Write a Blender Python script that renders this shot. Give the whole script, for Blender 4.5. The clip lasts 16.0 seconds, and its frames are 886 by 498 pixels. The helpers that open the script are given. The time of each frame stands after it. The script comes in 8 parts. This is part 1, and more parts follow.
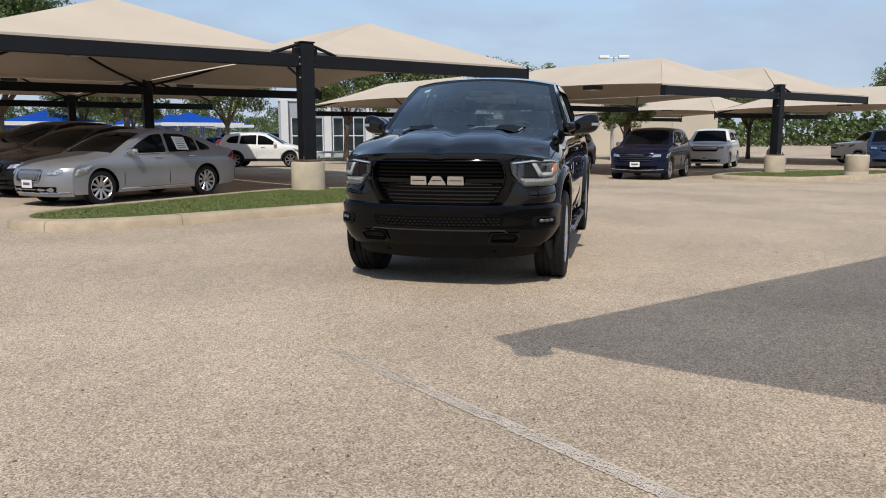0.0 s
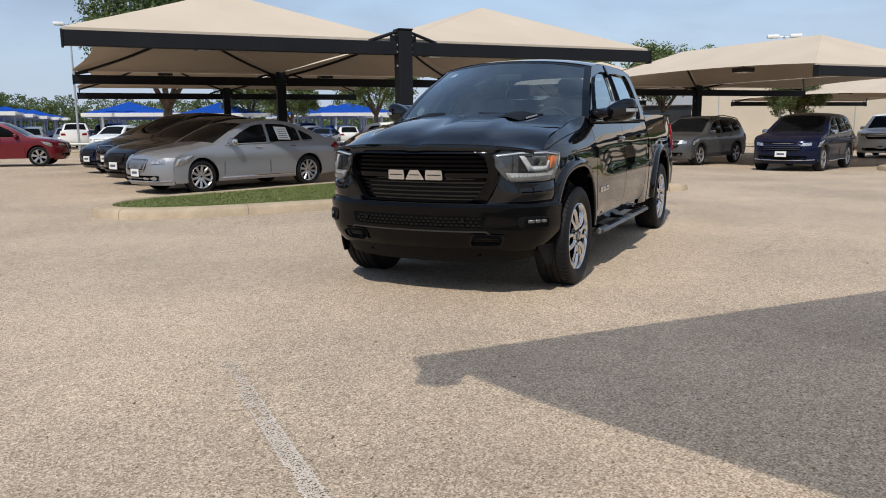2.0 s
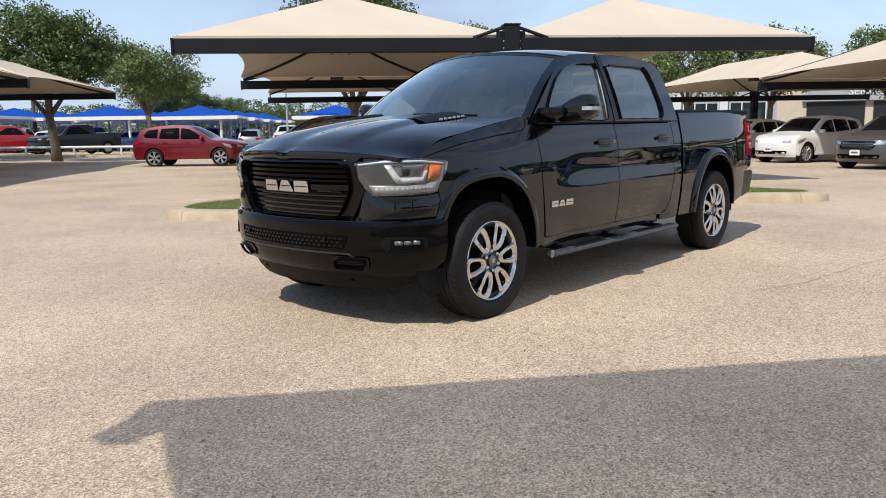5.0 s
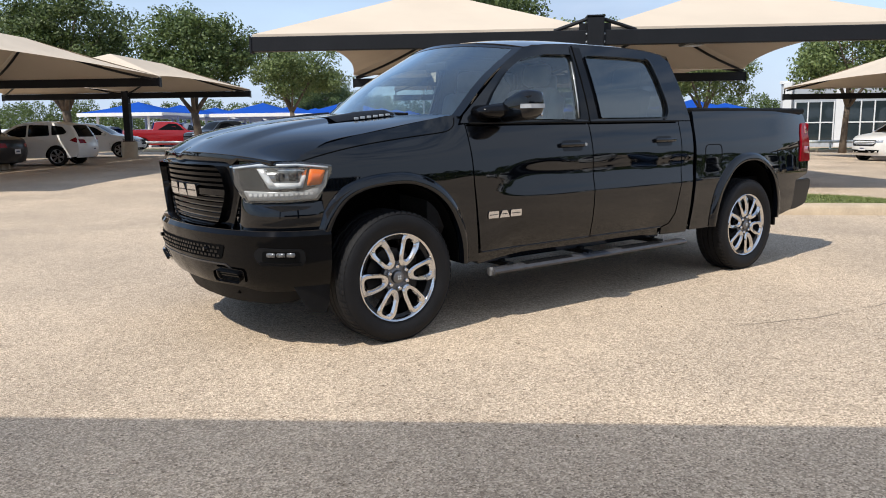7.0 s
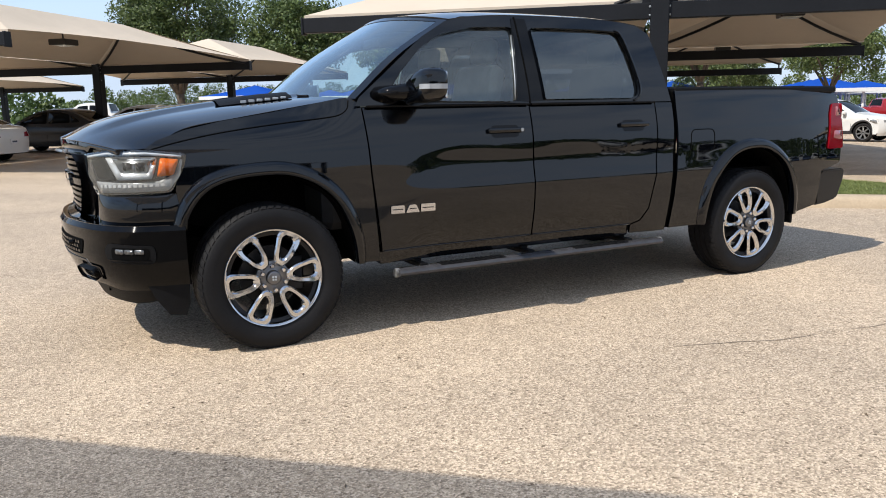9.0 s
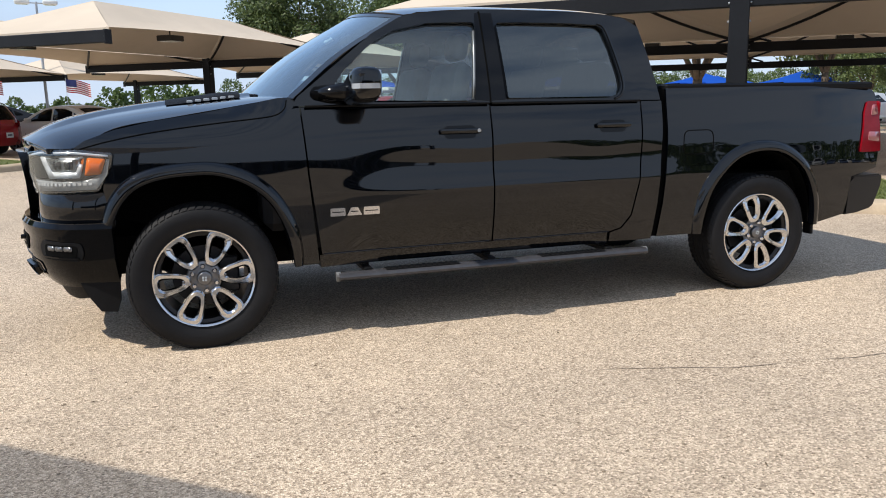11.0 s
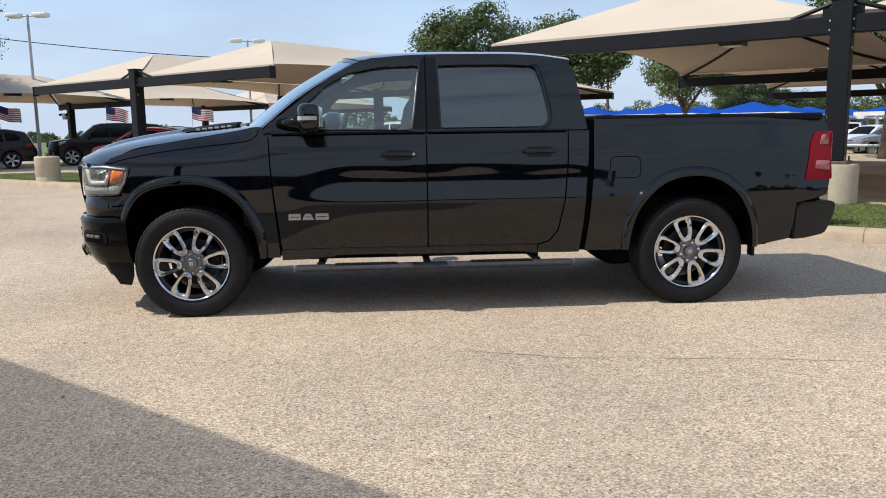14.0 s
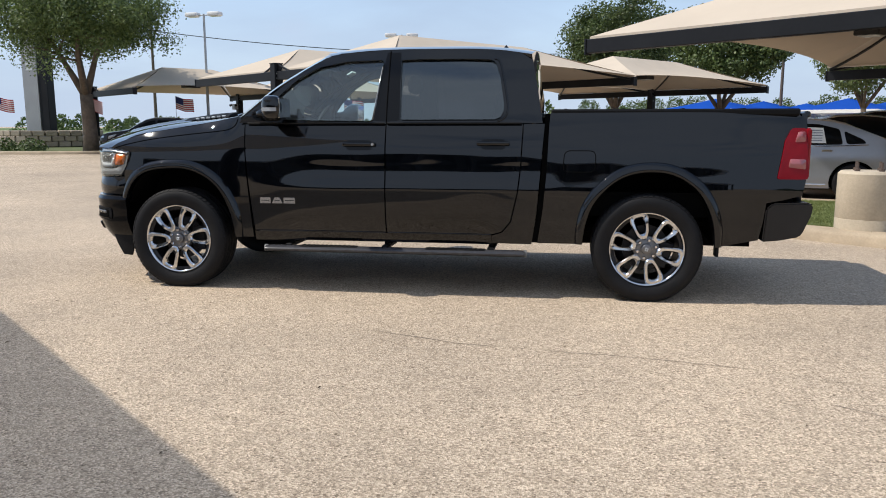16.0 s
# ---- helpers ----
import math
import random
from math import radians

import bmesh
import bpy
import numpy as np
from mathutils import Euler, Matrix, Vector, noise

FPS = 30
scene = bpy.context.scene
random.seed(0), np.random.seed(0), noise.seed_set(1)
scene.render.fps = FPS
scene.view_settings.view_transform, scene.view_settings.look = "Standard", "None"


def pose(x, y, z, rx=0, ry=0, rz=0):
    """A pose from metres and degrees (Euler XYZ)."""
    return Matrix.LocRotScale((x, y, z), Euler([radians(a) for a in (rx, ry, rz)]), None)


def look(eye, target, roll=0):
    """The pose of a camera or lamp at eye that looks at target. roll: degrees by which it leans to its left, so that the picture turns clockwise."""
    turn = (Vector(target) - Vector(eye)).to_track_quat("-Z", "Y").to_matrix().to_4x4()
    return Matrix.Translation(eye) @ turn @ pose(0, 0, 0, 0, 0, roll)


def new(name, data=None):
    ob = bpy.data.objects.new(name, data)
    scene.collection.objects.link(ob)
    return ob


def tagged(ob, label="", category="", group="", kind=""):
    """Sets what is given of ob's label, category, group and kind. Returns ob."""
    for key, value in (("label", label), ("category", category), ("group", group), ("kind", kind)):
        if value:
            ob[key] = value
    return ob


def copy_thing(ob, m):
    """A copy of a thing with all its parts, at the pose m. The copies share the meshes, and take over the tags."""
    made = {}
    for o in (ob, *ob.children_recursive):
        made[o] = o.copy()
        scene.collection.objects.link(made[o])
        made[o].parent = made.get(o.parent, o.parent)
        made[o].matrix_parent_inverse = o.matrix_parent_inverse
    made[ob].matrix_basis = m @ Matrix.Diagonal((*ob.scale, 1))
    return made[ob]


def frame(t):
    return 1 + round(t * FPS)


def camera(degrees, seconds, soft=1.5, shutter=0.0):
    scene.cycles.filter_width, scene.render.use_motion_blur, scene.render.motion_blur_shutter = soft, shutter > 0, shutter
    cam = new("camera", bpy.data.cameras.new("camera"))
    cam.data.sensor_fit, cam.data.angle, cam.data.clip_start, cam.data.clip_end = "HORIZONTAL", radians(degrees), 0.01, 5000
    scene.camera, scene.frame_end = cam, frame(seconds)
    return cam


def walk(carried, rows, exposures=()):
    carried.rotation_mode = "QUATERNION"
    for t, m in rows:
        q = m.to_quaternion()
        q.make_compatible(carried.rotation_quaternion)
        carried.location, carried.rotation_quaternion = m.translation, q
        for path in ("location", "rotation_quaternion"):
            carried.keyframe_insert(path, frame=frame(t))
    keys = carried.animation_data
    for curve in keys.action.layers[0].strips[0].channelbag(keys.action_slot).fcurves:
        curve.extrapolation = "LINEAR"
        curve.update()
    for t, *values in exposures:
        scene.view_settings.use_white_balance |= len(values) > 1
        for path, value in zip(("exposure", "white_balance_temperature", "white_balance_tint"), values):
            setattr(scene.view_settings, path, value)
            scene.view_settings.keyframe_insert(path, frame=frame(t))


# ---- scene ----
cam = camera(60.0, 16.0, soft=1.0)
METRES, EYE, TILT, LEAN, TURN = 11.97, 1.323, 0.0, 0.0, -76.7
ROWS = [
    (0.0, 0.0, 0.0, 0.0, -0.01, -8.58, 0.09),
    (0.5, 0.0302, 0.0153, -0.0008, 3.2, -8.53, 0.1),
    (1.0, 0.0624, 0.0288, -0.001, 6.35, -8.68, 0.25),
    (1.5, 0.0906, 0.0453, -0.002, 9.45, -9.02, 0.43),
    (2.0, 0.1174, 0.0681, -0.0004, 12.41, -9.36, 0.55),
    (2.5, 0.1472, 0.0871, -0.0005, 15.23, -9.57, 0.67),
    (3.0, 0.1727, 0.1109, -0.0013, 17.92, -9.71, 0.81),
    (3.5, 0.1991, 0.1343, -0.0011, 20.51, -9.7, 0.94),
    (4.0, 0.2259, 0.1563, -0.001, 23.15, -9.55, 1.05),
    (6.5, 0.3421, 0.2876, -0.0019, 37.28, -8.99, 0.83),
    (7.0, 0.3586, 0.3178, -0.002, 40.15, -9.16, 0.78),
    (7.5, 0.3765, 0.3459, -0.0029, 42.88, -9.31, 0.77),
    (8.0, 0.3904, 0.3736, -0.0035, 45.32, -9.53, 0.8),
    (8.5, 0.3977, 0.4032, -0.0032, 47.37, -9.87, 0.93),
    (9.0, 0.4061, 0.4295, -0.0027, 49.24, -10.38, 1.05),
    (11.5, 0.4638, 0.5167, -0.0, 60.16, -10.57, 0.89),
    (12.0, 0.4933, 0.5225, -0.0006, 61.79, -10.15, 0.81),
    (12.5, 0.5143, 0.5383, -0.0029, 63.67, -9.76, 0.72),
    (13.0, 0.5368, 0.5568, -0.0018, 66.2, -9.4, 0.65),
    (13.5, 0.5609, 0.5765, -0.001, 69.32, -9.0, 0.73),
    (14.0, 0.5748, 0.6051, -0.0011, 72.83, -8.71, 0.79),
    (14.5, 0.5914, 0.6354, -0.0018, 76.32, -8.61, 0.81),
    (15.0, 0.6028, 0.6657, -0.0028, 79.58, -8.81, 0.61),
    (15.5, 0.6096, 0.6975, -0.002, 82.52, -9.02, 0.32),
    (16.0, 0.6194, 0.7313, -0.0026, 85.49, -9.13, 0.02),
]
EXPOSURES = [(0.0, -0.02), (2.0, 0.02), (4.0, 0.24), (6.5, 0.40), (8.0, 0.44), (9.5, 0.48), (12.0, 0.36), (14.0, 0.30), (16.0, 0.24)]
walk(cam, [(t, pose(-7.18, -1.577, EYE, TILT, LEAN, TURN) @ pose(METRES * x, METRES * y, METRES * z, 90 + pitch, roll, yaw)) for t, x, y, z, yaw, pitch, roll in ROWS], EXPOSURES)

# ---- world, sun ----
SUN_DIR = Vector((-1.0, -0.17, 1.30)).normalized()
world = bpy.data.worlds.new("sky")
scene.world = world
world.use_nodes = True
wn = world.node_tree.nodes
wl = world.node_tree.links
wn.clear()
w_out = wn.new("ShaderNodeOutputWorld")
w_bg = wn.new("ShaderNodeBackground")
w_sky = wn.new("ShaderNodeTexSky")
w_sky.sky_type = "NISHITA"
w_sky.sun_disc = False
w_sky.sun_elevation = math.asin(SUN_DIR.z)
w_sky.sun_rotation = radians(270)
w_sky.air_density = 1.0
w_sky.dust_density = 0.3
w_sky.ozone_density = 1.6
# thin high cloud streaks over the blue
w_tc = wn.new("ShaderNodeTexCoord")
w_map = wn.new("ShaderNodeMapping")
w_map.inputs["Scale"].default_value = (1.6, 2.4, 7.0)
w_map.inputs["Rotation"].default_value = (0.05, 0.1, 0.6)
w_noise = wn.new("ShaderNodeTexNoise")
w_noise.inputs["Scale"].default_value = 1.5
w_noise.inputs["Detail"].default_value = 7
w_noise.inputs["Roughness"].default_value = 0.52
w_noise.inputs["Distortion"].default_value = 0.35
w_ramp = wn.new("ShaderNodeValToRGB")
w_ramp.color_ramp.elements[0].position = 0.36
w_ramp.color_ramp.elements[1].position = 0.78
w_ramp.color_ramp.elements[0].color = (0.22, 0.22, 0.22, 1)
w_ramp.color_ramp.elements[1].color = (1.0, 1.0, 1.0, 1)
w_mix = wn.new("ShaderNodeMixRGB")
w_mix.inputs["Color2"].default_value = (1.62, 2.12, 3.02, 1)
wl.new(w_tc.outputs["Generated"], w_map.inputs["Vector"])
wl.new(w_map.outputs["Vector"], w_noise.inputs["Vector"])
wl.new(w_noise.outputs["Fac"], w_ramp.inputs["Fac"])
wl.new(w_ramp.outputs["Color"], w_mix.inputs["Fac"])
wl.new(w_sky.outputs["Color"], w_mix.inputs["Color1"])
# broken white cloud that thickens towards the south
w_noise2 = wn.new("ShaderNodeTexNoise")
w_noise2.inputs["Scale"].default_value = 2.3
w_noise2.inputs["Detail"].default_value = 8
w_noise2.inputs["Roughness"].default_value = 0.55
w_sep = wn.new("ShaderNodeSeparateXYZ")
w_cover = wn.new("ShaderNodeMapRange")
w_cover.inputs["From Min"].default_value = 0.15
w_cover.inputs["From Max"].default_value = -0.75
w_cover.inputs["To Min"].default_value = -0.24
w_cover.inputs["To Max"].default_value = 0.16
w_add = wn.new("ShaderNodeMath")
w_add.operation = "ADD"
w_ramp2 = wn.new("ShaderNodeValToRGB")
w_ramp2.color_ramp.elements[0].position = 0.39
w_ramp2.color_ramp.elements[1].position = 0.66
w_mix2 = wn.new("ShaderNodeMixRGB")
w_mix2.inputs["Color2"].default_value = (3.1, 3.6, 4.5, 1)
wl.new(w_map.outputs["Vector"], w_noise2.inputs["Vector"])
wl.new(w_tc.outputs["Generated"], w_sep.inputs["Vector"])
wl.new(w_sep.outputs["Y"], w_cover.inputs["Value"])
wl.new(w_noise2.outputs["Fac"], w_add.inputs[0])
wl.new(w_cover.outputs["Result"], w_add.inputs[1])
wl.new(w_add.outputs[0], w_ramp2.inputs["Fac"])
wl.new(w_ramp2.outputs["Color"], w_mix2.inputs["Fac"])
wl.new(w_mix.outputs["Color"], w_mix2.inputs["Color1"])
# blue-grey haze towards the horizon
w_haze = wn.new("ShaderNodeMapRange")
w_haze.interpolation_type = "SMOOTHSTEP"
w_haze.inputs["From Min"].default_value = 0.0
w_haze.inputs["From Max"].default_value = 0.34
w_haze.inputs["To Min"].default_value = 0.85
w_haze.inputs["To Max"].default_value = 0.0
w_mix3 = wn.new("ShaderNodeMixRGB")
w_mix3.inputs["Color2"].default_value = (2.75, 3.35, 4.35, 1)
wl.new(w_sep.outputs["Z"], w_haze.inputs["Value"])
wl.new(w_haze.outputs["Result"], w_mix3.inputs["Fac"])
wl.new(w_mix2.outputs["Color"], w_mix3.inputs["Color1"])
wl.new(w_mix3.outputs["Color"], w_bg.inputs["Color"])
wl.new(w_bg.outputs["Background"], w_out.inputs["Surface"])
w_bg.inputs["Strength"].default_value = 0.165

sun = new("sun", bpy.data.lights.new("sun", "SUN"))
sun.data.energy = 3.6
sun.data.angle = radians(0.53)
sun.data.color = (1.0, 0.94, 0.85)
sun.matrix_world = look(SUN_DIR * 60, (0, 0, 0))

# ---- materials ----
def mat(name, base, rough=0.6, metal=0.0, coat=0.0, var=0.0, scale=4.0, bump=0.0, bump_scale=60.0, spec=0.5,
        emit=None, transmission=0.0, ior=1.45, tint2=None, rand=0.0, sheen=0.0):
    """A principled material with broad and fine variation of colour, and fine relief."""
    m = bpy.data.materials.new(name)
    m.use_nodes = True
    n, l = m.node_tree.nodes, m.node_tree.links
    p = n["Principled BSDF"]
    p.inputs["Base Color"].default_value = (*base, 1)
    p.inputs["Roughness"].default_value = rough
    p.inputs["Metallic"].default_value = metal
    p.inputs["Coat Weight"].default_value = coat
    p.inputs["Coat Roughness"].default_value = 0.02
    p.inputs["Specular IOR Level"].default_value = spec
    p.inputs["Transmission Weight"].default_value = transmission
    p.inputs["IOR"].default_value = ior
    if emit:
        p.inputs["Emission Color"].default_value = (*emit[:3], 1)
        p.inputs["Emission Strength"].default_value = emit[3]
    tc = n.new("ShaderNodeTexCoord")
    if var > 0:
        broad = n.new("ShaderNodeTexNoise")
        broad.inputs["Scale"].default_value = scale
        broad.inputs["Detail"].default_value = 6
        fine = n.new("ShaderNodeTexNoise")
        fine.inputs["Scale"].default_value = scale * 14
        fine.inputs["Detail"].default_value = 3
        add = n.new("ShaderNodeMath")
        add.operation = "MULTIPLY_ADD"
        add.inputs[1].default_value = 0.45
        l.new(fine.outputs["Fac"], add.inputs[0])
        l.new(broad.outputs["Fac"], add.inputs[2])
        ramp = n.new("ShaderNodeValToRGB")
        ramp.color_ramp.elements[0].position = 0.45
        ramp.color_ramp.elements[1].position = 0.95
        dark = tint2 or tuple(c * (1 - var) for c in base)
        ramp.color_ramp.elements[0].color = (*dark, 1)
        ramp.color_ramp.elements[1].color = (*(min(1.0, c * (1 + var * 0.5)) for c in base), 1)
        l.new(add.outputs[0], ramp.inputs["Fac"])
        for t in (broad, fine):
            l.new(tc.outputs["Object"], t.inputs["Vector"])
        col = ramp.outputs["Color"]
        if rand > 0:
            info = n.new("ShaderNodeObjectInfo")
            hsv = n.new("ShaderNodeHueSaturation")
            mr = n.new("ShaderNodeMapRange")
            mr.inputs["To Min"].default_value = 1 - rand
            mr.inputs["To Max"].default_value = 1 + rand
            l.new(info.outputs["Random"], mr.inputs["Value"])
            l.new(mr.outputs["Result"], hsv.inputs["Value"])
            l.new(col, hsv.inputs["Color"])
            col = hsv.outputs["Color"]
        l.new(col, p.inputs["Base Color"])
    if bump > 0:
        bn = n.new("ShaderNodeTexNoise")
        bn.inputs["Scale"].default_value = bump_scale
        bn.inputs["Detail"].default_value = 4
        bm_ = n.new("ShaderNodeBump")
        bm_.inputs["Strength"].default_value = bump
        bm_.inputs["Distance"].default_value = 0.01
        l.new(tc.outputs["Object"], bn.inputs["Vector"])
        l.new(bn.outputs["Fac"], bm_.inputs["Height"])
        l.new(bm_.outputs["Normal"], p.inputs["Normal"])
    return m


def paving_material():
    """Worn, tan, exposed-aggregate paving: pebbles of many tones, bleached patches, tyre stains."""
    m = bpy.data.materials.new("aggregate_paving")
    m.use_nodes = True
    n, l = m.node_tree.nodes, m.node_tree.links
    p = n["Principled BSDF"]
    tc = n.new("ShaderNodeTexCoord")
    vor = n.new("ShaderNodeTexVoronoi")
    vor.inputs["Scale"].default_value = 130
    fine = n.new("ShaderNodeTexNoise")
    fine.inputs["Scale"].default_value = 240
    fine.inputs["Detail"].default_value = 3
    mid = n.new("ShaderNodeTexNoise")
    mid.inputs["Scale"].default_value = 9
    mid.inputs["Detail"].default_value = 6
    mid.inputs["Roughness"].default_value = 0.7
    broad = n.new("ShaderNodeTexNoise")
    broad.inputs["Scale"].default_value = 0.35
    broad.inputs["Detail"].default_value = 8
    broad.inputs["Roughness"].default_value = 0.6
    for t in (vor, fine, mid, broad):
        l.new(tc.outputs["Object"], t.inputs["Vector"])
    peb = n.new("ShaderNodeValToRGB")
    e = peb.color_ramp.elements
    e[0].position, e[0].color = 0.0, (0.07, 0.054, 0.040, 1)
    e[1].position, e[1].color = 1.0, (0.90, 0.775, 0.625, 1)
    k = peb.color_ramp.elements.new(0.30)
    k.color = (0.315, 0.253, 0.19, 1)
    k = peb.color_ramp.elements.new(0.62)
    k.color = (0.52, 0.43, 0.33, 1)
    sep = n.new("ShaderNodeSeparateColor")
    l.new(vor.outputs["Color"], sep.inputs["Color"])
    mixv = n.new("ShaderNodeMath")
    mixv.operation = "MULTIPLY_ADD"
    mixv.inputs[1].default_value = 0.62
    sc = n.new("ShaderNodeMath")
    sc.operation = "MULTIPLY"
    sc.inputs[1].default_value = 0.41
    l.new(fine.outputs["Fac"], sc.inputs[0])
    l.new(sep.outputs["Red"], mixv.inputs[0])
    l.new(sc.outputs[0], mixv.inputs[2])
    l.new(mixv.outputs[0], peb.inputs["Fac"])
    tone = n.new("ShaderNodeValToRGB")
    e = tone.color_ramp.elements
    e[0].position, e[0].color = 0.32, (0.78, 0.76, 0.74, 1)
    e[1].position, e[1].color = 0.68, (1.14, 1.10, 1.05, 1)
    l.new(broad.outputs["Fac"], tone.inputs["Fac"])
    tone2 = n.new("ShaderNodeValToRGB")
    e = tone2.color_ramp.elements
    e[0].position, e[0].color = 0.3, (0.92, 0.915, 0.91, 1)
    e[1].position, e[1].color = 0.7, (1.12, 1.115, 1.10, 1)
    l.new(mid.outputs["Fac"], tone2.inputs["Fac"])
    mul = n.new("ShaderNodeMixRGB")
    mul.blend_type = "MULTIPLY"
    mul.inputs["Fac"].default_value = 1
    mul2 = n.new("ShaderNodeMixRGB")
    mul2.blend_type = "MULTIPLY"
    mul2.inputs["Fac"].default_value = 1
    l.new(peb.outputs["Color"], mul.inputs["Color1"])
    l.new(tone.outputs["Color"], mul.inputs["Color2"])
    l.new(mul.outputs["Color"], mul2.inputs["Color1"])
    l.new(tone2.outputs["Color"], mul2.inputs["Color2"])
    # sparse dark pits and lost stones
    pit = n.new("ShaderNodeTexVoronoi")
    pit.inputs["Scale"].default_value = 34
    pit_sep = n.new("ShaderNodeSeparateColor")
    pit_size = n.new("ShaderNodeMath")
    pit_size.operation = "MULTIPLY"
    pit_size.inputs[1].default_value = 0.28
    pit_cmp = n.new("ShaderNodeMath")
    pit_cmp.operation = "LESS_THAN"
    pit_pow = n.new("ShaderNodeMath")
    pit_pow.operation = "POWER"
    pit_pow.inputs[1].default_value = 2.2
    l.new(tc.outputs["Object"], pit.inputs["Vector"])
    l.new(pit.outputs["Color"], pit_sep.inputs["Color"])
    l.new(pit_sep.outputs["Green"], pit_pow.inputs[0])
    l.new(pit_pow.outputs[0], pit_size.inputs[0])
    l.new(pit.outputs["Distance"], pit_cmp.inputs[0])
    l.new(pit_size.outputs[0], pit_cmp.inputs[1])
    pit_mix = n.new("ShaderNodeMixRGB")
    pit_mix.blend_type = "MULTIPLY"
    pit_mix.inputs["Color2"].default_value = (0.46, 0.43, 0.40, 1)
    l.new(pit_cmp.outputs[0], pit_mix.inputs["Fac"])
    l.new(mul2.outputs["Color"], pit_mix.inputs["Color1"])
    l.new(pit_mix.outputs["Color"], p.inputs["Base Color"])
    p.inputs["Roughness"].default_value = 0.85
    p.inputs["Specular IOR Level"].default_value = 0.3
    b = n.new("ShaderNodeBump")
    b.inputs["Strength"].default_value = 0.58
    b.inputs["Distance"].default_value = 0.006
    l.new(vor.outputs["Distance"], b.inputs["Height"])
    b2 = n.new("ShaderNodeBump")
    b2.inputs["Strength"].default_value = 0.3
    b2.inputs["Distance"].default_value = 0.004
    l.new(fine.outputs["Fac"], b2.inputs["Height"])
    l.new(b.outputs["Normal"], b2.inputs["Normal"])
    l.new(b2.outputs["Normal"], p.inputs["Normal"])
    return m


def fabric_material(name, base, through_col, weight=0.35, weave=0.0):
    """Taut shade cloth: some of the light comes through."""
    m = bpy.data.materials.new(name)
    m.use_nodes = True
    n, l = m.node_tree.nodes, m.node_tree.links
    n.clear()
    out = n.new("ShaderNodeOutputMaterial")
    d = n.new("ShaderNodeBsdfDiffuse")
    t = n.new("ShaderNodeBsdfTranslucent")
    mx = n.new("ShaderNodeMixShader")
    tc = n.new("ShaderNodeTexCoord")
    no = n.new("ShaderNodeTexNoise")
    no.inputs["Scale"].default_value = 0.5
    no.inputs["Detail"].default_value = 6
    rp = n.new("ShaderNodeValToRGB")
    rp.color_ramp.elements[0].position = 0.3
    rp.color_ramp.elements[1].position = 0.7
    rp.color_ramp.elements[0].color = (*(c * 0.9 for c in base), 1)
    rp.color_ramp.elements[1].color = (*base, 1)
    l.new(tc.outputs["Object"], no.inputs["Vector"])
    l.new(no.outputs["Fac"], rp.inputs["Fac"])
    l.new(rp.outputs["Color"], d.inputs["Color"])
    t.inputs["Color"].default_value = (*through_col, 1)
    mx.inputs["Fac"].default_value = weight
    wv = n.new("ShaderNodeTexNoise")
    wv.inputs["Scale"].default_value = 1.2
    wv.inputs["Detail"].default_value = 2
    bp = n.new("ShaderNodeBump")
    bp.inputs["Strength"].default_value = 0.25
    bp.inputs["Distance"].default_value = 0.15
    l.new(tc.outputs["Object"], wv.inputs["Vector"])
    l.new(wv.outputs["Fac"], bp.inputs["Height"])
    l.new(bp.outputs["Normal"], d.inputs["Normal"])
    l.new(d.outputs[0], mx.inputs[1])
    l.new(t.outputs[0], mx.inputs[2])
    if weave > 0:
        # open knit: holes let this share of the light straight through, lightening the cast shade
        hole = n.new("ShaderNodeBsdfTransparent")
        knit = n.new("ShaderNodeMixShader")
        knit.inputs["Fac"].default_value = weave
        l.new(mx.outputs[0], knit.inputs[1])
        l.new(hole.outputs[0], knit.inputs[2])
        l.new(knit.outputs[0], out.inputs["Surface"])
    else:
        l.new(mx.outputs[0], out.inputs["Surface"])
    return m


def leaf_material(name, base, light):
    m = bpy.data.materials.new(name)
    m.use_nodes = True
    n, l = m.node_tree.nodes, m.node_tree.links
    n.clear()
    out = n.new("ShaderNodeOutputMaterial")
    d = n.new("ShaderNodeBsdfPrincipled")
    d.inputs["Roughness"].default_value = 0.55
    t = n.new("ShaderNodeBsdfTranslucent")
    mx = n.new("ShaderNodeMixShader")
    geo = n.new("ShaderNodeNewGeometry")
    rp = n.new("ShaderNodeValToRGB")
    rp.color_ramp.elements[0].color = (*base, 1)
    rp.color_ramp.elements[1].color = (*light, 1)
    l.new(geo.outputs["Random Per Island"], rp.inputs["Fac"])
    info = n.new("ShaderNodeObjectInfo")
    hsv = n.new("ShaderNodeHueSaturation")
    mr = n.new("ShaderNodeMapRange")
    mr.inputs["To Min"].default_value = 0.8
    mr.inputs["To Max"].default_value = 1.2
    l.new(info.outputs["Random"], mr.inputs["Value"])
    l.new(mr.outputs["Result"], hsv.inputs["Value"])
    l.new(rp.outputs["Color"], hsv.inputs["Color"])
    l.new(hsv.outputs["Color"], d.inputs["Base Color"])
    l.new(hsv.outputs["Color"], t.inputs["Color"])
    mx.inputs["Fac"].default_value = 0.3
    l.new(d.outputs[0], mx.inputs[1])
    l.new(t.outputs[0], mx.inputs[2])
    l.new(mx.outputs[0], out.inputs["Surface"])
    return m


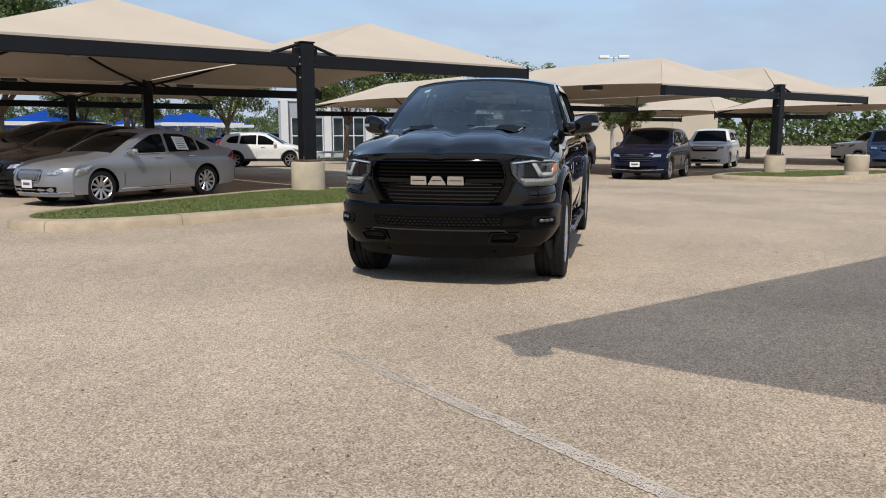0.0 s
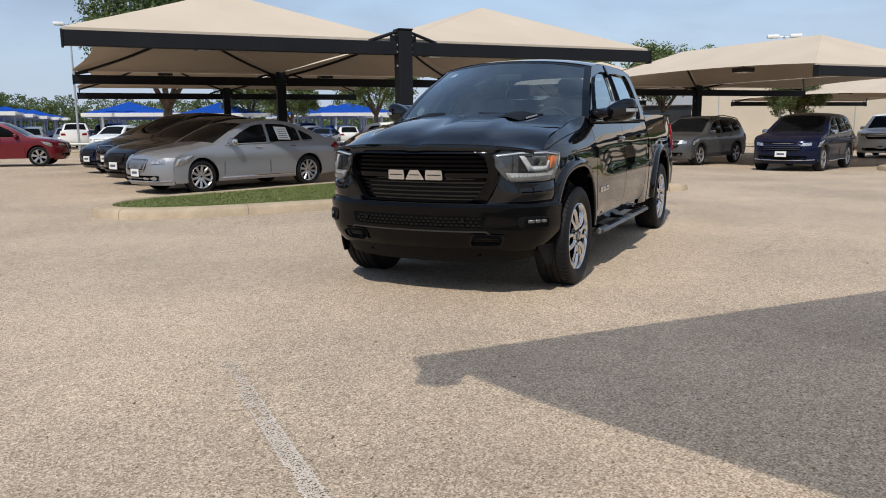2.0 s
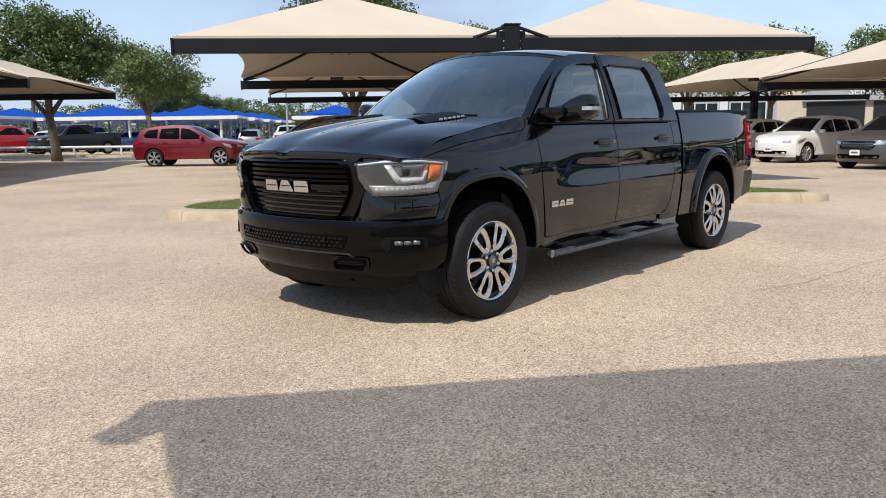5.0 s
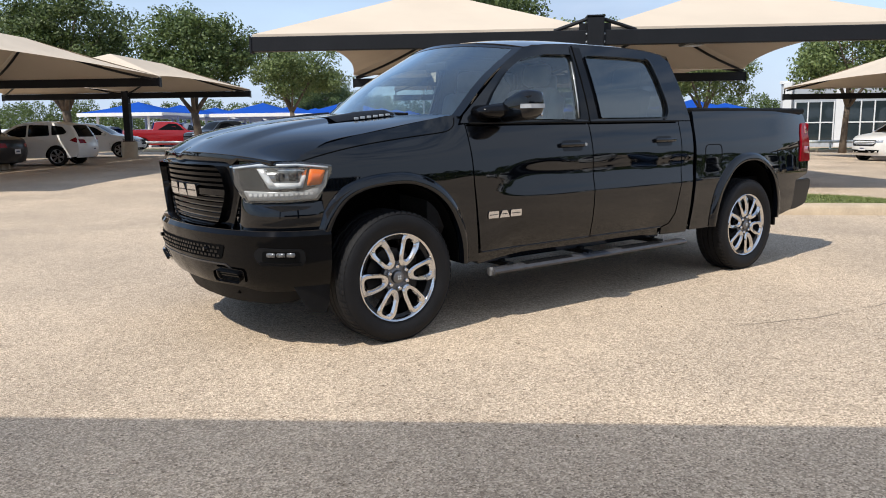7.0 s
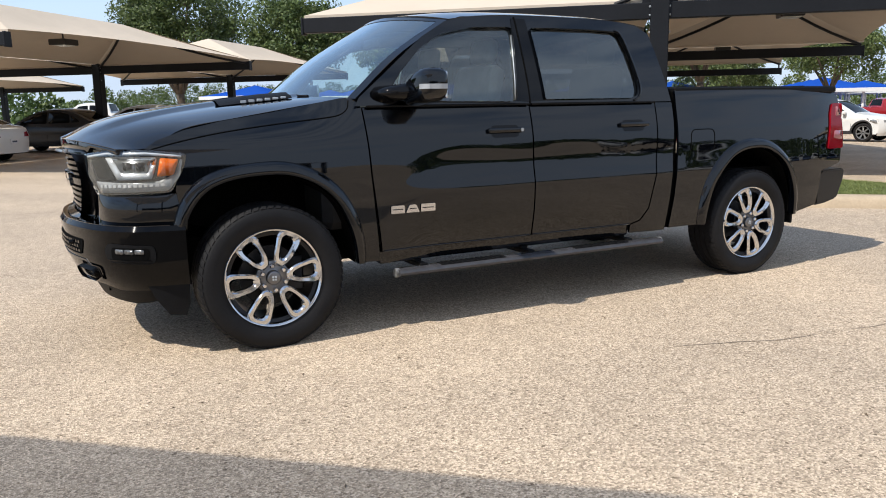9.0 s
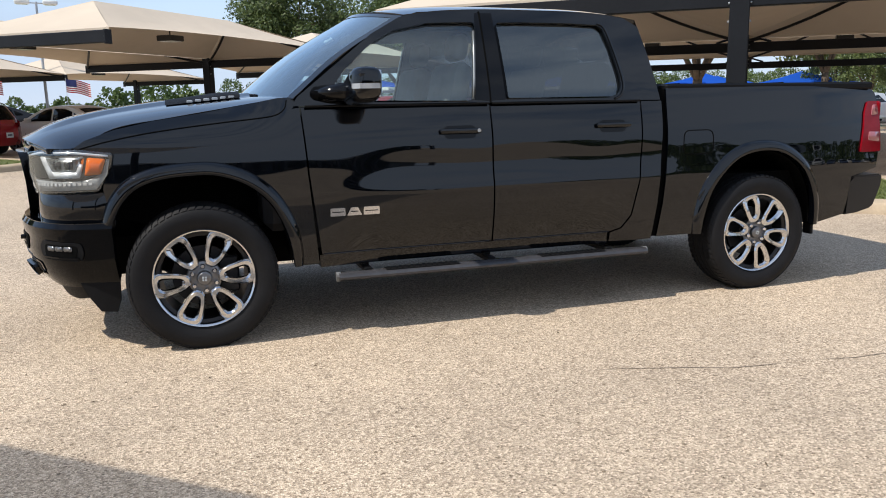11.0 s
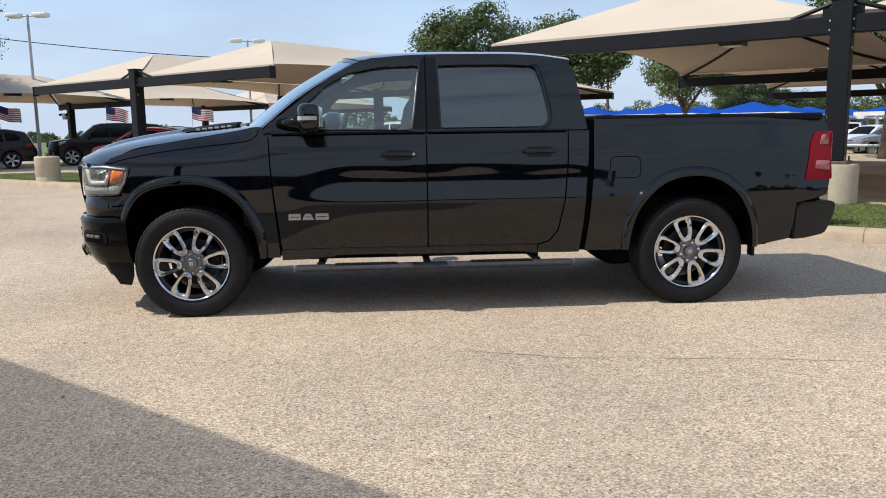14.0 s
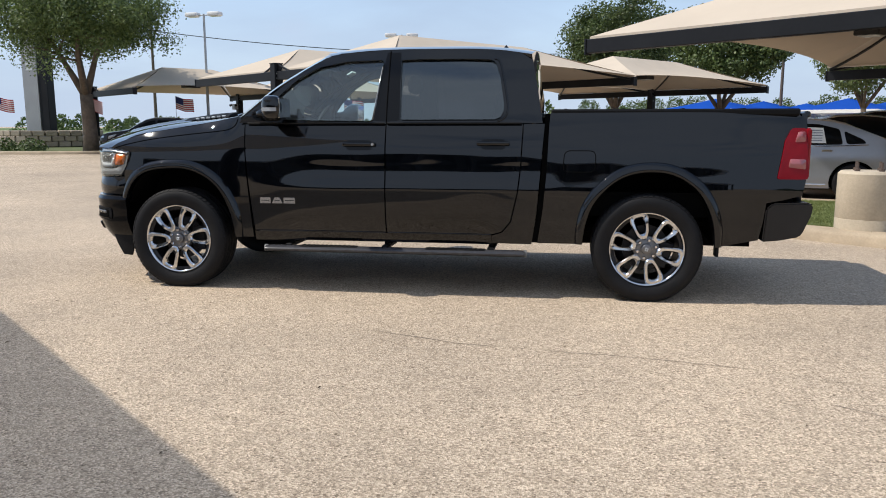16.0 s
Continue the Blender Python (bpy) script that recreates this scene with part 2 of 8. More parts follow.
def pane_material(name, tint, rough=0.0, gain=1.9, haze=0.0):
    """Glass that lets light straight through with a tint, and mirrors at its surface."""
    m = bpy.data.materials.new(name)
    m.use_nodes = True
    n, l = m.node_tree.nodes, m.node_tree.links
    n.clear()
    out = n.new("ShaderNodeOutputMaterial")
    tr = n.new("ShaderNodeBsdfTransparent")
    tr.inputs["Color"].default_value = (*tint, 1)
    gl = n.new("ShaderNodeBsdfGlossy")
    gl.inputs["Roughness"].default_value = rough
    gl.inputs["Color"].default_value = (0.90, 0.98, 0.99, 1)
    fr = n.new("ShaderNodeFresnel")
    fr.inputs["IOR"].default_value = 1.55
    ml = n.new("ShaderNodeMath")
    ml.operation = "MULTIPLY_ADD"
    ml.inputs[1].default_value = gain
    ml.inputs[2].default_value = 0.02
    ml.use_clamp = True
    mx = n.new("ShaderNodeMixShader")
    l.new(fr.outputs[0], ml.inputs[0])
    l.new(ml.outputs[0], mx.inputs["Fac"])
    under = tr
    if haze > 0:
        # a thin pale haze mixed into the glass to lift its dark look
        film = n.new("ShaderNodeBsdfDiffuse")
        film.inputs["Color"].default_value = (0.62, 0.64, 0.64, 1)
        under = n.new("ShaderNodeMixShader")
        under.inputs["Fac"].default_value = haze
        l.new(tr.outputs[0], under.inputs[1])
        l.new(film.outputs[0], under.inputs[2])
    l.new(under.outputs[0], mx.inputs[1])
    l.new(gl.outputs[0], mx.inputs[2])
    l.new(mx.outputs[0], out.inputs["Surface"])
    return m


M_PAVE = paving_material()
M_KERB = mat("kerb_concrete", (0.43, 0.34, 0.235), 0.85, var=0.25, scale=3, bump=0.35, bump_scale=90)
M_PIER = mat("pier_concrete", (0.50, 0.42, 0.31), 0.85, var=0.22, scale=2.5, bump=0.3, bump_scale=70)
M_GRASS_SOIL = mat("lawn_soil", (0.11, 0.13, 0.045), 0.95, var=0.4, scale=3)
M_GRASS = leaf_material("grass_blade", (0.10, 0.145, 0.035), (0.25, 0.27, 0.09))
M_FIELD = mat("field_grass", (0.13, 0.18, 0.06), 0.95, var=0.35, scale=0.08)
M_STEEL = mat("dark_painted_steel", (0.011, 0.012, 0.0145), 0.45, var=0.25, scale=1.5, bump=0.05, bump_scale=30, spec=0.22)
M_BOLT = mat("rusted_bolt", (0.16, 0.12, 0.10), 0.6, metal=0.6, var=0.4, scale=30)
M_CLOTH = fabric_material("tan_shade_cloth", (0.60, 0.515, 0.415), (0.47, 0.34, 0.22), 0.06)
M_CLOTH_OPEN = fabric_material("open_knit_shade_cloth", (0.62, 0.56, 0.47), (0.5, 0.42, 0.33), 0.2, weave=0.27)
M_CLOTH_BLUE = fabric_material("blue_shade_cloth", (0.02, 0.10, 0.50), (0.02, 0.09, 0.4), 0.3)
M_WHITE = mat("white_paint", (0.78, 0.78, 0.76), 0.5, var=0.08, scale=3)
M_LINE = mat("worn_line_paint", (0.60, 0.535, 0.46), 0.85, var=0.3, scale=9, tint2=(0.52, 0.45, 0.37), bump=0.4, bump_scale=160)
M_LAMP_BOX = mat("lamp_housing", (0.03, 0.03, 0.03), 0.4, var=0.2, scale=5)
M_LAMP_LENS = mat("lamp_lens", (0.75, 0.75, 0.7), 0.2)
M_GALV = mat("galvanised_pole", (0.42, 0.45, 0.48), 0.4, metal=0.3, var=0.15, scale=2)
M_STUCCO_GREY = mat("grey_panel", (0.34, 0.37, 0.41), 0.6, var=0.08, scale=0.6)
M_WALL_DARK = mat("dark_grey_wall", (0.10, 0.105, 0.11), 0.7, var=0.2, scale=0.4)
M_STUCCO_TAN = mat("tan_stucco", (0.55, 0.48, 0.38), 0.85, var=0.1, scale=0.5, bump=0.2, bump_scale=40)
M_STUCCO_LIGHT = mat("light_panel", (0.62, 0.64, 0.66), 0.6, var=0.06, scale=0.5)
M_GLASS_DARK = mat("dark_window_glass", (0.02, 0.03, 0.035), 0.05, var=0.2, scale=0.4, spec=0.8)
M_STONE = mat("planter_stone", (0.36, 0.30, 0.23), 0.85, var=0.3, scale=2, bump=0.4, bump_scale=30, rand=0.18)
M_BARK = mat("bark", (0.13, 0.10, 0.075), 0.95, var=0.4, scale=5, bump=0.8, bump_scale=30)
M_LEAF = leaf_material("oak_leaf", (0.042, 0.072, 0.020), (0.145, 0.198, 0.058))
M_LEAF_B = leaf_material("elm_leaf", (0.065, 0.10, 0.030), (0.19, 0.235, 0.08))
M_LITTER = mat("dry_leaf_scrap", (0.16, 0.115, 0.075), 0.9, var=0.5, scale=6)
M_CRACK = mat("tar_crack", (0.25, 0.20, 0.15), 0.9, var=0.3, scale=8)


# ---- building helpers ----
def put(name, bm, material, parent=None, label="", smooth=False, mats=None, angle=None):
    me = bpy.data.meshes.new(name)
    bm.normal_update()
    bm.to_mesh(me)
    bm.free()
    for m in (mats or [material]):
        me.materials.append(m)
    if smooth:
        me.polygons.foreach_set("use_smooth", [True] * len(me.polygons))
        if angle:
            me.set_sharp_from_angle(angle=radians(angle))
    ob = new(name, me)
    if parent is not None:
        ob.parent = parent
    if label:
        ob["label"] = label
    return ob


def part(name, bm, material, parent, label="", smooth=False, mats=None, angle=None):
    return put(name, bm, material, parent, label, smooth, mats, angle)


def empty(name, m=None, label="", category="", group="", kind=""):
    ob = new(name)
    ob.empty_display_size = 0.3
    if m is not None:
        ob.matrix_world = m
    return tagged(ob, label, category, group, kind)


def box(bm, x0, y0, z0, x1, y1, z1, bevel=0.0, mi=0, m=None, seg=1):
    vs = [bm.verts.new((x, y, z)) for x in (x0, x1) for y in (y0, y1) for z in (z0, z1)]
    q = [(0, 1, 3, 2), (4, 6, 7, 5), (0, 4, 5, 1), (2, 3, 7, 6), (0, 2, 6, 4), (1, 5, 7, 3)]
    fs = [bm.faces.new([vs[i] for i in f]) for f in q]
    for f in fs:
        f.material_index = mi
    if bevel > 0:
        es = list({e for f in fs for e in f.edges})
        r = bmesh.ops.bevel(bm, geom=es, offset=bevel, segments=seg, affect="EDGES", profile=0.5)
        allv = {v for f in r["faces"] for v in f.verts} | {v for v in vs if v.is_valid}
        for f in r["faces"]:
            f.material_index = mi
    else:
        allv = set(vs)
    if m is not None:
        bmesh.ops.transform(bm, matrix=m, verts=list(allv))
    return allv


def tube(bm, pts, radii, seg=10, cap=True, mi=0):
    """A tube through points with a radius at each."""
    pts = [Vector(p) for p in pts]
    rings = []
    for i, p in enumerate(pts):
        d = (pts[min(i + 1, len(pts) - 1)] - pts[max(i - 1, 0)]).normalized()
        a = d.orthogonal().normalized() if not rings else (last_a - d * last_a.dot(d)).normalized()
        last_a = a
        b = d.cross(a)
        rings.append([bm.verts.new(p + (a * math.cos(k * math.tau / seg) + b * math.sin(k * math.tau / seg)) * radii[i]) for k in range(seg)])
    for r0, r1 in zip(rings, rings[1:]):
        for k in range(seg):
            f = bm.faces.new((r0[k], r0[(k + 1) % seg], r1[(k + 1) % seg], r1[k]))
            f.material_index = mi
    if cap:
        for r in (list(reversed(rings[0])), rings[-1]):
            bm.faces.new(r).material_index = mi
    return rings


def lathe(bm, profile, seg=32, axis="z", mi=0):
    """Turns (r, h) points round an axis."""
    rings = []
    for rr, h in profile:
        ring = []
        for k in range(seg):
            c, s = math.cos(k * math.tau / seg) * rr, math.sin(k * math.tau / seg) * rr
            ring.append(bm.verts.new((c, s, h) if axis == "z" else (c, h, s)))
        rings.append(ring)
    for r0, r1 in zip(rings, rings[1:]):
        for k in range(seg):
            bm.faces.new((r0[k], r0[(k + 1) % seg], r1[(k + 1) % seg], r1[k])).material_index = mi
    return rings


def ground_z(x, y=0.0):
    """The lot falls gently away behind the truck."""
    s = max(0.0, min(34.0, x - 8.0))
    if 6.0 < x < 10.0:
        s = (x - 6.0) ** 2 / 8.0
    return -0.015 * s


GRID_A = radians(-39.7)
GU = Vector((math.cos(GRID_A), math.sin(GRID_A)))
GV = Vector((-GU.y, GU.x))
POST_A = Vector((8.42, 5.12))


def lot(u, v):
    """A place in the lot's own grid, along and across the canopy rows."""
    p = POST_A + GU * u + GV * v
    return p.x, p.y

# ---- ground ----
def build_ground():
    xs = sorted(set([-900, -300, -120] + list(range(-60, 6, 6)) + [6, 7, 8, 9, 10] + list(range(12, 46, 4)) + [60, 120, 300, 900]))
    ys = sorted(set([-900, -300, -120] + list(range(-60, 76, 6)) + [120, 300, 900]))
    bm = bmesh.new()
    g = {(i, j): bm.verts.new((x, y, ground_z(x))) for i, x in enumerate(xs) for j, y in enumerate(ys)}
    for i in range(len(xs) - 1):
        for j in range(len(ys) - 1):
            bm.faces.new((g[i, j], g[i + 1, j], g[i + 1, j + 1], g[i, j + 1]))
    ob = put("ground", bm, M_PAVE, smooth=True)
    return tagged(ob, "tan exposed-aggregate paving of a car lot, worn and stained", "pavement", kind="structure")


build_ground()


def strip(bm, pts, width, lift=0.004, mi=0):
    """A flat band laid on the ground along points."""
    pts = [Vector((p[0], p[1])) for p in pts]
    rows = []
    for i, p in enumerate(pts):
        d = (pts[min(i + 1, len(pts) - 1)] - pts[max(i - 1, 0)]).normalized()
        nrm = Vector((-d.y, d.x))
        w = width[i] if isinstance(width, (list, tuple)) else width
        rows.append([bm.verts.new((*(p + nrm * s * w / 2), ground_z(p.x) + lift)) for s in (1, -1)])
    for a, b in zip(rows, rows[1:]):
        bm.faces.new((a[0], a[1], b[1], b[0])).material_index = mi


def parking_line():
    bm = bmesh.new()
    a, b = Vector((-2.75, 0.28)), Vector((-5.1, -2.65))
    along = (b - a).normalized()
    across = Vector((-along.y, along.x))
    length = (b - a).length
    rnd = random.Random(41)
    # chips of paint left between the stones: densest along both edges, thin towards the far end
    for k in range(14000):
        t = rnd.random() ** 0.8
        edge = rnd.random() < 0.25
        v = rnd.choice((-1, 1)) * (0.038 + rnd.gauss(0, 0.003)) if edge else rnd.uniform(-0.039, 0.039)
        if rnd.random() > min(1.0, 0.25 + 1.6 * t) or noise.noise((t * 9, v * 14, 2.0)) < -0.42:
            continue
        c = a + along * (t * length) + across * v
        r, turn = rnd.uniform(0.0025, 0.0060), rnd.random() * 6.28
        n = 5
        lift = rnd.uniform(0.003, 0.006)
        ring = []
        for q in range(n):
            u = turn + q * math.tau / n
            rr = r * rnd.uniform(0.6, 1.25)
            x, y = c.x + rr * math.cos(u), c.y + rr * math.sin(u)
            ring.append(bm.verts.new((x, y, ground_z(x) + lift)))
        bm.faces.new(ring)
    tagged(put("parking_line", bm, M_LINE), "faded cream painted parking line on tan paving", "road marking", kind="structure")


parking_line()


def cracks():
    rnd = random.Random(4)
    runs = [((-3.2, 3.4), (6.0, 5.0)), ((0.2, 8.5), (1.9, 6.3)), ((1.75, -2.2), (4.63, -2.85)), ((-6.0, 4.5), (-0.5, 3.2)), ((4.4, -3.0), (6.4, -4.2))]
    bm = bmesh.new()
    for a, b in runs:
        a, b = Vector(a), Vector(b)
        n = int((b - a).length * 6)
        nrm = (b - a).normalized().orthogonal()
        pts = []
        for i in range(n + 1):
            p = a.lerp(b, i / n)
            pts.append(p + nrm * (0.22 * noise.noise((p.x * 0.6, p.y * 0.6, a.x)) + 0.05 * noise.noise((p.x * 3, p.y * 3, 2))))
        strip(bm, pts, [rnd.uniform(0.001, 0.008) for _ in pts], 0.003)
    tagged(put("paving_cracks", bm, M_CRACK), "thin dark tar-filled cracks in the paving", "cracks", kind="stuff")


cracks()


def litter():
    """Dry leaf scraps, twigs and loose stones scattered over the paving."""
    rnd = random.Random(19)
    bm = bmesh.new()
    for _ in range(150):
        x, y = rnd.uniform(-6.5, 7.5), rnd.uniform(-6.0, 6.0)
        a, ln, w = rnd.uniform(0, math.tau), rnd.uniform(0.005, 0.018), rnd.uniform(0.002, 0.006)
        d, n_ = Vector((math.cos(a), math.sin(a))), Vector((-math.sin(a), math.cos(a)))
        ring = []
        for u, v in ((-1, 0), (-0.3, 0.9), (0.5, 0.7), (1, 0), (0.4, -0.8), (-0.4, -0.7)):
            p = Vector((x, y)) + d * u * ln * rnd.uniform(0.7, 1.1) + n_ * v * w
            ring.append(bm.verts.new((p.x, p.y, ground_z(p.x) + 0.004)))
        top = bm.verts.new((x, y, ground_z(x) + 0.004 + rnd.uniform(0.004, 0.010)))
        for i in range(6):
            bm.faces.new((ring[i], ring[(i + 1) % 6], top))
    tagged(put("litter", bm, M_LITTER), "dry leaf scraps and small stones on the paving", "litter", kind="stuff")


litter()


# ---- kerbed islands ----
def smooth_loop(pts, n=4):
    """A closed Catmull-Rom loop."""
    out, k = [], len(pts)
    for i in range(k):
        p0, p1, p2, p3 = (Vector(pts[(i + j - 1) % k]) for j in range(4))
        for s in range(n):
            t = s / n
            out.append(0.5 * ((2 * p1) + (p2 - p0) * t + (2 * p0 - 5 * p1 + 4 * p2 - p3) * t * t + (3 * p1 - p0 - 3 * p2 + p3) * t ** 3))
    return out


def inset_loop(loop, d):
    out, k = [], len(loop)
    area = sum(loop[i].x * loop[(i + 1) % k].y - loop[(i + 1) % k].x * loop[i].y for i in range(k))
    sgn = 1 if area > 0 else -1
    for i in range(k):
        t = (loop[(i + 1) % k] - loop[i - 1]).normalized()
        out.append(loop[i] + Vector((-t.y, t.x)) * d * sgn)
    return out


def island(name, pts, label, grass=True, seed=1, blades=9000, top=0.14):
    loop = smooth_loop(pts)
    root = empty(name, Matrix.Translation((0, 0, 0)), label, "kerbed island", kind="structure")
    bm = bmesh.new()
    prof = [(0.0, -0.05), (0.02, top - 0.045), (0.06, top - 0.01), (0.12, top), (0.30, top + 0.002), (0.32, top - 0.03)]
    rings = []
    for d, z in prof:
        rings.append([bm.verts.new((p.x, p.y, ground_z(p.x) + z)) for p in inset_loop(loop, d)])
    k = len(loop)
    area = sum(loop[i].x * loop[(i + 1) % k].y - loop[(i + 1) % k].x * loop[i].y for i in range(k))
    for a, b in zip(rings, rings[1:]):
        for i in range(k):
            f = (a[i], a[(i + 1) % k], b[(i + 1) % k], b[i])
            bm.faces.new(f if area > 0 else tuple(reversed(f)))
    part("kerb", bm, M_KERB, root, "tan concrete kerb with weathered rounded top", smooth=True, angle=50)
    # saw-cut joints across the kerb
    rings_d = [inset_loop(loop, d) for d, _ in prof[:-1]]
    for i in range(3, k, 9):
        bm = bmesh.new()
        rows = []
        for (d, z), ring in zip(prof[:-1], rings_d):
            p, q = ring[i], ring[(i + 1) % k]
            t = (q - p).normalized() * 0.006
            lift = Vector((-t.y, t.x)).normalized() * (0.002 if area > 0 else -0.002)
            c = p.lerp(q, 0.5) - lift
            rows.append([bm.verts.new((c.x + w * t.x, c.y + w * t.y, ground_z(c.x) + z + 0.002)) for w in (-1, 1)])
        for a, b in zip(rows, rows[1:]):
            bm.faces.new((a[0], a[1], b[1], b[0]))
        part("kerb_joint", bm, M_CRACK, root)
    inner = inset_loop(loop, 0.31)
    bm = bmesh.new()
    vs = [bm.verts.new((p.x, p.y, ground_z(p.x) + top - 0.02)) for p in inner]
    f = bm.faces.new(vs if area > 0 else list(reversed(vs)))
    bmesh.ops.triangulate(bm, faces=[f])
    part("soil", bm, M_GRASS_SOIL, root)
    if grass:
        rnd = random.Random(seed)
        xs, ys = [p.x for p in inner], [p.y for p in inner]

        def inside(x, y):
            c = False
            for i in range(k):
                a, b = inner[i], inner[i - 1]
                if (a.y > y) != (b.y > y) and x < (b.x - a.x) * (y - a.y) / (b.y - a.y) + a.x:
                    c = not c
            return c
        verts, faces = [], []
        made = 0
        while made < blades:
            x, y = rnd.uniform(min(xs), max(xs)), rnd.uniform(min(ys), max(ys))
            if not inside(x, y) or rnd.random() > 0.75 + 0.6 * noise.noise((x * 1.5, y * 1.5, 0)):
                made += 0.2
                continue
            made += 1
            z = ground_z(x) + top - 0.03
            for _ in range(8):
                a = rnd.uniform(0, math.tau)
                h, w = rnd.uniform(0.018, 0.045), rnd.uniform(0.005, 0.011)
                ox, oy = rnd.gauss(0, 0.05), rnd.gauss(0, 0.05)
                lx, ly = rnd.gauss(0, 0.035), rnd.gauss(0, 0.035)
                i0 = len(verts)
                verts += [(x + ox - math.cos(a) * w, y + oy - math.sin(a) * w, z), (x + ox + math.cos(a) * w, y + oy + math.sin(a) * w, z), (x + ox + lx, y + oy + ly, z + h)]
                faces.append((i0, i0 + 1, i0 + 2))
        me = bpy.data.meshes.new("grass")
        me.from_pydata(verts, [], faces)
        me.materials.append(M_GRASS)
        ob = new("grass", me)
        ob.parent = root
        tagged(ob, "short mown green and straw-coloured grass", kind="stuff")
    return root


island("kerb_island_post", [(1.78, 6.75), (1.72, 6.05), (2.05, 5.42), (2.6, 4.85), (4.6, 3.35), (6.3, 2.0), (7.4, 1.1), (8.6, 0.05), (9.0, -0.45), (9.55, -0.55),
                            (10.1, -0.05), (10.3, 1.2), (10.1, 2.6), (9.5, 4.2), (8.6, 5.75), (7.2, 6.3), (5.2, 6.85), (3.6, 7.4), (2.5, 7.35)],
       "long kerbed island with short grass round a canopy post", seed=1, blades=16000)


def lot_loop(pts):
    return [lot(*p) for p in pts]


for k, nm in ((-1, "kerb_island_far"), (1, "kerb_island_side")):
    o = 19.45 * k
    island(nm, lot_loop([(o - 5.2, -1.2), (o - 4.7, -2.8), (o - 3.6, -3.3), (o, -3.3), (o + 3.2, -3.2), (o + 4.4, -2.7), (o + 4.9, -1.2), (o + 4.0, 0.2), (o, 0.75), (o - 4, 0.3)]),
           "kerbed island with short grass round a canopy post", seed=5 + k, blades=6000)

# ---- shade canopies ----
BEAM_Z, PEAK_Z, RUN = 2.72, 4.20, 2.6


def cloth_roof(bm, u0, u1, v0, v1, z_edge, z_top, pull0, pull1):
    """A hipped, tensioned cloth with a short ridge: four panels that hang a little between taut hips; the two side hems are drawn in by pull0, pull1."""
    uc = (u0 + u1) / 2
    slope = (z_top - z_edge) / (uc - u0)
    A, B, C, D = (Vector(p) for p in ((u0, v0, z_edge), (u1, v0, z_edge), (u1, v1, z_edge), (u0, v1, z_edge)))
    R0, R1 = Vector((uc, v0 + RUN, z_top)), Vector((uc, v1 - RUN, z_top))
    for lo0, lo1, hi0, hi1, ns, pull, side in ((A, B, R0, R0, 12, 0.0, 0), (B, C, R0, R1, 20, pull1, -1), (C, D, R1, R1, 12, 0.0, 0), (D, A, R1, R0, 20, pull0, 1)):
        nt = 8
        rows = []
        for j in range(nt + 1):
            t = j / nt
            row = []
            for i in range(ns + 1):
                s_ = i / ns
                p = lo0.lerp(lo1, s_).lerp(hi0.lerp(hi1, s_), t)
                across = 4 * s_ * (1 - s_)
                p.z -= (0.10 * across + 0.05) * math.sin(math.pi * t) * (1.0 if side else 0.25)
                d = pull * across * (1 - t) ** 1.5
                p.x += side * d
                p.z += d * slope * 0.9
                row.append(bm.verts.new(p))
            rows.append(row)
        for r0, r1 in zip(rows, rows[1:]):
            for i in range(ns):
                q = (r0[i], r0[i + 1], r1[i + 1], r1[i])
                if (q[2].co - q[3].co).length > 1e-5:
                    bm.faces.new(q)
                else:
                    bm.faces.new(q[:3])
        if side == 0:
            # hem over the beam
            low = [bm.verts.new(v.co - Vector((0, 0, 0.06))) for v in rows[0]]
            for i in range(ns):
                bm.faces.new((rows[0][i], low[i], low[i + 1], rows[0][i + 1]))
    bmesh.ops.remove_doubles(bm, verts=bm.verts[:], dist=0.0005)


def hip_lines(u0, u1, v0, v1, z_edge, z_top):
    uc = (u0 + u1) / 2
    r0, r1 = (uc, v0 + RUN, z_top - 0.1), (uc, v1 - RUN, z_top - 0.1)
    return [((u0 + 0.1, v0 + 0.05, z_edge - 0.08), r0), ((u1 - 0.1, v0 + 0.05, z_edge - 0.08), r0), ((u0 + 0.1, v1 - 0.05, z_edge - 0.08), r1), ((u1 - 0.1, v1 - 0.05, z_edge - 0.08), r1), (r0, r1)]


def beam_box(bm, u0, u1, v, z, w=0.16, h=0.27):
    box(bm, u0, v - w / 2, z, u1, v + w / 2, z + h, bevel=0.012)


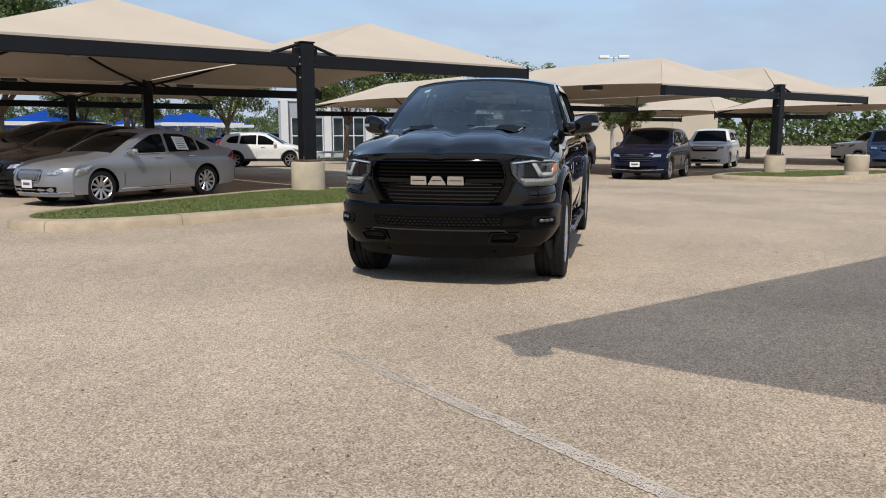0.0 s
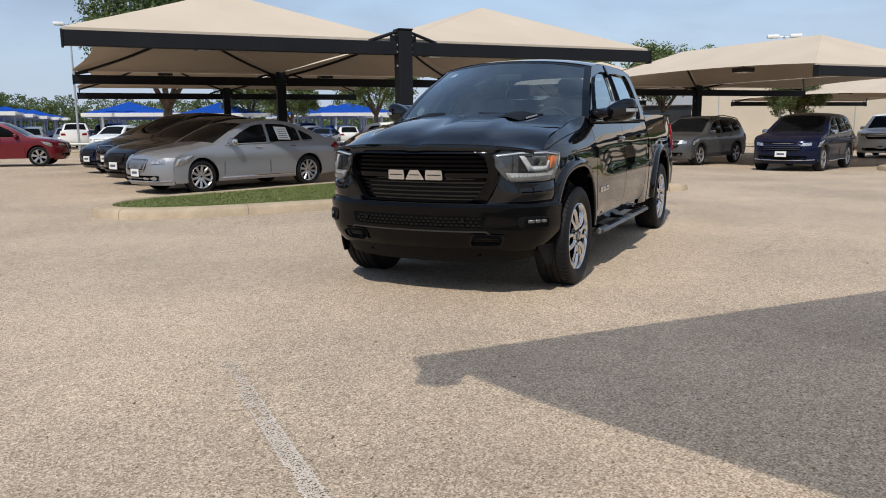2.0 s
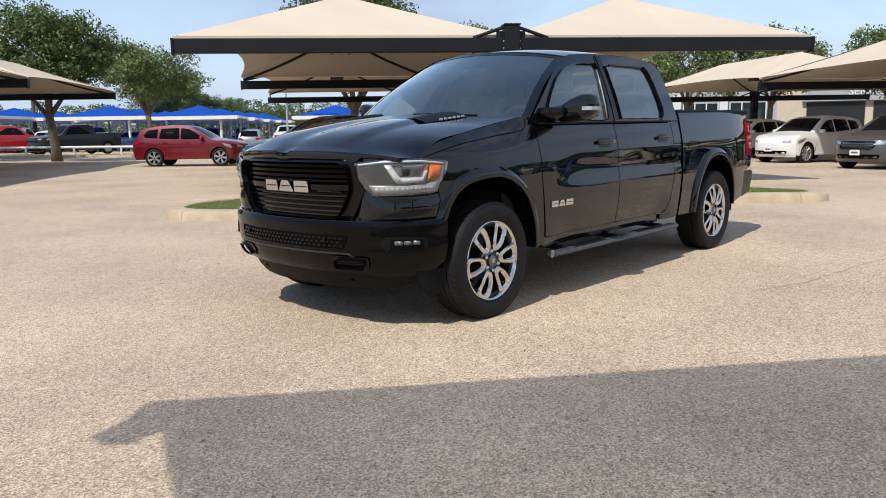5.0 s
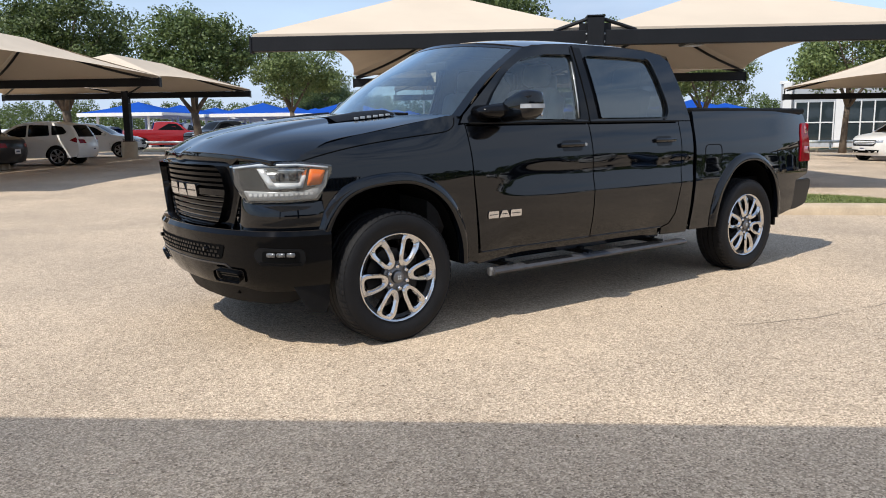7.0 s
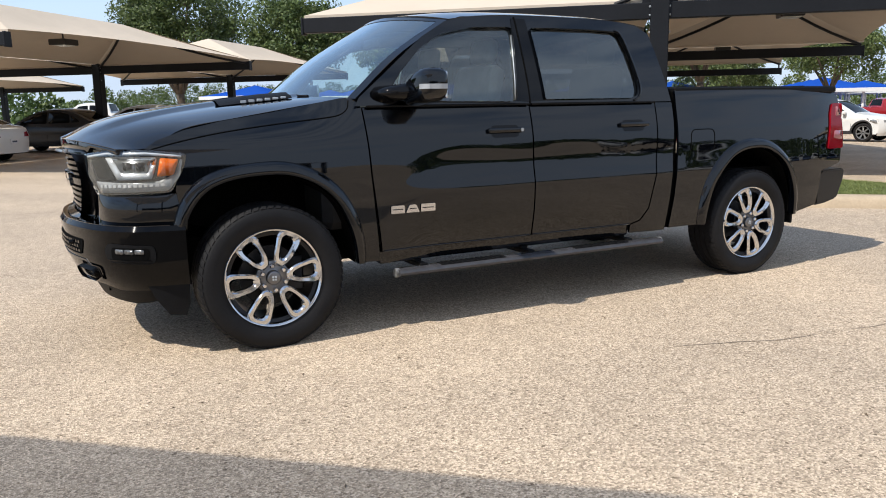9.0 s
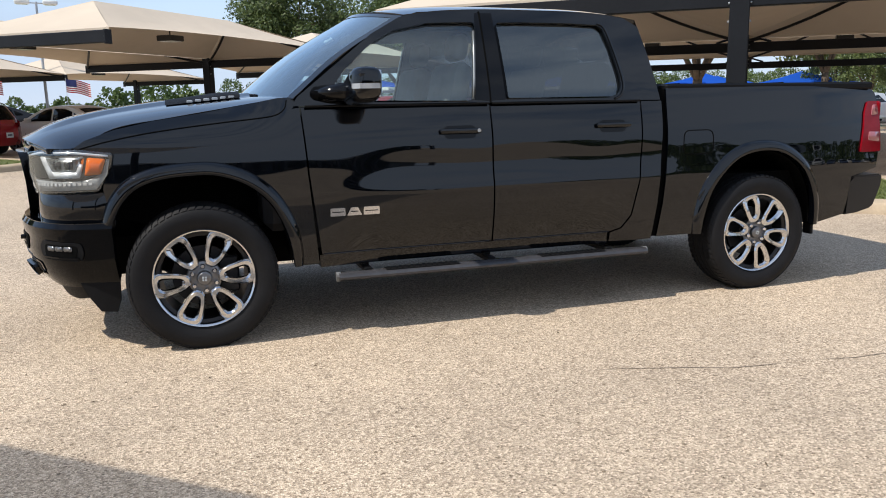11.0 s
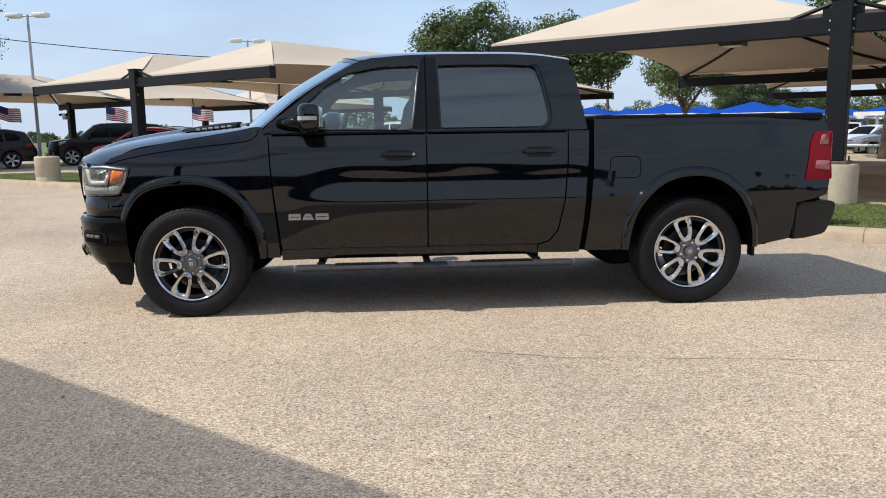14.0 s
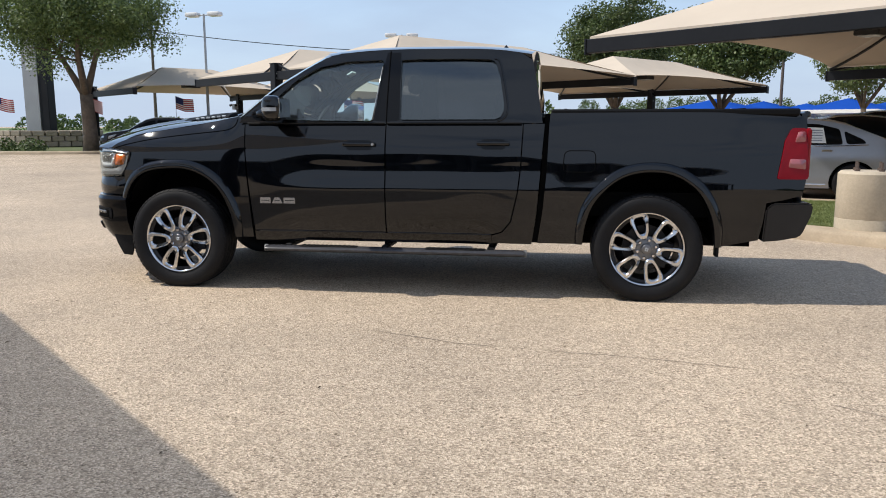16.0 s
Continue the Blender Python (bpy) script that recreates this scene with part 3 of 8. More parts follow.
def canopy(o, half, lines, wings=(-1, 1), peak=PEAK_Z):
    """o: the posts' line in the lot's grid; half: the beams' reach to either side; lines: where the cross beams stand along the row; wings: the sides that carry cloth."""
    px, py = lot(o, 0)
    gz = ground_z(px)
    m = Matrix.Translation((px, py, gz)) @ Matrix.Rotation(GRID_A, 4, "Z")
    root = empty("shade_canopy", m, "tan double-peaked fabric shade canopy on dark steel beams and posts", "shade canopy", group="tan shade canopies")
    fall = [ground_z(lot(o, v)[0]) - gz for v in lines]
    for v_a, v_b, dz in zip(lines, lines[1:], fall[1:]):
        v0, v1 = v_a + 0.05, v_b - 0.05
        for s in wings:
            bm = bmesh.new()
            ua, ub = (-half, -0.02) if s < 0 else (0.02 if len(wings) > 1 else -1.0, half)
            cloth_roof(bm, ua, ub, v0, v1, BEAM_Z + 0.33, peak, 0.55 if s < 0 else 0.04, 0.04 if s < 0 else 0.55)
            part("fabric", bm, M_CLOTH, root, "taut tan shade cloth", smooth=True, angle=12)
            bm = bmesh.new()
            for a, c in hip_lines(ua, ub, v0, v1, BEAM_Z + 0.33, peak):
                a, c = Vector(a), Vector(c)
                sag = 0.10 if a.z < c.z - 0.2 else 0.0
                pts = [a.lerp(c, q / 6) - Vector((0, 0, 0.05 + sag * math.sin(math.pi * q / 6))) for q in range(7)]
                tube(bm, pts, [0.04] * 7, 6)
            part("rafter", bm, M_STEEL, root)
            # box lamp hung under the cloth
            vv = (v0 + v1) / 2
            bm = bmesh.new()
            uc = (ua + ub) / 2
            box(bm, uc - 0.26, vv - 0.30, 3.22, uc + 0.26, vv + 0.30, 3.38, bevel=0.02)
            tube(bm, [(uc, vv, 3.37), (uc, vv, peak - 0.08)], [0.02, 0.02], 6)
            lamp = part("lamp_housing", bm, M_LAMP_BOX, root, "dark box lamp under the cloth")
            bm = bmesh.new()
            box(bm, uc - 0.2, vv - 0.22, 3.205, uc + 0.2, vv + 0.22, 3.224)
            part("lens", bm, M_LAMP_LENS, lamp)
    for b, v in enumerate(lines):
        zb = BEAM_Z + fall[b]
        for s in (-1, 1):
            bm = bmesh.new()
            u0, u1 = (-half if s in wings else -1.0, -0.13) if s < 0 else (0.13, half)
            beam_box(bm, u0, u1, v, zb)
            # end plate and the pierced stay plate up to the post's top
            e = u0 if s < 0 else u1
            box(bm, e - 0.02, v - 0.10, zb - 0.03, e + 0.02, v + 0.10, zb + 0.28, bevel=0.006)
            i_ = u1 if s < 0 else u0
            tube(bm, [(i_ + s * 0.02, v, zb + 0.47), (i_ + s * 0.62, v, zb + 0.27)], [0.034, 0.034], 8)
            box(bm, min(i_, i_ + s * 0.16), v - 0.015, zb + 0.26, max(i_, i_ + s * 0.16), v + 0.015, zb + 0.40, bevel=0.004)
            part("beam", bm, M_STEEL, root, "dark painted steel box beam")
            for uu in (u0 + 0.08, u1 - 0.08):
                bm = bmesh.new()
                tube(bm, [(uu, v + 0.09, zb + 0.2), (uu, v + 0.09, BEAM_Z + 0.34)], [0.03, 0.03], 6)
                part("bracket", bm, M_STEEL, root)
        bm = bmesh.new()
        box(bm, -0.15, v - 0.15, 0.78 + fall[b], 0.15, v + 0.15, zb + 0.50, bevel=0.015)
        box(bm, -0.165, v - 0.165, zb + 0.50, 0.165, v + 0.165, zb + 0.53, bevel=0.006)
        post = part("post", bm, M_STEEL, root, "square dark steel post")
        for bu in (-0.165, 0.165):
            for bz in (zb + 0.06, zb + 0.2, zb - 0.22):
                bm = bmesh.new()
                tube(bm, [(bu - 0.012, v - 0.08, bz), (bu + 0.012, v - 0.08, bz)], [0.018, 0.018], 6)
                part("bolt", bm, M_GALV, post)
        f = fall[b]
        bm = bmesh.new()
        lathe(bm, [(0.0, f - 0.1), (0.36, f - 0.1), (0.36, f + 0.69), (0.34, f + 0.73), (0.0, f + 0.735)], 28)
        part("pier", bm, M_PIER, root, "round cast concrete pier with streaks", smooth=True, angle=40).location = (0, v, 0)
        bm = bmesh.new()
        box(bm, -0.22, v - 0.22, f + 0.735, 0.22, v + 0.22, f + 0.78, bevel=0.006)
        for a in (-0.18, 0.18):
            for c in (-0.18, 0.18):
                tube(bm, [(a, v + c, f + 0.77), (a, v + c, f + 0.85)], [0.015, 0.015], 6)
        part("base_plate", bm, M_BOLT, root, "rust-stained bolted base plate")
    return root


for o, half, lines, wings, peak in ((-37.9, 5.7, (0.4, 8.4, 16.9, 28.0), (1,), 4.20), (-18.75, 5.9, (0.0, 10.95, 20.9), (-1, 1), 4.06), (0.0, 6.4, (0.0, 11.35, 22.7), (-1, 1), 4.20), (18.75, 6.6, (0.0, 11.7, 23.4), (-1, 1), 4.20), (38.9, 6.4, (0.0, 11.7, 23.4), (-1, 1), 4.20)):
    canopy(o, half, lines, wings, peak)


def security_box():
    """A pale camera box with two small floodlights, strapped to a canopy post."""
    x, y = lot(-37.9, 8.4)
    m = Matrix.Translation((x, y, ground_z(x) + 2.36)) @ Matrix.Rotation(GRID_A, 4, "Z")
    root = empty("security_camera", m, "pale camera box with two small floodlights on a canopy post", "security camera")
    bm = bmesh.new()
    box(bm, -0.16, -0.40, -0.16, 0.16, -0.17, 0.16, bevel=0.02)
    part("housing", bm, M_GALV, root)
    bm = bmesh.new()
    box(bm, -0.05, -0.18, -0.20, 0.05, -0.11, 0.20)
    part("bracket", bm, M_STEEL, root)
    for s in (-1, 1):
        bm = bmesh.new()
        tube(bm, [(s * 0.14, -0.30, 0.10), (s * 0.26, -0.34, 0.12), (s * 0.36, -0.42, 0.08)], [0.02, 0.05, 0.075], 10)
        part("floodlight", bm, M_LAMP_BOX, root, "small dark floodlight")


security_box()


# ---- unseen cloth added behind the walk, cut to throw the broad shade on the paving ----
def rear_canopy():
    h = 3.3
    off = Vector((h * SUN_DIR.x / SUN_DIR.z, h * SUN_DIR.y / SUN_DIR.z))
    e = Vector((4.30, -3.63)).normalized()
    tip = Vector((-2.36, -0.76))
    root = empty("rear_canopy", None, "unseen open-knit cloth on columns, added to cast the broad shade on the paving", "shade canopy", kind="structure")
    hem = [tip, tip + e * 2.2, tip + e * 4.4, tip + e * 6.6, Vector((0.6, -7.0)), Vector((-1.9, -6.3)), Vector((-4.45, -5.95)), Vector((-3.78, -4.4)), Vector((-3.18, -2.9)), Vector((-2.84, -1.94)), Vector((-2.66, -1.5)), Vector((-2.5, -1.17))]
    bm = bmesh.new()
    rim = [bm.verts.new((*(p + off), h)) for p in hem]
    peak = bm.verts.new((*(Vector((-1.2, -4.1)) + off), h + 0.85))
    for i in range(len(rim)):
        bm.faces.new((rim[i - 1], rim[i], peak))
    bmesh.ops.recalc_face_normals(bm, faces=bm.faces[:])
    part("fabric", bm, M_CLOTH_OPEN, root)
    # unseen extra flap, added to throw the knob at the shade's tip
    bm = bmesh.new()
    bm.faces.new([bm.verts.new((*(Vector(p) + off), h)) for p in ((-2.37, -0.76), (-2.49, -1.16), (-2.66, -1.19), (-2.74, -1.10), (-2.73, -0.98), (-2.52, -0.90))])
    part("shade_tip_flap", bm, M_CLOTH_OPEN, root)
    for x, y in ((-6.85, -5.75), (-2.15, -6.8)):
        bm = bmesh.new()
        lathe(bm, [(0.0, 0), (0.14, 0), (0.14, h), (0.0, h)], 24)
        part("column", bm, M_STEEL, root, smooth=True, angle=40).location = (x, y, 0)


rear_canopy()


def showroom():
    """Unseen showroom front, added behind the walk to close the place and shape reflections."""
    m = Matrix.Translation((-2.0, -47.0, 0)) @ Matrix.Rotation(GRID_A, 4, "Z")
    root = empty("showroom", m, "unseen dark grey front with panes and a pale roof edge, added for reflections", "building", kind="structure")
    bm = bmesh.new()
    box(bm, -30, -12, 0, 30, -0.3, 3.4)
    part("wall", bm, M_WALL_DARK, root)
    bm = bmesh.new()
    box(bm, -30.2, -12.2, 3.4, 30.2, 1.6, 3.62)
    box(bm, -30.2, -12.2, 3.62, 30.2, 0.1, 3.9)
    part("roof", bm, M_STUCCO_LIGHT, root)
    for i in range(16):
        bm = bmesh.new()
        u = -30 + 4 * i
        box(bm, u - 0.2, 0.9, 0, u + 0.2, 1.3, 3.4, bevel=0.02)
        part("column", bm, M_WALL_DARK, root)
        if i < 15:
            bm = bmesh.new()
            box(bm, u + 0.4, -0.3, 0.35, u + 3.6, -0.24, 2.9)
            part("pane", bm, M_GLASS_DARK, root)


showroom()

# ---- the black pickup ----
M_BLACK = mat("black_car_paint", (0.0012, 0.0016, 0.0026), 0.02, coat=1.0, spec=0.05, bump=0.10, bump_scale=2.2)
M_BLACK_BUMPER = mat("black_bumper_enamel", (0.0015, 0.0016, 0.002), 0.06, coat=0.28, spec=0.06)
M_TRIM_GREY = mat("satin_grey_trim", (0.05, 0.05, 0.053), 0.25, metal=0.5, var=0.1, scale=6)
M_SATIN_BRIGHT = mat("satin_bright_metal", (0.40, 0.42, 0.43), 0.3, metal=0.7, var=0.1, scale=8)
M_STEP = mat("side_step_enamel", (0.05, 0.05, 0.055), 0.22, var=0.3, scale=18)
M_BLACK_MATT = mat("black_textured_plastic", (0.006, 0.006, 0.0065), 0.55, var=0.2, scale=20, bump=0.15, bump_scale=400, spec=0.15)
M_BUMPER = mat("satin_black_bumper", (0.008, 0.008, 0.009), 0.28, var=0.15, scale=8)
M_GRILLE = mat("satin_black_grille", (0.0025, 0.0025, 0.003), 0.10, var=0.2, scale=12, spec=0.10)
M_BLACK_GLOSS = mat("gloss_black_trim", (0.003, 0.003, 0.0035), 0.08, var=0.1, scale=3, spec=0.3)
M_CHROME = mat("chrome", (0.62, 0.62, 0.63), 0.08, metal=1.0, var=0.06, scale=6)
M_RIM = mat("polished_wheel_alloy", (0.62, 0.625, 0.635), 0.10, metal=1.0, var=0.12, scale=9)
M_HUB = mat("satin_wheel_hub", (0.20, 0.20, 0.205), 0.3, metal=0.9, var=0.2, scale=20)
# near-black base colour stands in for the shade deep inside the wheel
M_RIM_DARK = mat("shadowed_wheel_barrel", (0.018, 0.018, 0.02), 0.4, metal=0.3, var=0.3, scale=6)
M_TYRE = mat("tyre_rubber", (0.010, 0.010, 0.011), 0.62, var=0.35, scale=7, bump=0.2, bump_scale=200, spec=0.25)
M_LINER = mat("wheel_well_liner", (0.004, 0.004, 0.004), 0.9, var=0.3, scale=10, spec=0.05)
M_RED_LENS = mat("red_lens", (0.22, 0.003, 0.009), 0.1, spec=0.25, coat=0.0, var=0.15, scale=15)
M_PINK_LENS = mat("pale_lens", (0.34, 0.10, 0.11), 0.1, coat=0.8)
M_AMBER = mat("amber_lens", (0.75, 0.16, 0.01), 0.1, coat=1.0)
M_LAMP_WHITE = mat("lamp_white", (0.32, 0.335, 0.35), 0.18, coat=0.3, var=0.2, scale=25)
M_LAMP_BOWL = mat("lamp_bowl", (0.20, 0.21, 0.22), 0.18, metal=0.7, var=0.3, scale=16)
M_LAMP_CLEAR = mat("lamp_reflector", (0.74, 0.76, 0.79), 0.16, metal=0.35, var=0.25, scale=14)
M_FOG = mat("fog_lens", (0.16, 0.165, 0.17), 0.18, metal=0.4, var=0.9, scale=60)
M_LAMP_SMOKE = mat("lamp_inner_bezel", (0.02, 0.021, 0.023), 0.35, metal=0.0, var=0.3, scale=20)
M_LAMP_COVER = pane_material("lamp_cover", (0.93, 0.94, 0.95), gain=1.2)
M_LAMP_DARK = mat("lamp_bezel", (0.03, 0.03, 0.035), 0.12, coat=0.6)
M_GLASS_CLEAR = pane_material("windscreen_glass", (0.74, 0.86, 0.85), gain=2.2, haze=0.012)
M_GLASS_SIDE = pane_material("side_window_glass", (0.82, 0.92, 0.90), gain=1.8, haze=0.018)
M_GLASS_TINT = pane_material("privacy_glass", (0.10, 0.10, 0.105), gain=2.0, haze=0.006)
M_SEAT = mat("grey_seat_cloth", (0.28, 0.27, 0.26), 0.9, var=0.2, scale=8, bump=0.2, bump_scale=200)
M_STEP_CAP = mat("scuffed_cap", (0.16, 0.16, 0.16), 0.5, var=0.5, scale=40)
M_PLATE_PAPER = mat("sticker_paper", (0.7, 0.7, 0.68), 0.7, var=0.1, scale=40)
M_DASH = mat("dark_cabin_plastic", (0.018, 0.018, 0.02), 0.7, var=0.2, scale=8)


def cr(xs, ys, x):
    """Smooth interpolation through knots (cubic, monotone tangents)."""
    n = len(xs)
    if x <= xs[0]:
        return ys[0]
    if x >= xs[-1]:
        return ys[-1]
    i = max(j for j in range(n - 1) if xs[j] <= x)
    h = xs[i + 1] - xs[i]

    def tan(j):
        if j == 0:
            return (ys[1] - ys[0]) / (xs[1] - xs[0])
        if j == n - 1:
            return (ys[-1] - ys[-2]) / (xs[-1] - xs[-2])
        a = (ys[j] - ys[j - 1]) / (xs[j] - xs[j - 1])
        b = (ys[j + 1] - ys[j]) / (xs[j + 1] - xs[j])
        return 0.0 if a * b < 0 else (a + b) / 2
    t = (x - xs[i]) / h
    return (ys[i] * (2 * t ** 3 - 3 * t * t + 1) + tan(i) * h * (t ** 3 - 2 * t * t + t) + ys[i + 1] * (3 * t * t - 2 * t ** 3) + tan(i + 1) * h * (t ** 3 - t * t))


def sst(a, b, x):
    t = max(0.0, min(1.0, (x - a) / (b - a)))
    return t * t * (3 - 2 * t)


def sheet(outline, f, da, db, thick=0.02, flip=False, mi=0, bm=None, hem=True):
    """A curved panel: a flat outline cut into a grid, laid on the surface f(a, b), with a returned edge."""
    own = bm is None
    bm = bm or bmesh.new()
    fresh = bmesh.new()
    face = fresh.faces.new([fresh.verts.new((a, b, 0)) for a, b in outline])
    face.normal_update()
    if face.normal.z < 0:
        face.normal_flip()
    a0, a1 = min(p[0] for p in outline), max(p[0] for p in outline)
    b0, b1 = min(p[1] for p in outline), max(p[1] for p in outline)
    for lo, hi, d, nrm in ((a0, a1, da, (1, 0, 0)), (b0, b1, db, (0, 1, 0))):
        k = max(1, int((hi - lo) / d))
        for i in range(1, k):
            c = lo + (hi - lo) * i / k
            bmesh.ops.bisect_plane(fresh, geom=fresh.verts[:] + fresh.edges[:] + fresh.faces[:], dist=1e-6, plane_co=(c if nrm[0] else 0, c if nrm[1] else 0, 0), plane_no=nrm)
    for v in fresh.verts:
        v.co = Vector(f(v.co.x, v.co.y))
    if flip:
        for fc in fresh.faces:
            fc.normal_flip()
    fresh.normal_update()
    if thick > 0 and hem:
        nn = {v: v.normal.copy() for v in fresh.verts}
        edges = [e for e in fresh.edges if e.is_boundary]
        side = {v: nn[v] for e in edges for v in e.verts}
        r = bmesh.ops.extrude_edge_only(fresh, edges=edges)
        newv = [g for g in r["geom"] if isinstance(g, bmesh.types.BMVert)]
        olds = list(side.items())
        for v in newv:
            o = min(olds, key=lambda it: (it[0].co - v.co).length_squared)
            v.co = v.co - o[1] * thick
    for fc in fresh.faces:
        fc.material_index = mi
    me = bpy.data.meshes.new("tmp")
    fresh.to_mesh(me)
    fresh.free()
    bm.from_mesh(me)
    bpy.data.meshes.remove(me)
    return bm


# the flank: a barrel with a leaning shoulder, and the doors' shelf over a crease
WZ = [0.22, 0.40, 0.50, 0.65, 0.80, 0.95, 1.05, 1.12, 1.18, 1.24, 1.30, 1.36, 1.42]
WY = [0.962, 0.981, 0.989, 0.9965, 0.9995, 0.9955, 0.989, 0.9795, 0.967, 0.951, 0.932, 0.912, 0.890]
SZ = [0.40, 0.50, 0.655, 0.67, 0.79, 0.812, 0.828, 0.88, 0.93, 0.97, 1.03, 1.10]
TZ = [0.22, 0.40, 0.50, 0.65, 0.80]
TY = [-0.050, -0.034, -0.022, -0.007, 0.0]
SY = [0.0, 0.0015, 0.0050, 0.0050, 0.0080, 0.0088, 0.0080, -0.0005, -0.0068, -0.0080, -0.0055, 0.0]


def half_width(x, z):
    w = cr(WZ, WY, z) + 0.0030 * noise.noise((x * 0.7 + z * 0.6, z * 4.2, 3.0)) + 0.0008 * noise.noise((x * 2.2, z * 11.0, 8.0))
    if z < 0.80:
        w += cr(TZ, TY, z) * sst(0.62, 1.0, x) * (1 - sst(2.40, 2.74, x))
    w += cr(SZ, SY, z) * sst(0.70, 1.20, x) * (1 - 0.75 * sst(2.75, 3.05, x))
    if x < 0.1:
        w -= 0.105 * ((0.1 - x) / 0.8) ** 2.3
    if x < 0.62 and z > 1.12:
        w -= 0.062 * sst(0.62, 0.15, x) * ((z - 1.12) / 0.18) ** 1.8
    if x < 0.6:
        w -= 0.03 * sst(0.6, -0.3, x) * sst(1.08, 1.25, z)
    if x > 2.92:
        w += 0.012 * sst(1.2, 1.38, z)
    if x > 4.1:
        w -= 0.045 * ((x - 4.1) / 0.65) ** 2
    return w


def upper_width(z):
    return 0.942 - 0.20 * (max(0.0, z - 1.30) / 0.56) ** 1.25


def side_f(s, off=0.0):
    return lambda x, z: (x, s * (half_width(x, z) + off), z)


def upper_f(s, off=0.0):
    return lambda x, z: (x, s * (upper_width(z) + off), z)


ARCH_IN = {"front": [(-0.455, 0.62), (-0.44, 0.70), (-0.395, 0.80), (-0.32, 0.885), (-0.22, 0.93), (-0.10, 0.95), (0.04, 0.955), (0.17, 0.93), (0.28, 0.875), (0.37, 0.79), (0.43, 0.68), (0.47, 0.56), (0.49, 0.42)],
           "rear": [(3.205, 0.42), (3.225, 0.56), (3.27, 0.70), (3.35, 0.81), (3.45, 0.895), (3.56, 0.94), (3.68, 0.955), (3.80, 0.945), (3.92, 0.895), (4.02, 0.81), (4.09, 0.69), (4.13, 0.56), (4.145, 0.42)]}


def arch_out(which, d):
    c = Vector((0.03, 0.42)) if which == "front" else Vector((3.675, 0.42))
    out = []
    for x, z in ARCH_IN[which]:
        v = Vector((x, z)) - c
        k = (v.length + d) / v.length
        out.append((c.x + v.x * k, c.y + v.y * k))
    return out


def refine(pts, n=3):
    """More points along an open line, smoothly."""
    ts = list(range(len(pts)))
    xs, ys = [p[0] for p in pts], [p[1] for p in pts]
    return [(cr(ts, xs, i / n), cr(ts, ys, i / n)) for i in range((len(pts) - 1) * n + 1)]


def ring_panel(outer, inner, f, n=72, rows=3, thick=0.02, flip=False):
    """The frame between an opening and an outline round it."""
    c = sum((Vector(p) for p in inner), Vector((0, 0))) / len(inner)

    def cast(poly, ang):
        d = Vector((math.cos(ang), math.sin(ang)))
        best = None
        for i in range(len(poly)):
            a, b = Vector(poly[i]) - c, Vector(poly[(i + 1) % len(poly)]) - c
            e = b - a
            den = d.x * e.y - d.y * e.x
            if abs(den) < 1e-9:
                continue
            t = (a.x * e.y - a.y * e.x) / den
            u = (a.x * d.y - a.y * d.x) / den
            if t > 0 and -1e-6 <= u <= 1 + 1e-6 and (best is None or t > best):
                best = t
        return c + d * (best or 0.01)
    angs = [k * math.tau / n for k in range(n)]
    for poly in (outer, inner):
        angs += [math.atan2((Vector(p) - c).y, (Vector(p) - c).x) % math.tau for p in poly]
    angs = sorted(set(round(a, 5) for a in angs))
    bm = bmesh.new()
    loops = []
    po = [cast(outer, a) for a in angs]
    pi = [cast(inner, a) for a in angs]
    for r in range(rows + 1):
        t = r / rows
        loops.append([bm.verts.new(f(*(q.lerp(p, t)))) for p, q in zip(po, pi)])
    k = len(angs)
    for a, b in zip(loops, loops[1:]):
        for i in range(k):
            q = (a[i], a[(i + 1) % k], b[(i + 1) % k], b[i])
            bm.faces.new(q if not flip else tuple(reversed(q)))
    # reveal round the opening
    bm.normal_update()
    deep = [bm.verts.new(v.co - v.normal * thick) for v in loops[0]]
    for i in range(k):
        q = (loops[0][(i + 1) % k], loops[0][i], deep[i], deep[(i + 1) % k])
        bm.faces.new(q if not flip else tuple(reversed(q)))
    return bm


def round_poly(pts, r=0.04, n=4):
    out, k = [], len(pts)
    for i in range(k):
        p0, p, p1 = Vector(pts[i - 1]), Vector(pts[i]), Vector(pts[(i + 1) % k])
        a, b = (p0 - p), (p1 - p)
        ra = min(r, a.length * 0.45, b.length * 0.45)
        A, B = p + a.normalized() * ra, p + b.normalized() * ra
        for s in range(n + 1):
            t = s / n
            out.append(tuple((1 - t) ** 2 * A + 2 * t * (1 - t) * p + t * t * B))
    return out


# plan curve of the nose: distance round the front, place
PS = [0.0, 0.3, 0.6, 0.78, 0.95, 1.1, 1.25, 1.40]
PX = [-0.968, -0.948, -0.870, -0.790, -0.680, -0.565, -0.438, -0.29]
PY = [0.0, 0.30, 0.60, 0.765, 0.885, 0.935, 0.962, 0.985]


def nose(s, off=0.0, lean=0.0, z=0.0):
    a = abs(s)
    x, y = cr(PS, PX, a), cr(PS, PY, a)
    e = 0.01
    tx, ty = cr(PS, PX, a + e) - cr(PS, PX, a - e if a > e else a), cr(PS, PY, a + e) - cr(PS, PY, a - e if a > e else a)
    k = math.hypot(tx, ty) or 1
    nx, ny = -ty / k, tx / k
    return x + nx * off + lean, (y + ny * off) * (1 if s >= 0 else -1)


def nose_f(off=0.0, prof=None, lean=0.0):
    def f(s, z):
        o = off + (prof(z) if prof else 0.0)
        x, y = nose(s, o)
        return (x + lean * (z - 0.9), y, z)
    return f


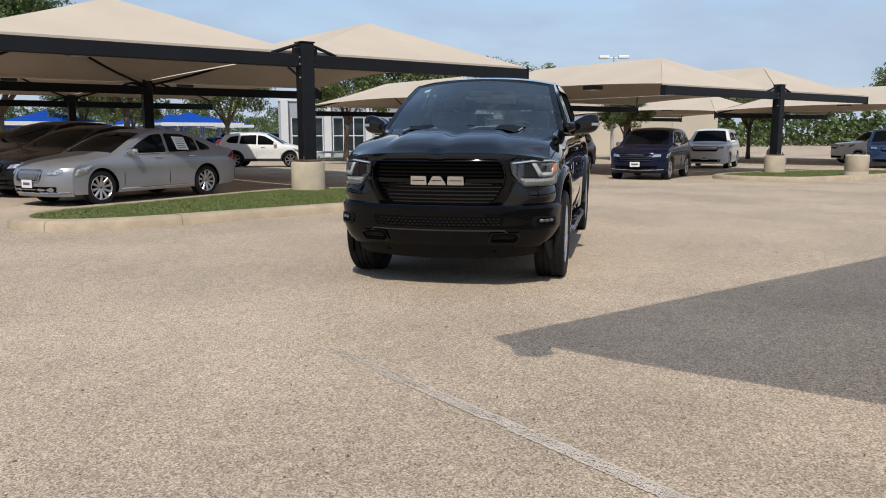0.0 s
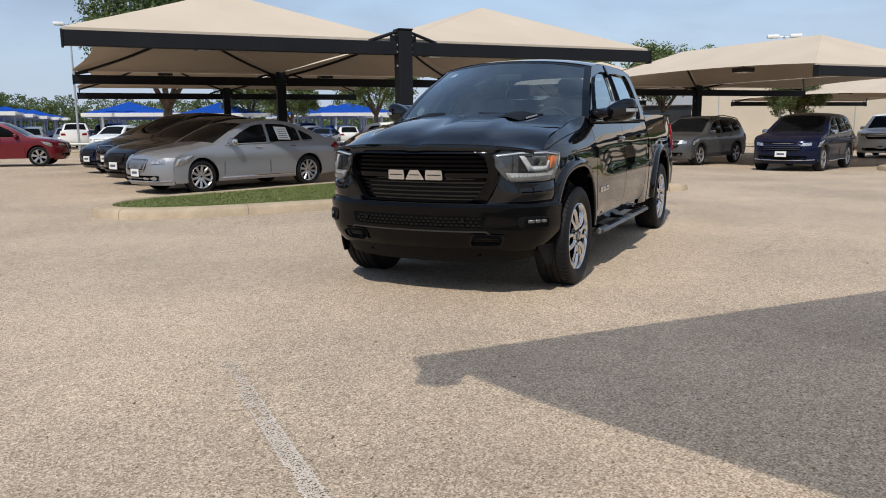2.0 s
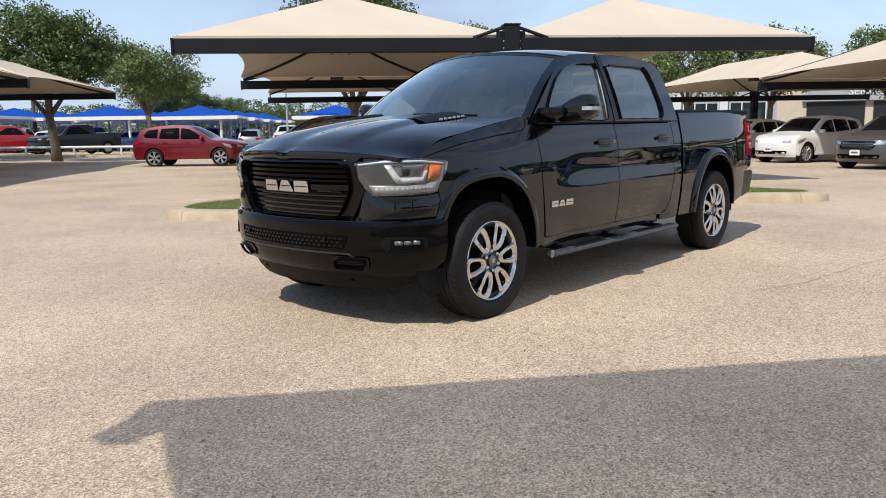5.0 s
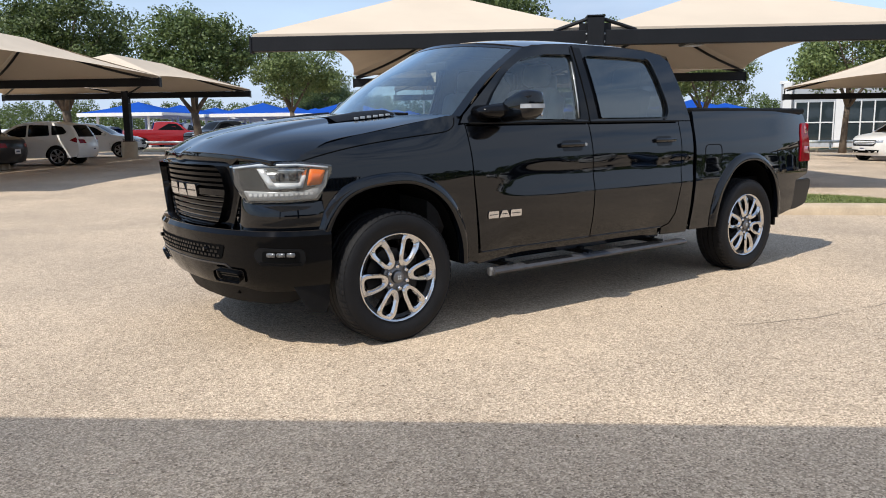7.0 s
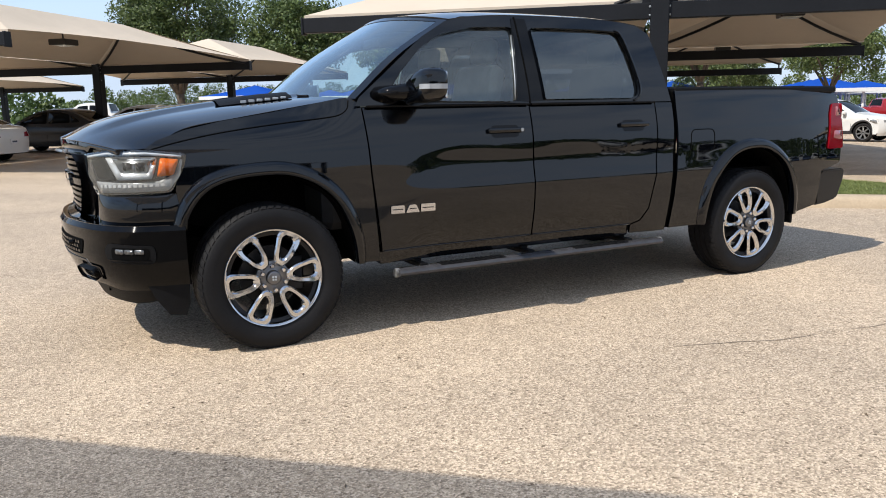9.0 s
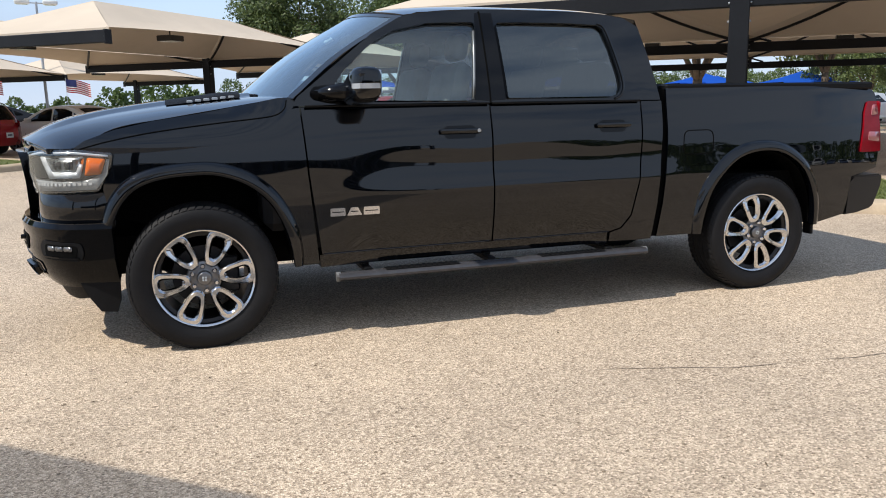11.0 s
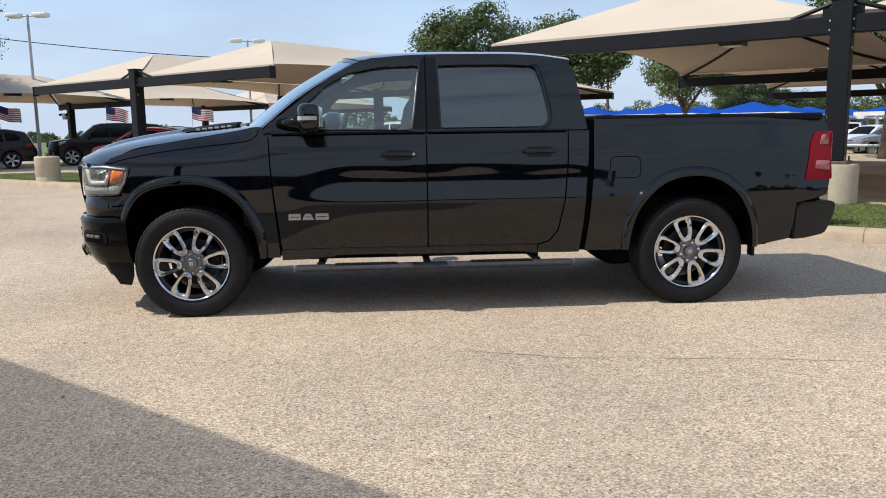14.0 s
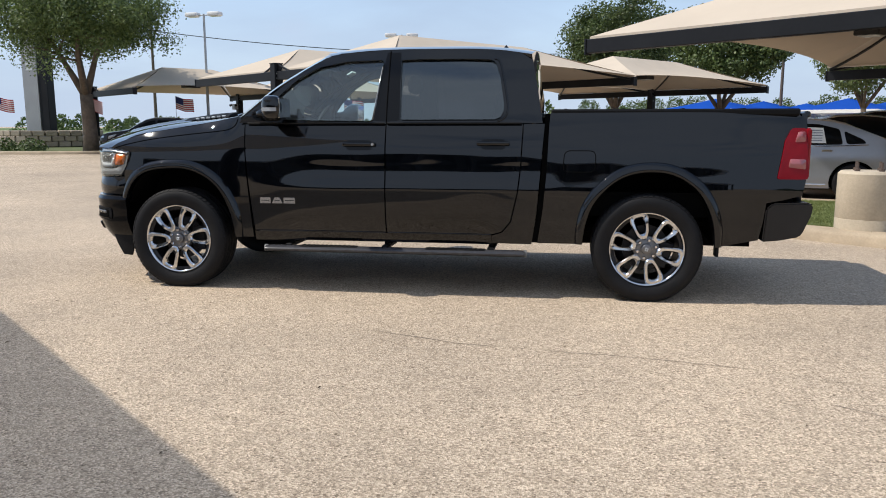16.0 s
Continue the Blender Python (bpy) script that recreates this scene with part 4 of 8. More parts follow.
def nose_g(off=0.0):
    """The grille's own face: set back, its foot further than its head."""
    def f(s, z):
        x, y = nose(s, off)
        k = sst(0.78, 0.56, abs(s))
        return (x + (0.035 - 0.10 * (z - 0.9)) * k + 0.03 * (z - 0.9) * (1 - k), y, z)
    return f


def nose_sheet(outline, f, da, db, thick=0.02):
    """A panel of the front, facing forwards."""
    return sheet(outline, f, da, db, thick, flip=True)


def build_wheel(name="wheel"):
    """Tall all-season tyre on a bright six-loop alloy wheel; outer face towards -y."""
    R, RW = 0.402, 0.137
    bm = bmesh.new()
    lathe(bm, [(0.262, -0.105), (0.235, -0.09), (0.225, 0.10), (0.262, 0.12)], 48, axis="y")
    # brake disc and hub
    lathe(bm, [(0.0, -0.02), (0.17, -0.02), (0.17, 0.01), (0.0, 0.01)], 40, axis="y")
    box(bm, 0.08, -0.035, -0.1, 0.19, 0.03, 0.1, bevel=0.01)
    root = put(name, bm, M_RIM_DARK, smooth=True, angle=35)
    # tyre
    bm = bmesh.new()
    prof = [(0.262, -0.108), (0.277, -0.116), (0.302, -0.130), (0.335, -0.1375), (0.365, -0.134), (0.385, -0.122), (0.396, -0.108), (0.3995, -0.09)]
    for a, b in ((-0.09, -0.052), (-0.043, -0.004), (0.004, 0.043), (0.052, 0.09)):
        prof += [(0.4005, a), (0.402, (a + b) / 2), (0.4005, b), (0.391, b + 0.002), (0.391, b + 0.007)] if b < 0.09 else [(0.4005, a), (0.402, (a + b) / 2), (0.3995, b)]
    prof += [(r, -y) for r, y in reversed([(0.262, -0.108), (0.272, -0.118), (0.300, -0.130), (0.335, -0.1375), (0.365, -0.134), (0.385, -0.122), (0.396, -0.108)])]
    lathe(bm, prof, 88, axis="y")
    tyre = put("tyre", bm, M_TYRE, root, smooth=True, angle=40)
    # shoulder blocks and slanted sipes standing proud of the carcass
    for side in (-1, 1):
        bm = bmesh.new()
        for k in range(60):
            a0 = (k + 0.10) * math.tau / 60
            a1 = (k + 0.80) * math.tau / 60
            pts = [(0.4038, 0.058), (0.4030, 0.096), (0.3995, 0.112), (0.3865, 0.1255)]
            ring = []
            for j, a in enumerate((a0, (a0 + a1) / 2, a1)):
                ring.append([bm.verts.new(((r) * math.cos(a + 0.02 * i), side * y, r * math.sin(a + 0.02 * i))) for i, (r, y) in enumerate(pts)])
                low = [bm.verts.new(((r - 0.009) * math.cos(a + 0.02 * i), side * (y - 0.006), (r - 0.009) * math.sin(a + 0.02 * i))) for i, (r, y) in enumerate(pts)]
                ring[-1] = (ring[-1], low)
            for (u0, l0), (u1, l1) in zip(ring, ring[1:]):
                for i in range(3):
                    bm.faces.new((u0[i], u0[i + 1], u1[i + 1], u1[i]))
                bm.faces.new((u0[3], l0[3], l1[3], u1[3]))
                bm.faces.new((u0[0], u1[0], l1[0], l0[0]))
            for (u, l_) in (ring[0], ring[-1]):
                bm.faces.new((*u, *reversed(l_)))
        bmesh.ops.recalc_face_normals(bm, faces=bm.faces[:])
        tagged(part("tread", bm, M_TYRE, tyre, "worn black tread blocks"), kind="stuff")
    # rim lip
    bm = bmesh.new()
    lathe(bm, [(0.240, -0.060), (0.255, -0.106), (0.262, -0.119), (0.270, -0.123), (0.275, -0.118), (0.269, -0.108)], 72, axis="y")
    part("rim", bm, M_RIM, root, "bright polished alloy rim", smooth=True, angle=50)
    # six looped spokes
    for k in range(6):
        bm = bmesh.new()
        ang = k * math.tau / 6 + 0.10
        out_o, out_i = [], []
        n = 28
        for i in range(n):
            t = i * math.tau / n
            c, s = math.cos(t), math.sin(t)
            # stadium, wider towards the rim
            rr = 0.178 + 0.092 * (abs(c) ** 0.72) * (1 if c > 0 else -1)
            wide = 0.040 + 0.040 * (rr - 0.09) / 0.17
            out_o.append((rr if c > -0.2 else rr - 0.015, wide * (abs(s) ** 0.62) * (1 if s > 0 else -1)))
            rr2 = 0.176 + 0.060 * (abs(c) ** 0.72) * (1 if c > 0 else -1)
            w2 = 0.015 + 0.022 * (rr2 - 0.1) / 0.14
            out_i.append((rr2, w2 * (abs(s) ** 0.62) * (1 if s > 0 else -1)))

        def lift(r_):
            return -0.113 - 0.010 * math.sin(math.pi * min(1, max(0, (r_ - 0.06) / 0.19)))

        def V3(p, dy):
            return bm.verts.new((p[0] * math.cos(ang) - p[1] * math.sin(ang), lift(p[0]) + dy, p[0] * math.sin(ang) + p[1] * math.cos(ang)))
        mid = [((a[0] * 0.78 + b[0] * 0.22), (a[1] * 0.78 + b[1] * 0.22)) for a, b in zip(out_o, out_i)]
        mid2 = [((a[0] * 0.30 + b[0] * 0.70), (a[1] * 0.30 + b[1] * 0.70)) for a, b in zip(out_o, out_i)]
        Lp = [[V3(p, 0.035) for p in out_o], [V3(p, 0.003) for p in out_o], [V3(p, -0.006) for p in mid], [V3(p, -0.004) for p in mid2], [V3(p, 0.010) for p in out_i], [V3(p, 0.035) for p in out_i]]
        for a, b in zip(Lp, Lp[1:]):
            for i in range(n):
                bm.faces.new((a[i], a[(i + 1) % n], b[(i + 1) % n], b[i]))
        bmesh.ops.recalc_face_normals(bm, faces=bm.faces[:])
        part("spoke", bm, M_RIM, root, "polished looped alloy spoke", smooth=True, angle=22)
        bm = bmesh.new()
        a2 = ang + math.tau / 12
        px, pz = 0.068 * math.cos(a2), 0.068 * math.sin(a2)
        tube(bm, [(px, -0.08, pz), (px, -0.114, pz), (px, -0.120, pz)], [0.0145, 0.0145, 0.010], 6)
        part("lug_nut", bm, M_CHROME, root)
    bm = bmesh.new()
    lathe(bm, [(0.094, -0.05), (0.092, -0.086), (0.076, -0.092), (0.052, -0.090), (0.042, -0.094), (0.038, -0.114), (0.032, -0.119), (0.018, -0.121), (0.0, -0.122)], 36, axis="y")
    cap = part("hub", bm, M_HUB, root, "satin grey wheel hub with a round cap", smooth=True, angle=30)
    bm = bmesh.new()
    for q in range(4):
        box(bm, -0.013 + 0.014 * (q % 2), -0.1265, -0.013 + 0.014 * (q // 2), -0.002 + 0.014 * (q % 2), -0.122, -0.002 + 0.014 * (q // 2), bevel=0.002)
    part("emblem", bm, M_GALV, cap)
    return root


def truck():
    T = empty("pickup_truck", Matrix.Translation((0, -0.05, 0)), "glossy black crew-cab pickup truck with chrome wheels and side steps", "pickup truck")

    def P(name, bm, m=M_BLACK, label="", parent=None, angle=32):
        return part(name, bm, m, parent or T, label, smooth=True, angle=angle)

    WIN_F = round_poly([(0.70, 1.335), (0.845, 1.51), (0.995, 1.645), (1.15, 1.730), (1.37, 1.775), (1.672, 1.785), (1.607, 1.322)], 0.035)
    WIN_R = round_poly([(1.822, 1.333), (1.806, 1.782), (1.95, 1.787), (2.30, 1.786), (2.50, 1.778), (2.536, 1.755), (2.572, 1.64), (2.605, 1.46), (2.607, 1.40), (2.585, 1.352), (2.54, 1.334)], 0.014)
    OUT_F = [(0.53, 1.312), (0.56, 1.36), (0.80, 1.545), (1.02, 1.715), (1.20, 1.815), (1.32, 1.850), (1.712, 1.872), (1.712, 1.312)]
    OUT_R = [(1.712, 1.312), (1.712, 1.872), (2.20, 1.874), (2.55, 1.862), (2.72, 1.835), (2.81, 1.78), (2.842, 1.62), (2.88, 1.40), (2.895, 1.312)]

    for s in (-1, 1):
        fl = s < 0
        # fender
        shut = [(0.565, 1.325), (0.545, 1.36), (0.46, 1.358), (0.30, 1.328), (0.08, 1.288), (-0.20, 1.247), (-0.40, 1.205), (-0.54, 1.155), (-0.60, 1.115)]
        ol = [(0.635, 0.42), (0.592, 0.93), (0.57, 1.30)] + shut + [(-0.47, 1.085), (-0.435, 1.07), (-0.46, 0.96), (-0.47, 0.90), (-0.44, 0.72), (-0.43, 0.69)] + refine(arch_out("front", 0.02)[2:])
        P("front_fender", sheet(ol, side_f(s), 0.045, 0.025, flip=not fl))
        bm = bmesh.new()
        sh = refine([(0.505, 1.345), (0.49, 1.30), (0.445, 1.268), (0.36, 1.252), (0.10, 1.226), (-0.20, 1.190), (-0.42, 1.150), (-0.57, 1.112)], 4)
        tube(bm, [(x, s * (half_width(x, z) + 0.0015), z) for x, z in sh], [0.0035] * len(sh), 5)
        part("hood_seam", bm, M_LINER, T)
        # doors
        ol = [(0.578, 1.305), (0.602, 0.93), (0.652, 0.476), (1.704, 0.476), (1.704, 1.305)]
        fd = P("front_door", sheet(ol, side_f(s), 0.06, 0.0165, flip=not fl))
        ol = [(1.714, 0.476), (2.52, 0.476), (2.60, 0.50), (2.665, 0.58), (2.715, 0.80), (2.735, 1.0), (2.748, 1.305), (1.714, 1.305)]
        rd = P("rear_door", sheet(ol, side_f(s), 0.06, 0.0165, flip=not fl))
        ol = [(2.758, 1.305), (2.745, 1.0), (2.725, 0.80), (2.675, 0.575), (2.608, 0.493), (2.53, 0.468), (2.53, 0.41), (2.83, 0.41), (2.862, 0.65), (2.885, 0.95), (2.91, 1.305)]
        P("cab_corner", sheet(ol, side_f(s), 0.06, 0.02, flip=not fl))
        ol = [(0.645, 0.395), (2.525, 0.395), (2.525, 0.468), (0.64, 0.468)]
        P("rocker_panel", sheet(ol, side_f(s, -0.018), 0.2, 0.03, thick=0.06, flip=not fl))
        # upper cab frames, glass
        P("window_frame", ring_panel(OUT_F, WIN_F, upper_f(s), flip=not fl), label="black front door window frame")
        P("window_frame", ring_panel(OUT_R, WIN_R, upper_f(s), flip=not fl), label="black rear door window frame")
        for O_, W_ in ((OUT_F, WIN_F), (OUT_R, WIN_R)):
            P("pillar_lining", ring_panel(O_, W_, upper_f(s, -0.05), flip=fl, thick=0.0), M_DASH)
        part("side_window", sheet(WIN_F, upper_f(s, -0.005), 0.12, 0.12, hem=False, flip=not fl), M_GLASS_SIDE, fd, "lightly tinted side window", smooth=True).visible_shadow = False
        part("side_window", sheet(WIN_R, upper_f(s, -0.005), 0.12, 0.12, hem=False, flip=not fl), M_GLASS_TINT, rd, "dark privacy-tinted side window", smooth=True)
        # pale strip standing in for the pillar edge's reflection behind the front pane, dark belt seal
        bm = bmesh.new()
        tube(bm, [(x, s * (upper_width(z) + 0.003), z) for x, z in ((1.604, 1.335), (1.622, 1.45), (1.642, 1.60), (1.660, 1.74))], [0.0065] * 4, 6)
        part("edge_reflection", bm, M_SATIN_BRIGHT, fd, "slim pale strip standing in for a reflection on the pillar edge", smooth=True)
        bm = bmesh.new()
        edge = refine([(2.515, 1.798), (2.562, 1.770), (2.598, 1.64), (2.632, 1.46), (2.634, 1.40), (2.606, 1.345), (2.56, 1.322)], 3)
        tube(bm, [(x, s * (upper_width(z) + 0.001), z) for x, z in edge], [0.008] * len(edge), 6)
        part("frame_flange", bm, M_BLACK, rd, smooth=True)
        for (x0, x1, dr) in ((0.66, 1.70, fd), (1.718, 2.52, rd)):
            # rolled lower hem of the door
            bm = bmesh.new()
            pts = [(x0 + (x1 - x0) * i / 12, 0.474) for i in range(13)]
            tube(bm, [(x, s * (half_width(x, z) + 0.001), z) for x, z in pts], [0.006] * 13, 6)
            part("door_hem", bm, M_BLACK, dr, smooth=True)
        for (x0, x1, dr) in ((0.60, 1.70, fd), (1.72, 2.74, rd)):
            bm = bmesh.new()
            n = 8
            pts = [(x0 + (x1 - x0) * i / n, s * 0.948, 1.309) for i in range(n + 1)]
            tube(bm, pts, [0.007] * (n + 1), 6)
            part("belt_seal", bm, M_BLACK_MATT, dr)
        # pillar covers
        bm = sheet([(1.616, 1.330), (1.680, 1.80), (1.688, 1.85), (1.793, 1.85), (1.797, 1.80), (1.812, 1.330), (1.725, 1.325), (1.705, 1.325)], upper_f(s, 0.004), 0.05, 0.08, thick=0.006, flip=not fl)
        P("pillar_trim", bm, M_BLACK_GLOSS)
        bm = bmesh.new()
        tube(bm, [(1.713, s * (upper_width(z) + 0.005), z) for z in (1.31, 1.45, 1.6, 1.75, 1.86)], [0.005] * 5, 6)
        part("door_gap", bm, M_LINER, T)
        # handles
        for dr, x0, x1, z in ((fd, 1.375, 1.635, 1.152), (rd, 2.41, 2.655, 1.162)):
            bm = bmesh.new()
            y = half_width(1.5, z)
            box(bm, x0, s * (y + 0.018) - 0.010, z - 0.015, x1, s * (y + 0.018) + 0.010, z + 0.015, bevel=0.009, seg=3)
            for e in (x0 + 0.025, x1 - 0.025):
                box(bm, e - 0.02, s * (y + 0.004) - 0.016, z - 0.013, e + 0.02, s * (y + 0.004) + 0.016, z + 0.013, bevel=0.006)
            h = part("handle", bm, M_BLACK, dr, "gloss black pull handle", smooth=True, angle=40)
            if dr is fd:
                bm = bmesh.new()
                tube(bm, [(x1 - 0.02, s * (y + 0.020), z), (x1 - 0.02, s * (y + 0.031), z)], [0.012, 0.011], 14)
                part("lock_cylinder", bm, M_SATIN_BRIGHT, h, "bright key cylinder")
            bm = sheet(round_poly([(x0 + 0.03, z - 0.045), (x1 - 0.03, z - 0.045), (x1 - 0.03, z + 0.03), (x0 + 0.03, z + 0.03)], 0.03), side_f(s, 0.002), 0.1, 0.05, thick=0.0, flip=not fl)
            part("recess", bm, M_BLACK_GLOSS, h)
        # badge on the front door: plain bright blocks
        for i in range(3):
            x = 0.705 + i * 0.096
            w = 0.088 if i < 2 else 0.096
            tp = 0.024 if i == 1 else 0.002
            bm = sheet(round_poly([(x, 0.692), (x + w, 0.692), (x + w - tp, 0.738), (x + tp, 0.738)], 0.006), side_f(s, 0.009), 0.05, 0.05, thick=0.012, flip=not fl)
            bb = part("badge_block", bm, M_CHROME, fd, "bright metal badge plate")
            c = x + w / 2
            h = w / 2 - tp * 0.5 - 0.010
            bm = sheet([(c - h, 0.7125), (c + h, 0.7125), (c + h, 0.7175), (c - h, 0.7175)], side_f(s, 0.0105), 0.05, 0.05, thick=0.004, flip=not fl)
            part("inlay", bm, M_BLACK_GLOSS, bb)
        # bed side
        ol = [(2.952, 1.385), (2.944, 1.30), (2.932, 0.95), (2.906, 0.65), (2.872, 0.42)] + refine(arch_out("rear", 0.02)) + [(4.45, 0.475), (4.475, 0.60), (4.49, 0.745), (4.60, 0.765), (4.735, 0.80), (4.755, 0.90), (4.762, 1.25), (4.745, 1.33), (4.68, 1.385), (4.60, 1.40), (3.8, 1.398)]
        bs = P("bed_side", sheet(ol, side_f(s), 0.05, 0.025, flip=not fl))
        bm = bmesh.new()
        fd_ol = round_poly([(3.05, 0.955), (3.285, 0.955), (3.285, 1.11), (3.06, 1.11)], 0.045)
        tube(bm, [(x, s * (half_width(x, z) + 0.0005), z) for x, z in fd_ol + fd_ol[:1]], [0.0035] * (len(fd_ol) + 1), 5)
        part("fuel_door", bm, M_LINER, bs, "seam of the round-cornered fuel door")
        # cab to bed gap
        ol = [(2.912, 1.38), (2.893, 0.95), (2.868, 0.65), (2.825, 0.42), (2.885, 0.42), (2.915, 0.65), (2.94, 0.95), (2.96, 1.38)]
        P("gap_seal", sheet(ol, side_f(s, -0.03), 0.05, 0.2, flip=not fl), M_LINER)
        # flares and liners
        for which in ("front", "rear"):
            inn = refine(ARCH_IN[which], 3)
            if which == "front":
                inn = [p for p in inn if p[1] > 0.66 or p[0] > 0]
            c = Vector((0.03, 0.42)) if which == "front" else Vector((3.675, 0.42))
            bm = bmesh.new()
            rows = []
            n = len(inn)
            for i, (x, z) in enumerate(inn):
                v = (Vector((x, z)) - c)
                L = v.length
                fade = min(1.0, i / 5, (n - 1 - i) / 5) ** 0.5
                row = []
                for d, o in ((0.012, -0.05), (0.0, 0.012), (0.006, 0.030), (0.03, 0.034), (0.055, 0.026), (0.072, 0.006), (0.078, -0.006)):
                    q = c + v * ((L + d * (0.75 + 0.25 * fade)) / L)
                    row.append(bm.verts.new((q.x, s * (half_width(q.x, q.y) + o), q.y)))
                rows.append(row)
            for a, b in zip(rows, rows[1:]):
                for j in range(len(a) - 1):
                    q = (a[j], a[j + 1], b[j + 1], b[j])
                    bm.faces.new(q)
            bm.faces.new(rows[0])
            bm.faces.new(list(reversed(rows[-1])))
            bmesh.ops.recalc_face_normals(bm, faces=bm.faces[:])
            P("wheel_flare", bm, M_BLACK, label="body-coloured black arch flare", angle=50)
            bm = bmesh.new()
            outer = [bm.verts.new((x, s * (half_width(x, z) - 0.02), z)) for x, z in inn]
            inner = [bm.verts.new((c.x + (x - c.x) * 1.04, s * 0.50, z + 0.02)) for x, z in inn]
            for i in range(n - 1):
                bm.faces.new((outer[i], outer[i + 1], inner[i + 1], inner[i]))
            bm.faces.new(inner)
            P("wheel_liner", bm, M_LINER)
        # tail lamp
        bm = sheet(round_poly([(4.555, 0.915), (4.60, 1.19), (4.645, 1.275), (4.745, 1.275), (4.768, 0.915)], 0.02), side_f(s, 0.012), 0.05, 0.05, thick=0.03, flip=not fl)
        tl = P("tail_lamp", bm, M_RED_LENS, label="red tail lamp with a pale reversing lens")
        bm = sheet(round_poly([(4.625, 1.00), (4.635, 1.06), (4.745, 1.055), (4.745, 0.985)], 0.012), side_f(s, 0.0155), 0.05, 0.05, thick=0.004, flip=not fl)
        part("reversing_lens", bm, M_PINK_LENS, tl, smooth=True)
        bm = sheet(round_poly([(4.665, 1.175), (4.69, 1.25), (4.74, 1.25), (4.74, 1.18)], 0.012), side_f(s, 0.0155), 0.05, 0.05, thick=0.004, flip=not fl)
        part("marker_lens", bm, M_PINK_LENS, tl, smooth=True)
        bm = bmesh.new()
        box(bm, 4.74, s * 0.80, 0.915, 4.785, s * 0.925, 1.275, bevel=0.015)
        part("rear_lens", bm, M_RED_LENS, tl)
        # side step
        bm = bmesh.new()
        y = s * 0.985
        tube(bm, [(0.74, y, 0.336), (0.78, y, 0.336), (2.74, y, 0.336), (2.78, y, 0.336)], [0.034, 0.038, 0.038, 0.034], 14)
        bmesh.ops.scale(bm, vec=(1, 1.5, 0.68), space=Matrix.Translation((0, -y, -0.336)), verts=bm.verts[:])
        st = P("side_step", bm, M_STEP, label="black oval tube side step with grip pads")
        for x0 in (1.02, 2.02):
            bm = bmesh.new()
            box(bm, x0, y - 0.035, 0.355, x0 + 0.46, y + 0.035, 0.364, bevel=0.003)
            for i in range(12):
                box(bm, x0 + 0.02 + i * 0.036, y - 0.030, 0.363, x0 + 0.034 + i * 0.036, y + 0.030, 0.367)
            part("step_pad", bm, M_BLACK_MATT, st, "ribbed rubber step pad")
        for x0 in (0.738, 2.782):
            bm = bmesh.new()
            tube(bm, [(x0 - 0.012, y, 0.336), (x0 + 0.012, y, 0.336)], [0.028, 0.028], 14)
            part("end_cap", bm, M_STEP_CAP, st, "scuffed grey end cap")
        for x0 in (0.92, 1.70, 2.52):
            bm = bmesh.new()
            box(bm, x0 - 0.025, min(y, s * 0.6), 0.345, x0 + 0.025, max(y, s * 0.6), 0.375, bevel=0.005)
            box(bm, x0 - 0.02, min(s * 0.9, s * 0.86), 0.36, x0 + 0.02, max(s * 0.9, s * 0.86), 0.43)
            part("step_bracket", bm, M_BLACK_MATT, st)
        # mirror
        bm = bmesh.new()
        bmesh.ops.create_uvsphere(bm, u_segments=28, v_segments=16, radius=1)
        for v in bm.verts:
            x, y_, z = v.co
            k = lambda q, e: abs(q) ** e * (1 if q >= 0 else -1)
            v.co = (0.890 + 0.080 * k(x, 0.66) + 0.025 * y_, s * (1.112 + 0.143 * k(y_, 0.5)), 1.425 + 0.088 * k(z, 0.55) + 0.012 * y_ - (0.02 if z < 0 else 0) * (1 - y_))
        for v in bm.verts:
            inner = max(0.0, min(1.0, (1.16 - abs(v.co.y)) / 0.17))
            if v.co.z > 1.40:
                v.co.z -= 0.085 * inner ** 1.5 * (v.co.z - 1.40) / 0.12
        bmesh.ops.recalc_face_normals(bm, faces=bm.faces[:])
        mr = P("door_mirror", bm, M_BLACK, label="black door mirror with a bright turn-signal strip")
        bm = bmesh.new()
        tube(bm, [(0.72, s * 0.90, 1.372), (0.77, s * 0.965, 1.382), (0.86, s * 1.04, 1.398)], [0.066, 0.060, 0.066], 12)
        bmesh.ops.scale(bm, vec=(1.3, 1, 0.75), space=Matrix.Translation((-0.78, 0, -1.385)), verts=bm.verts[:])
        part("mirror_arm", bm, M_BLACK_GLOSS, mr, smooth=True)
        bm = bmesh.new()
        pts = [(0.822, 1.08), (0.818, 1.15), (0.824, 1.22), (0.853, 1.278), (0.919, 1.292), (0.961, 1.288)]
        up = [bm.verts.new((x - 0.004, s * (1.115 + (yy - 1.13) * 0.92), 1.425)) for x, yy in pts]
        lo = [bm.verts.new((x - 0.004, s * (1.115 + (yy - 1.13) * 0.92), 1.398)) for x, yy in pts]
        for i in range(len(pts) - 1):
            bm.faces.new((up[i], up[i + 1], lo[i + 1], lo[i]))
        bmesh.ops.recalc_face_normals(bm, faces=bm.faces[:])
        r_ = bmesh.ops.solidify(bm, geom=bm.faces[:], thickness=0.012)
        part("signal_strip", bm, M_LAMP_WHITE, mr, "clear turn-signal strip")
        bm = bmesh.new()
        box(bm, 0.958, s * 1.115 - 0.118, 1.350, 0.974, s * 1.115 + 0.118, 1.495, bevel=0.005)
        part("mirror_glass", bm, M_CHROME, mr)

    # ---- nose ----
    hood_a = [0.0, 0.18, 0.36, 0.58, 0.8, 1.0]
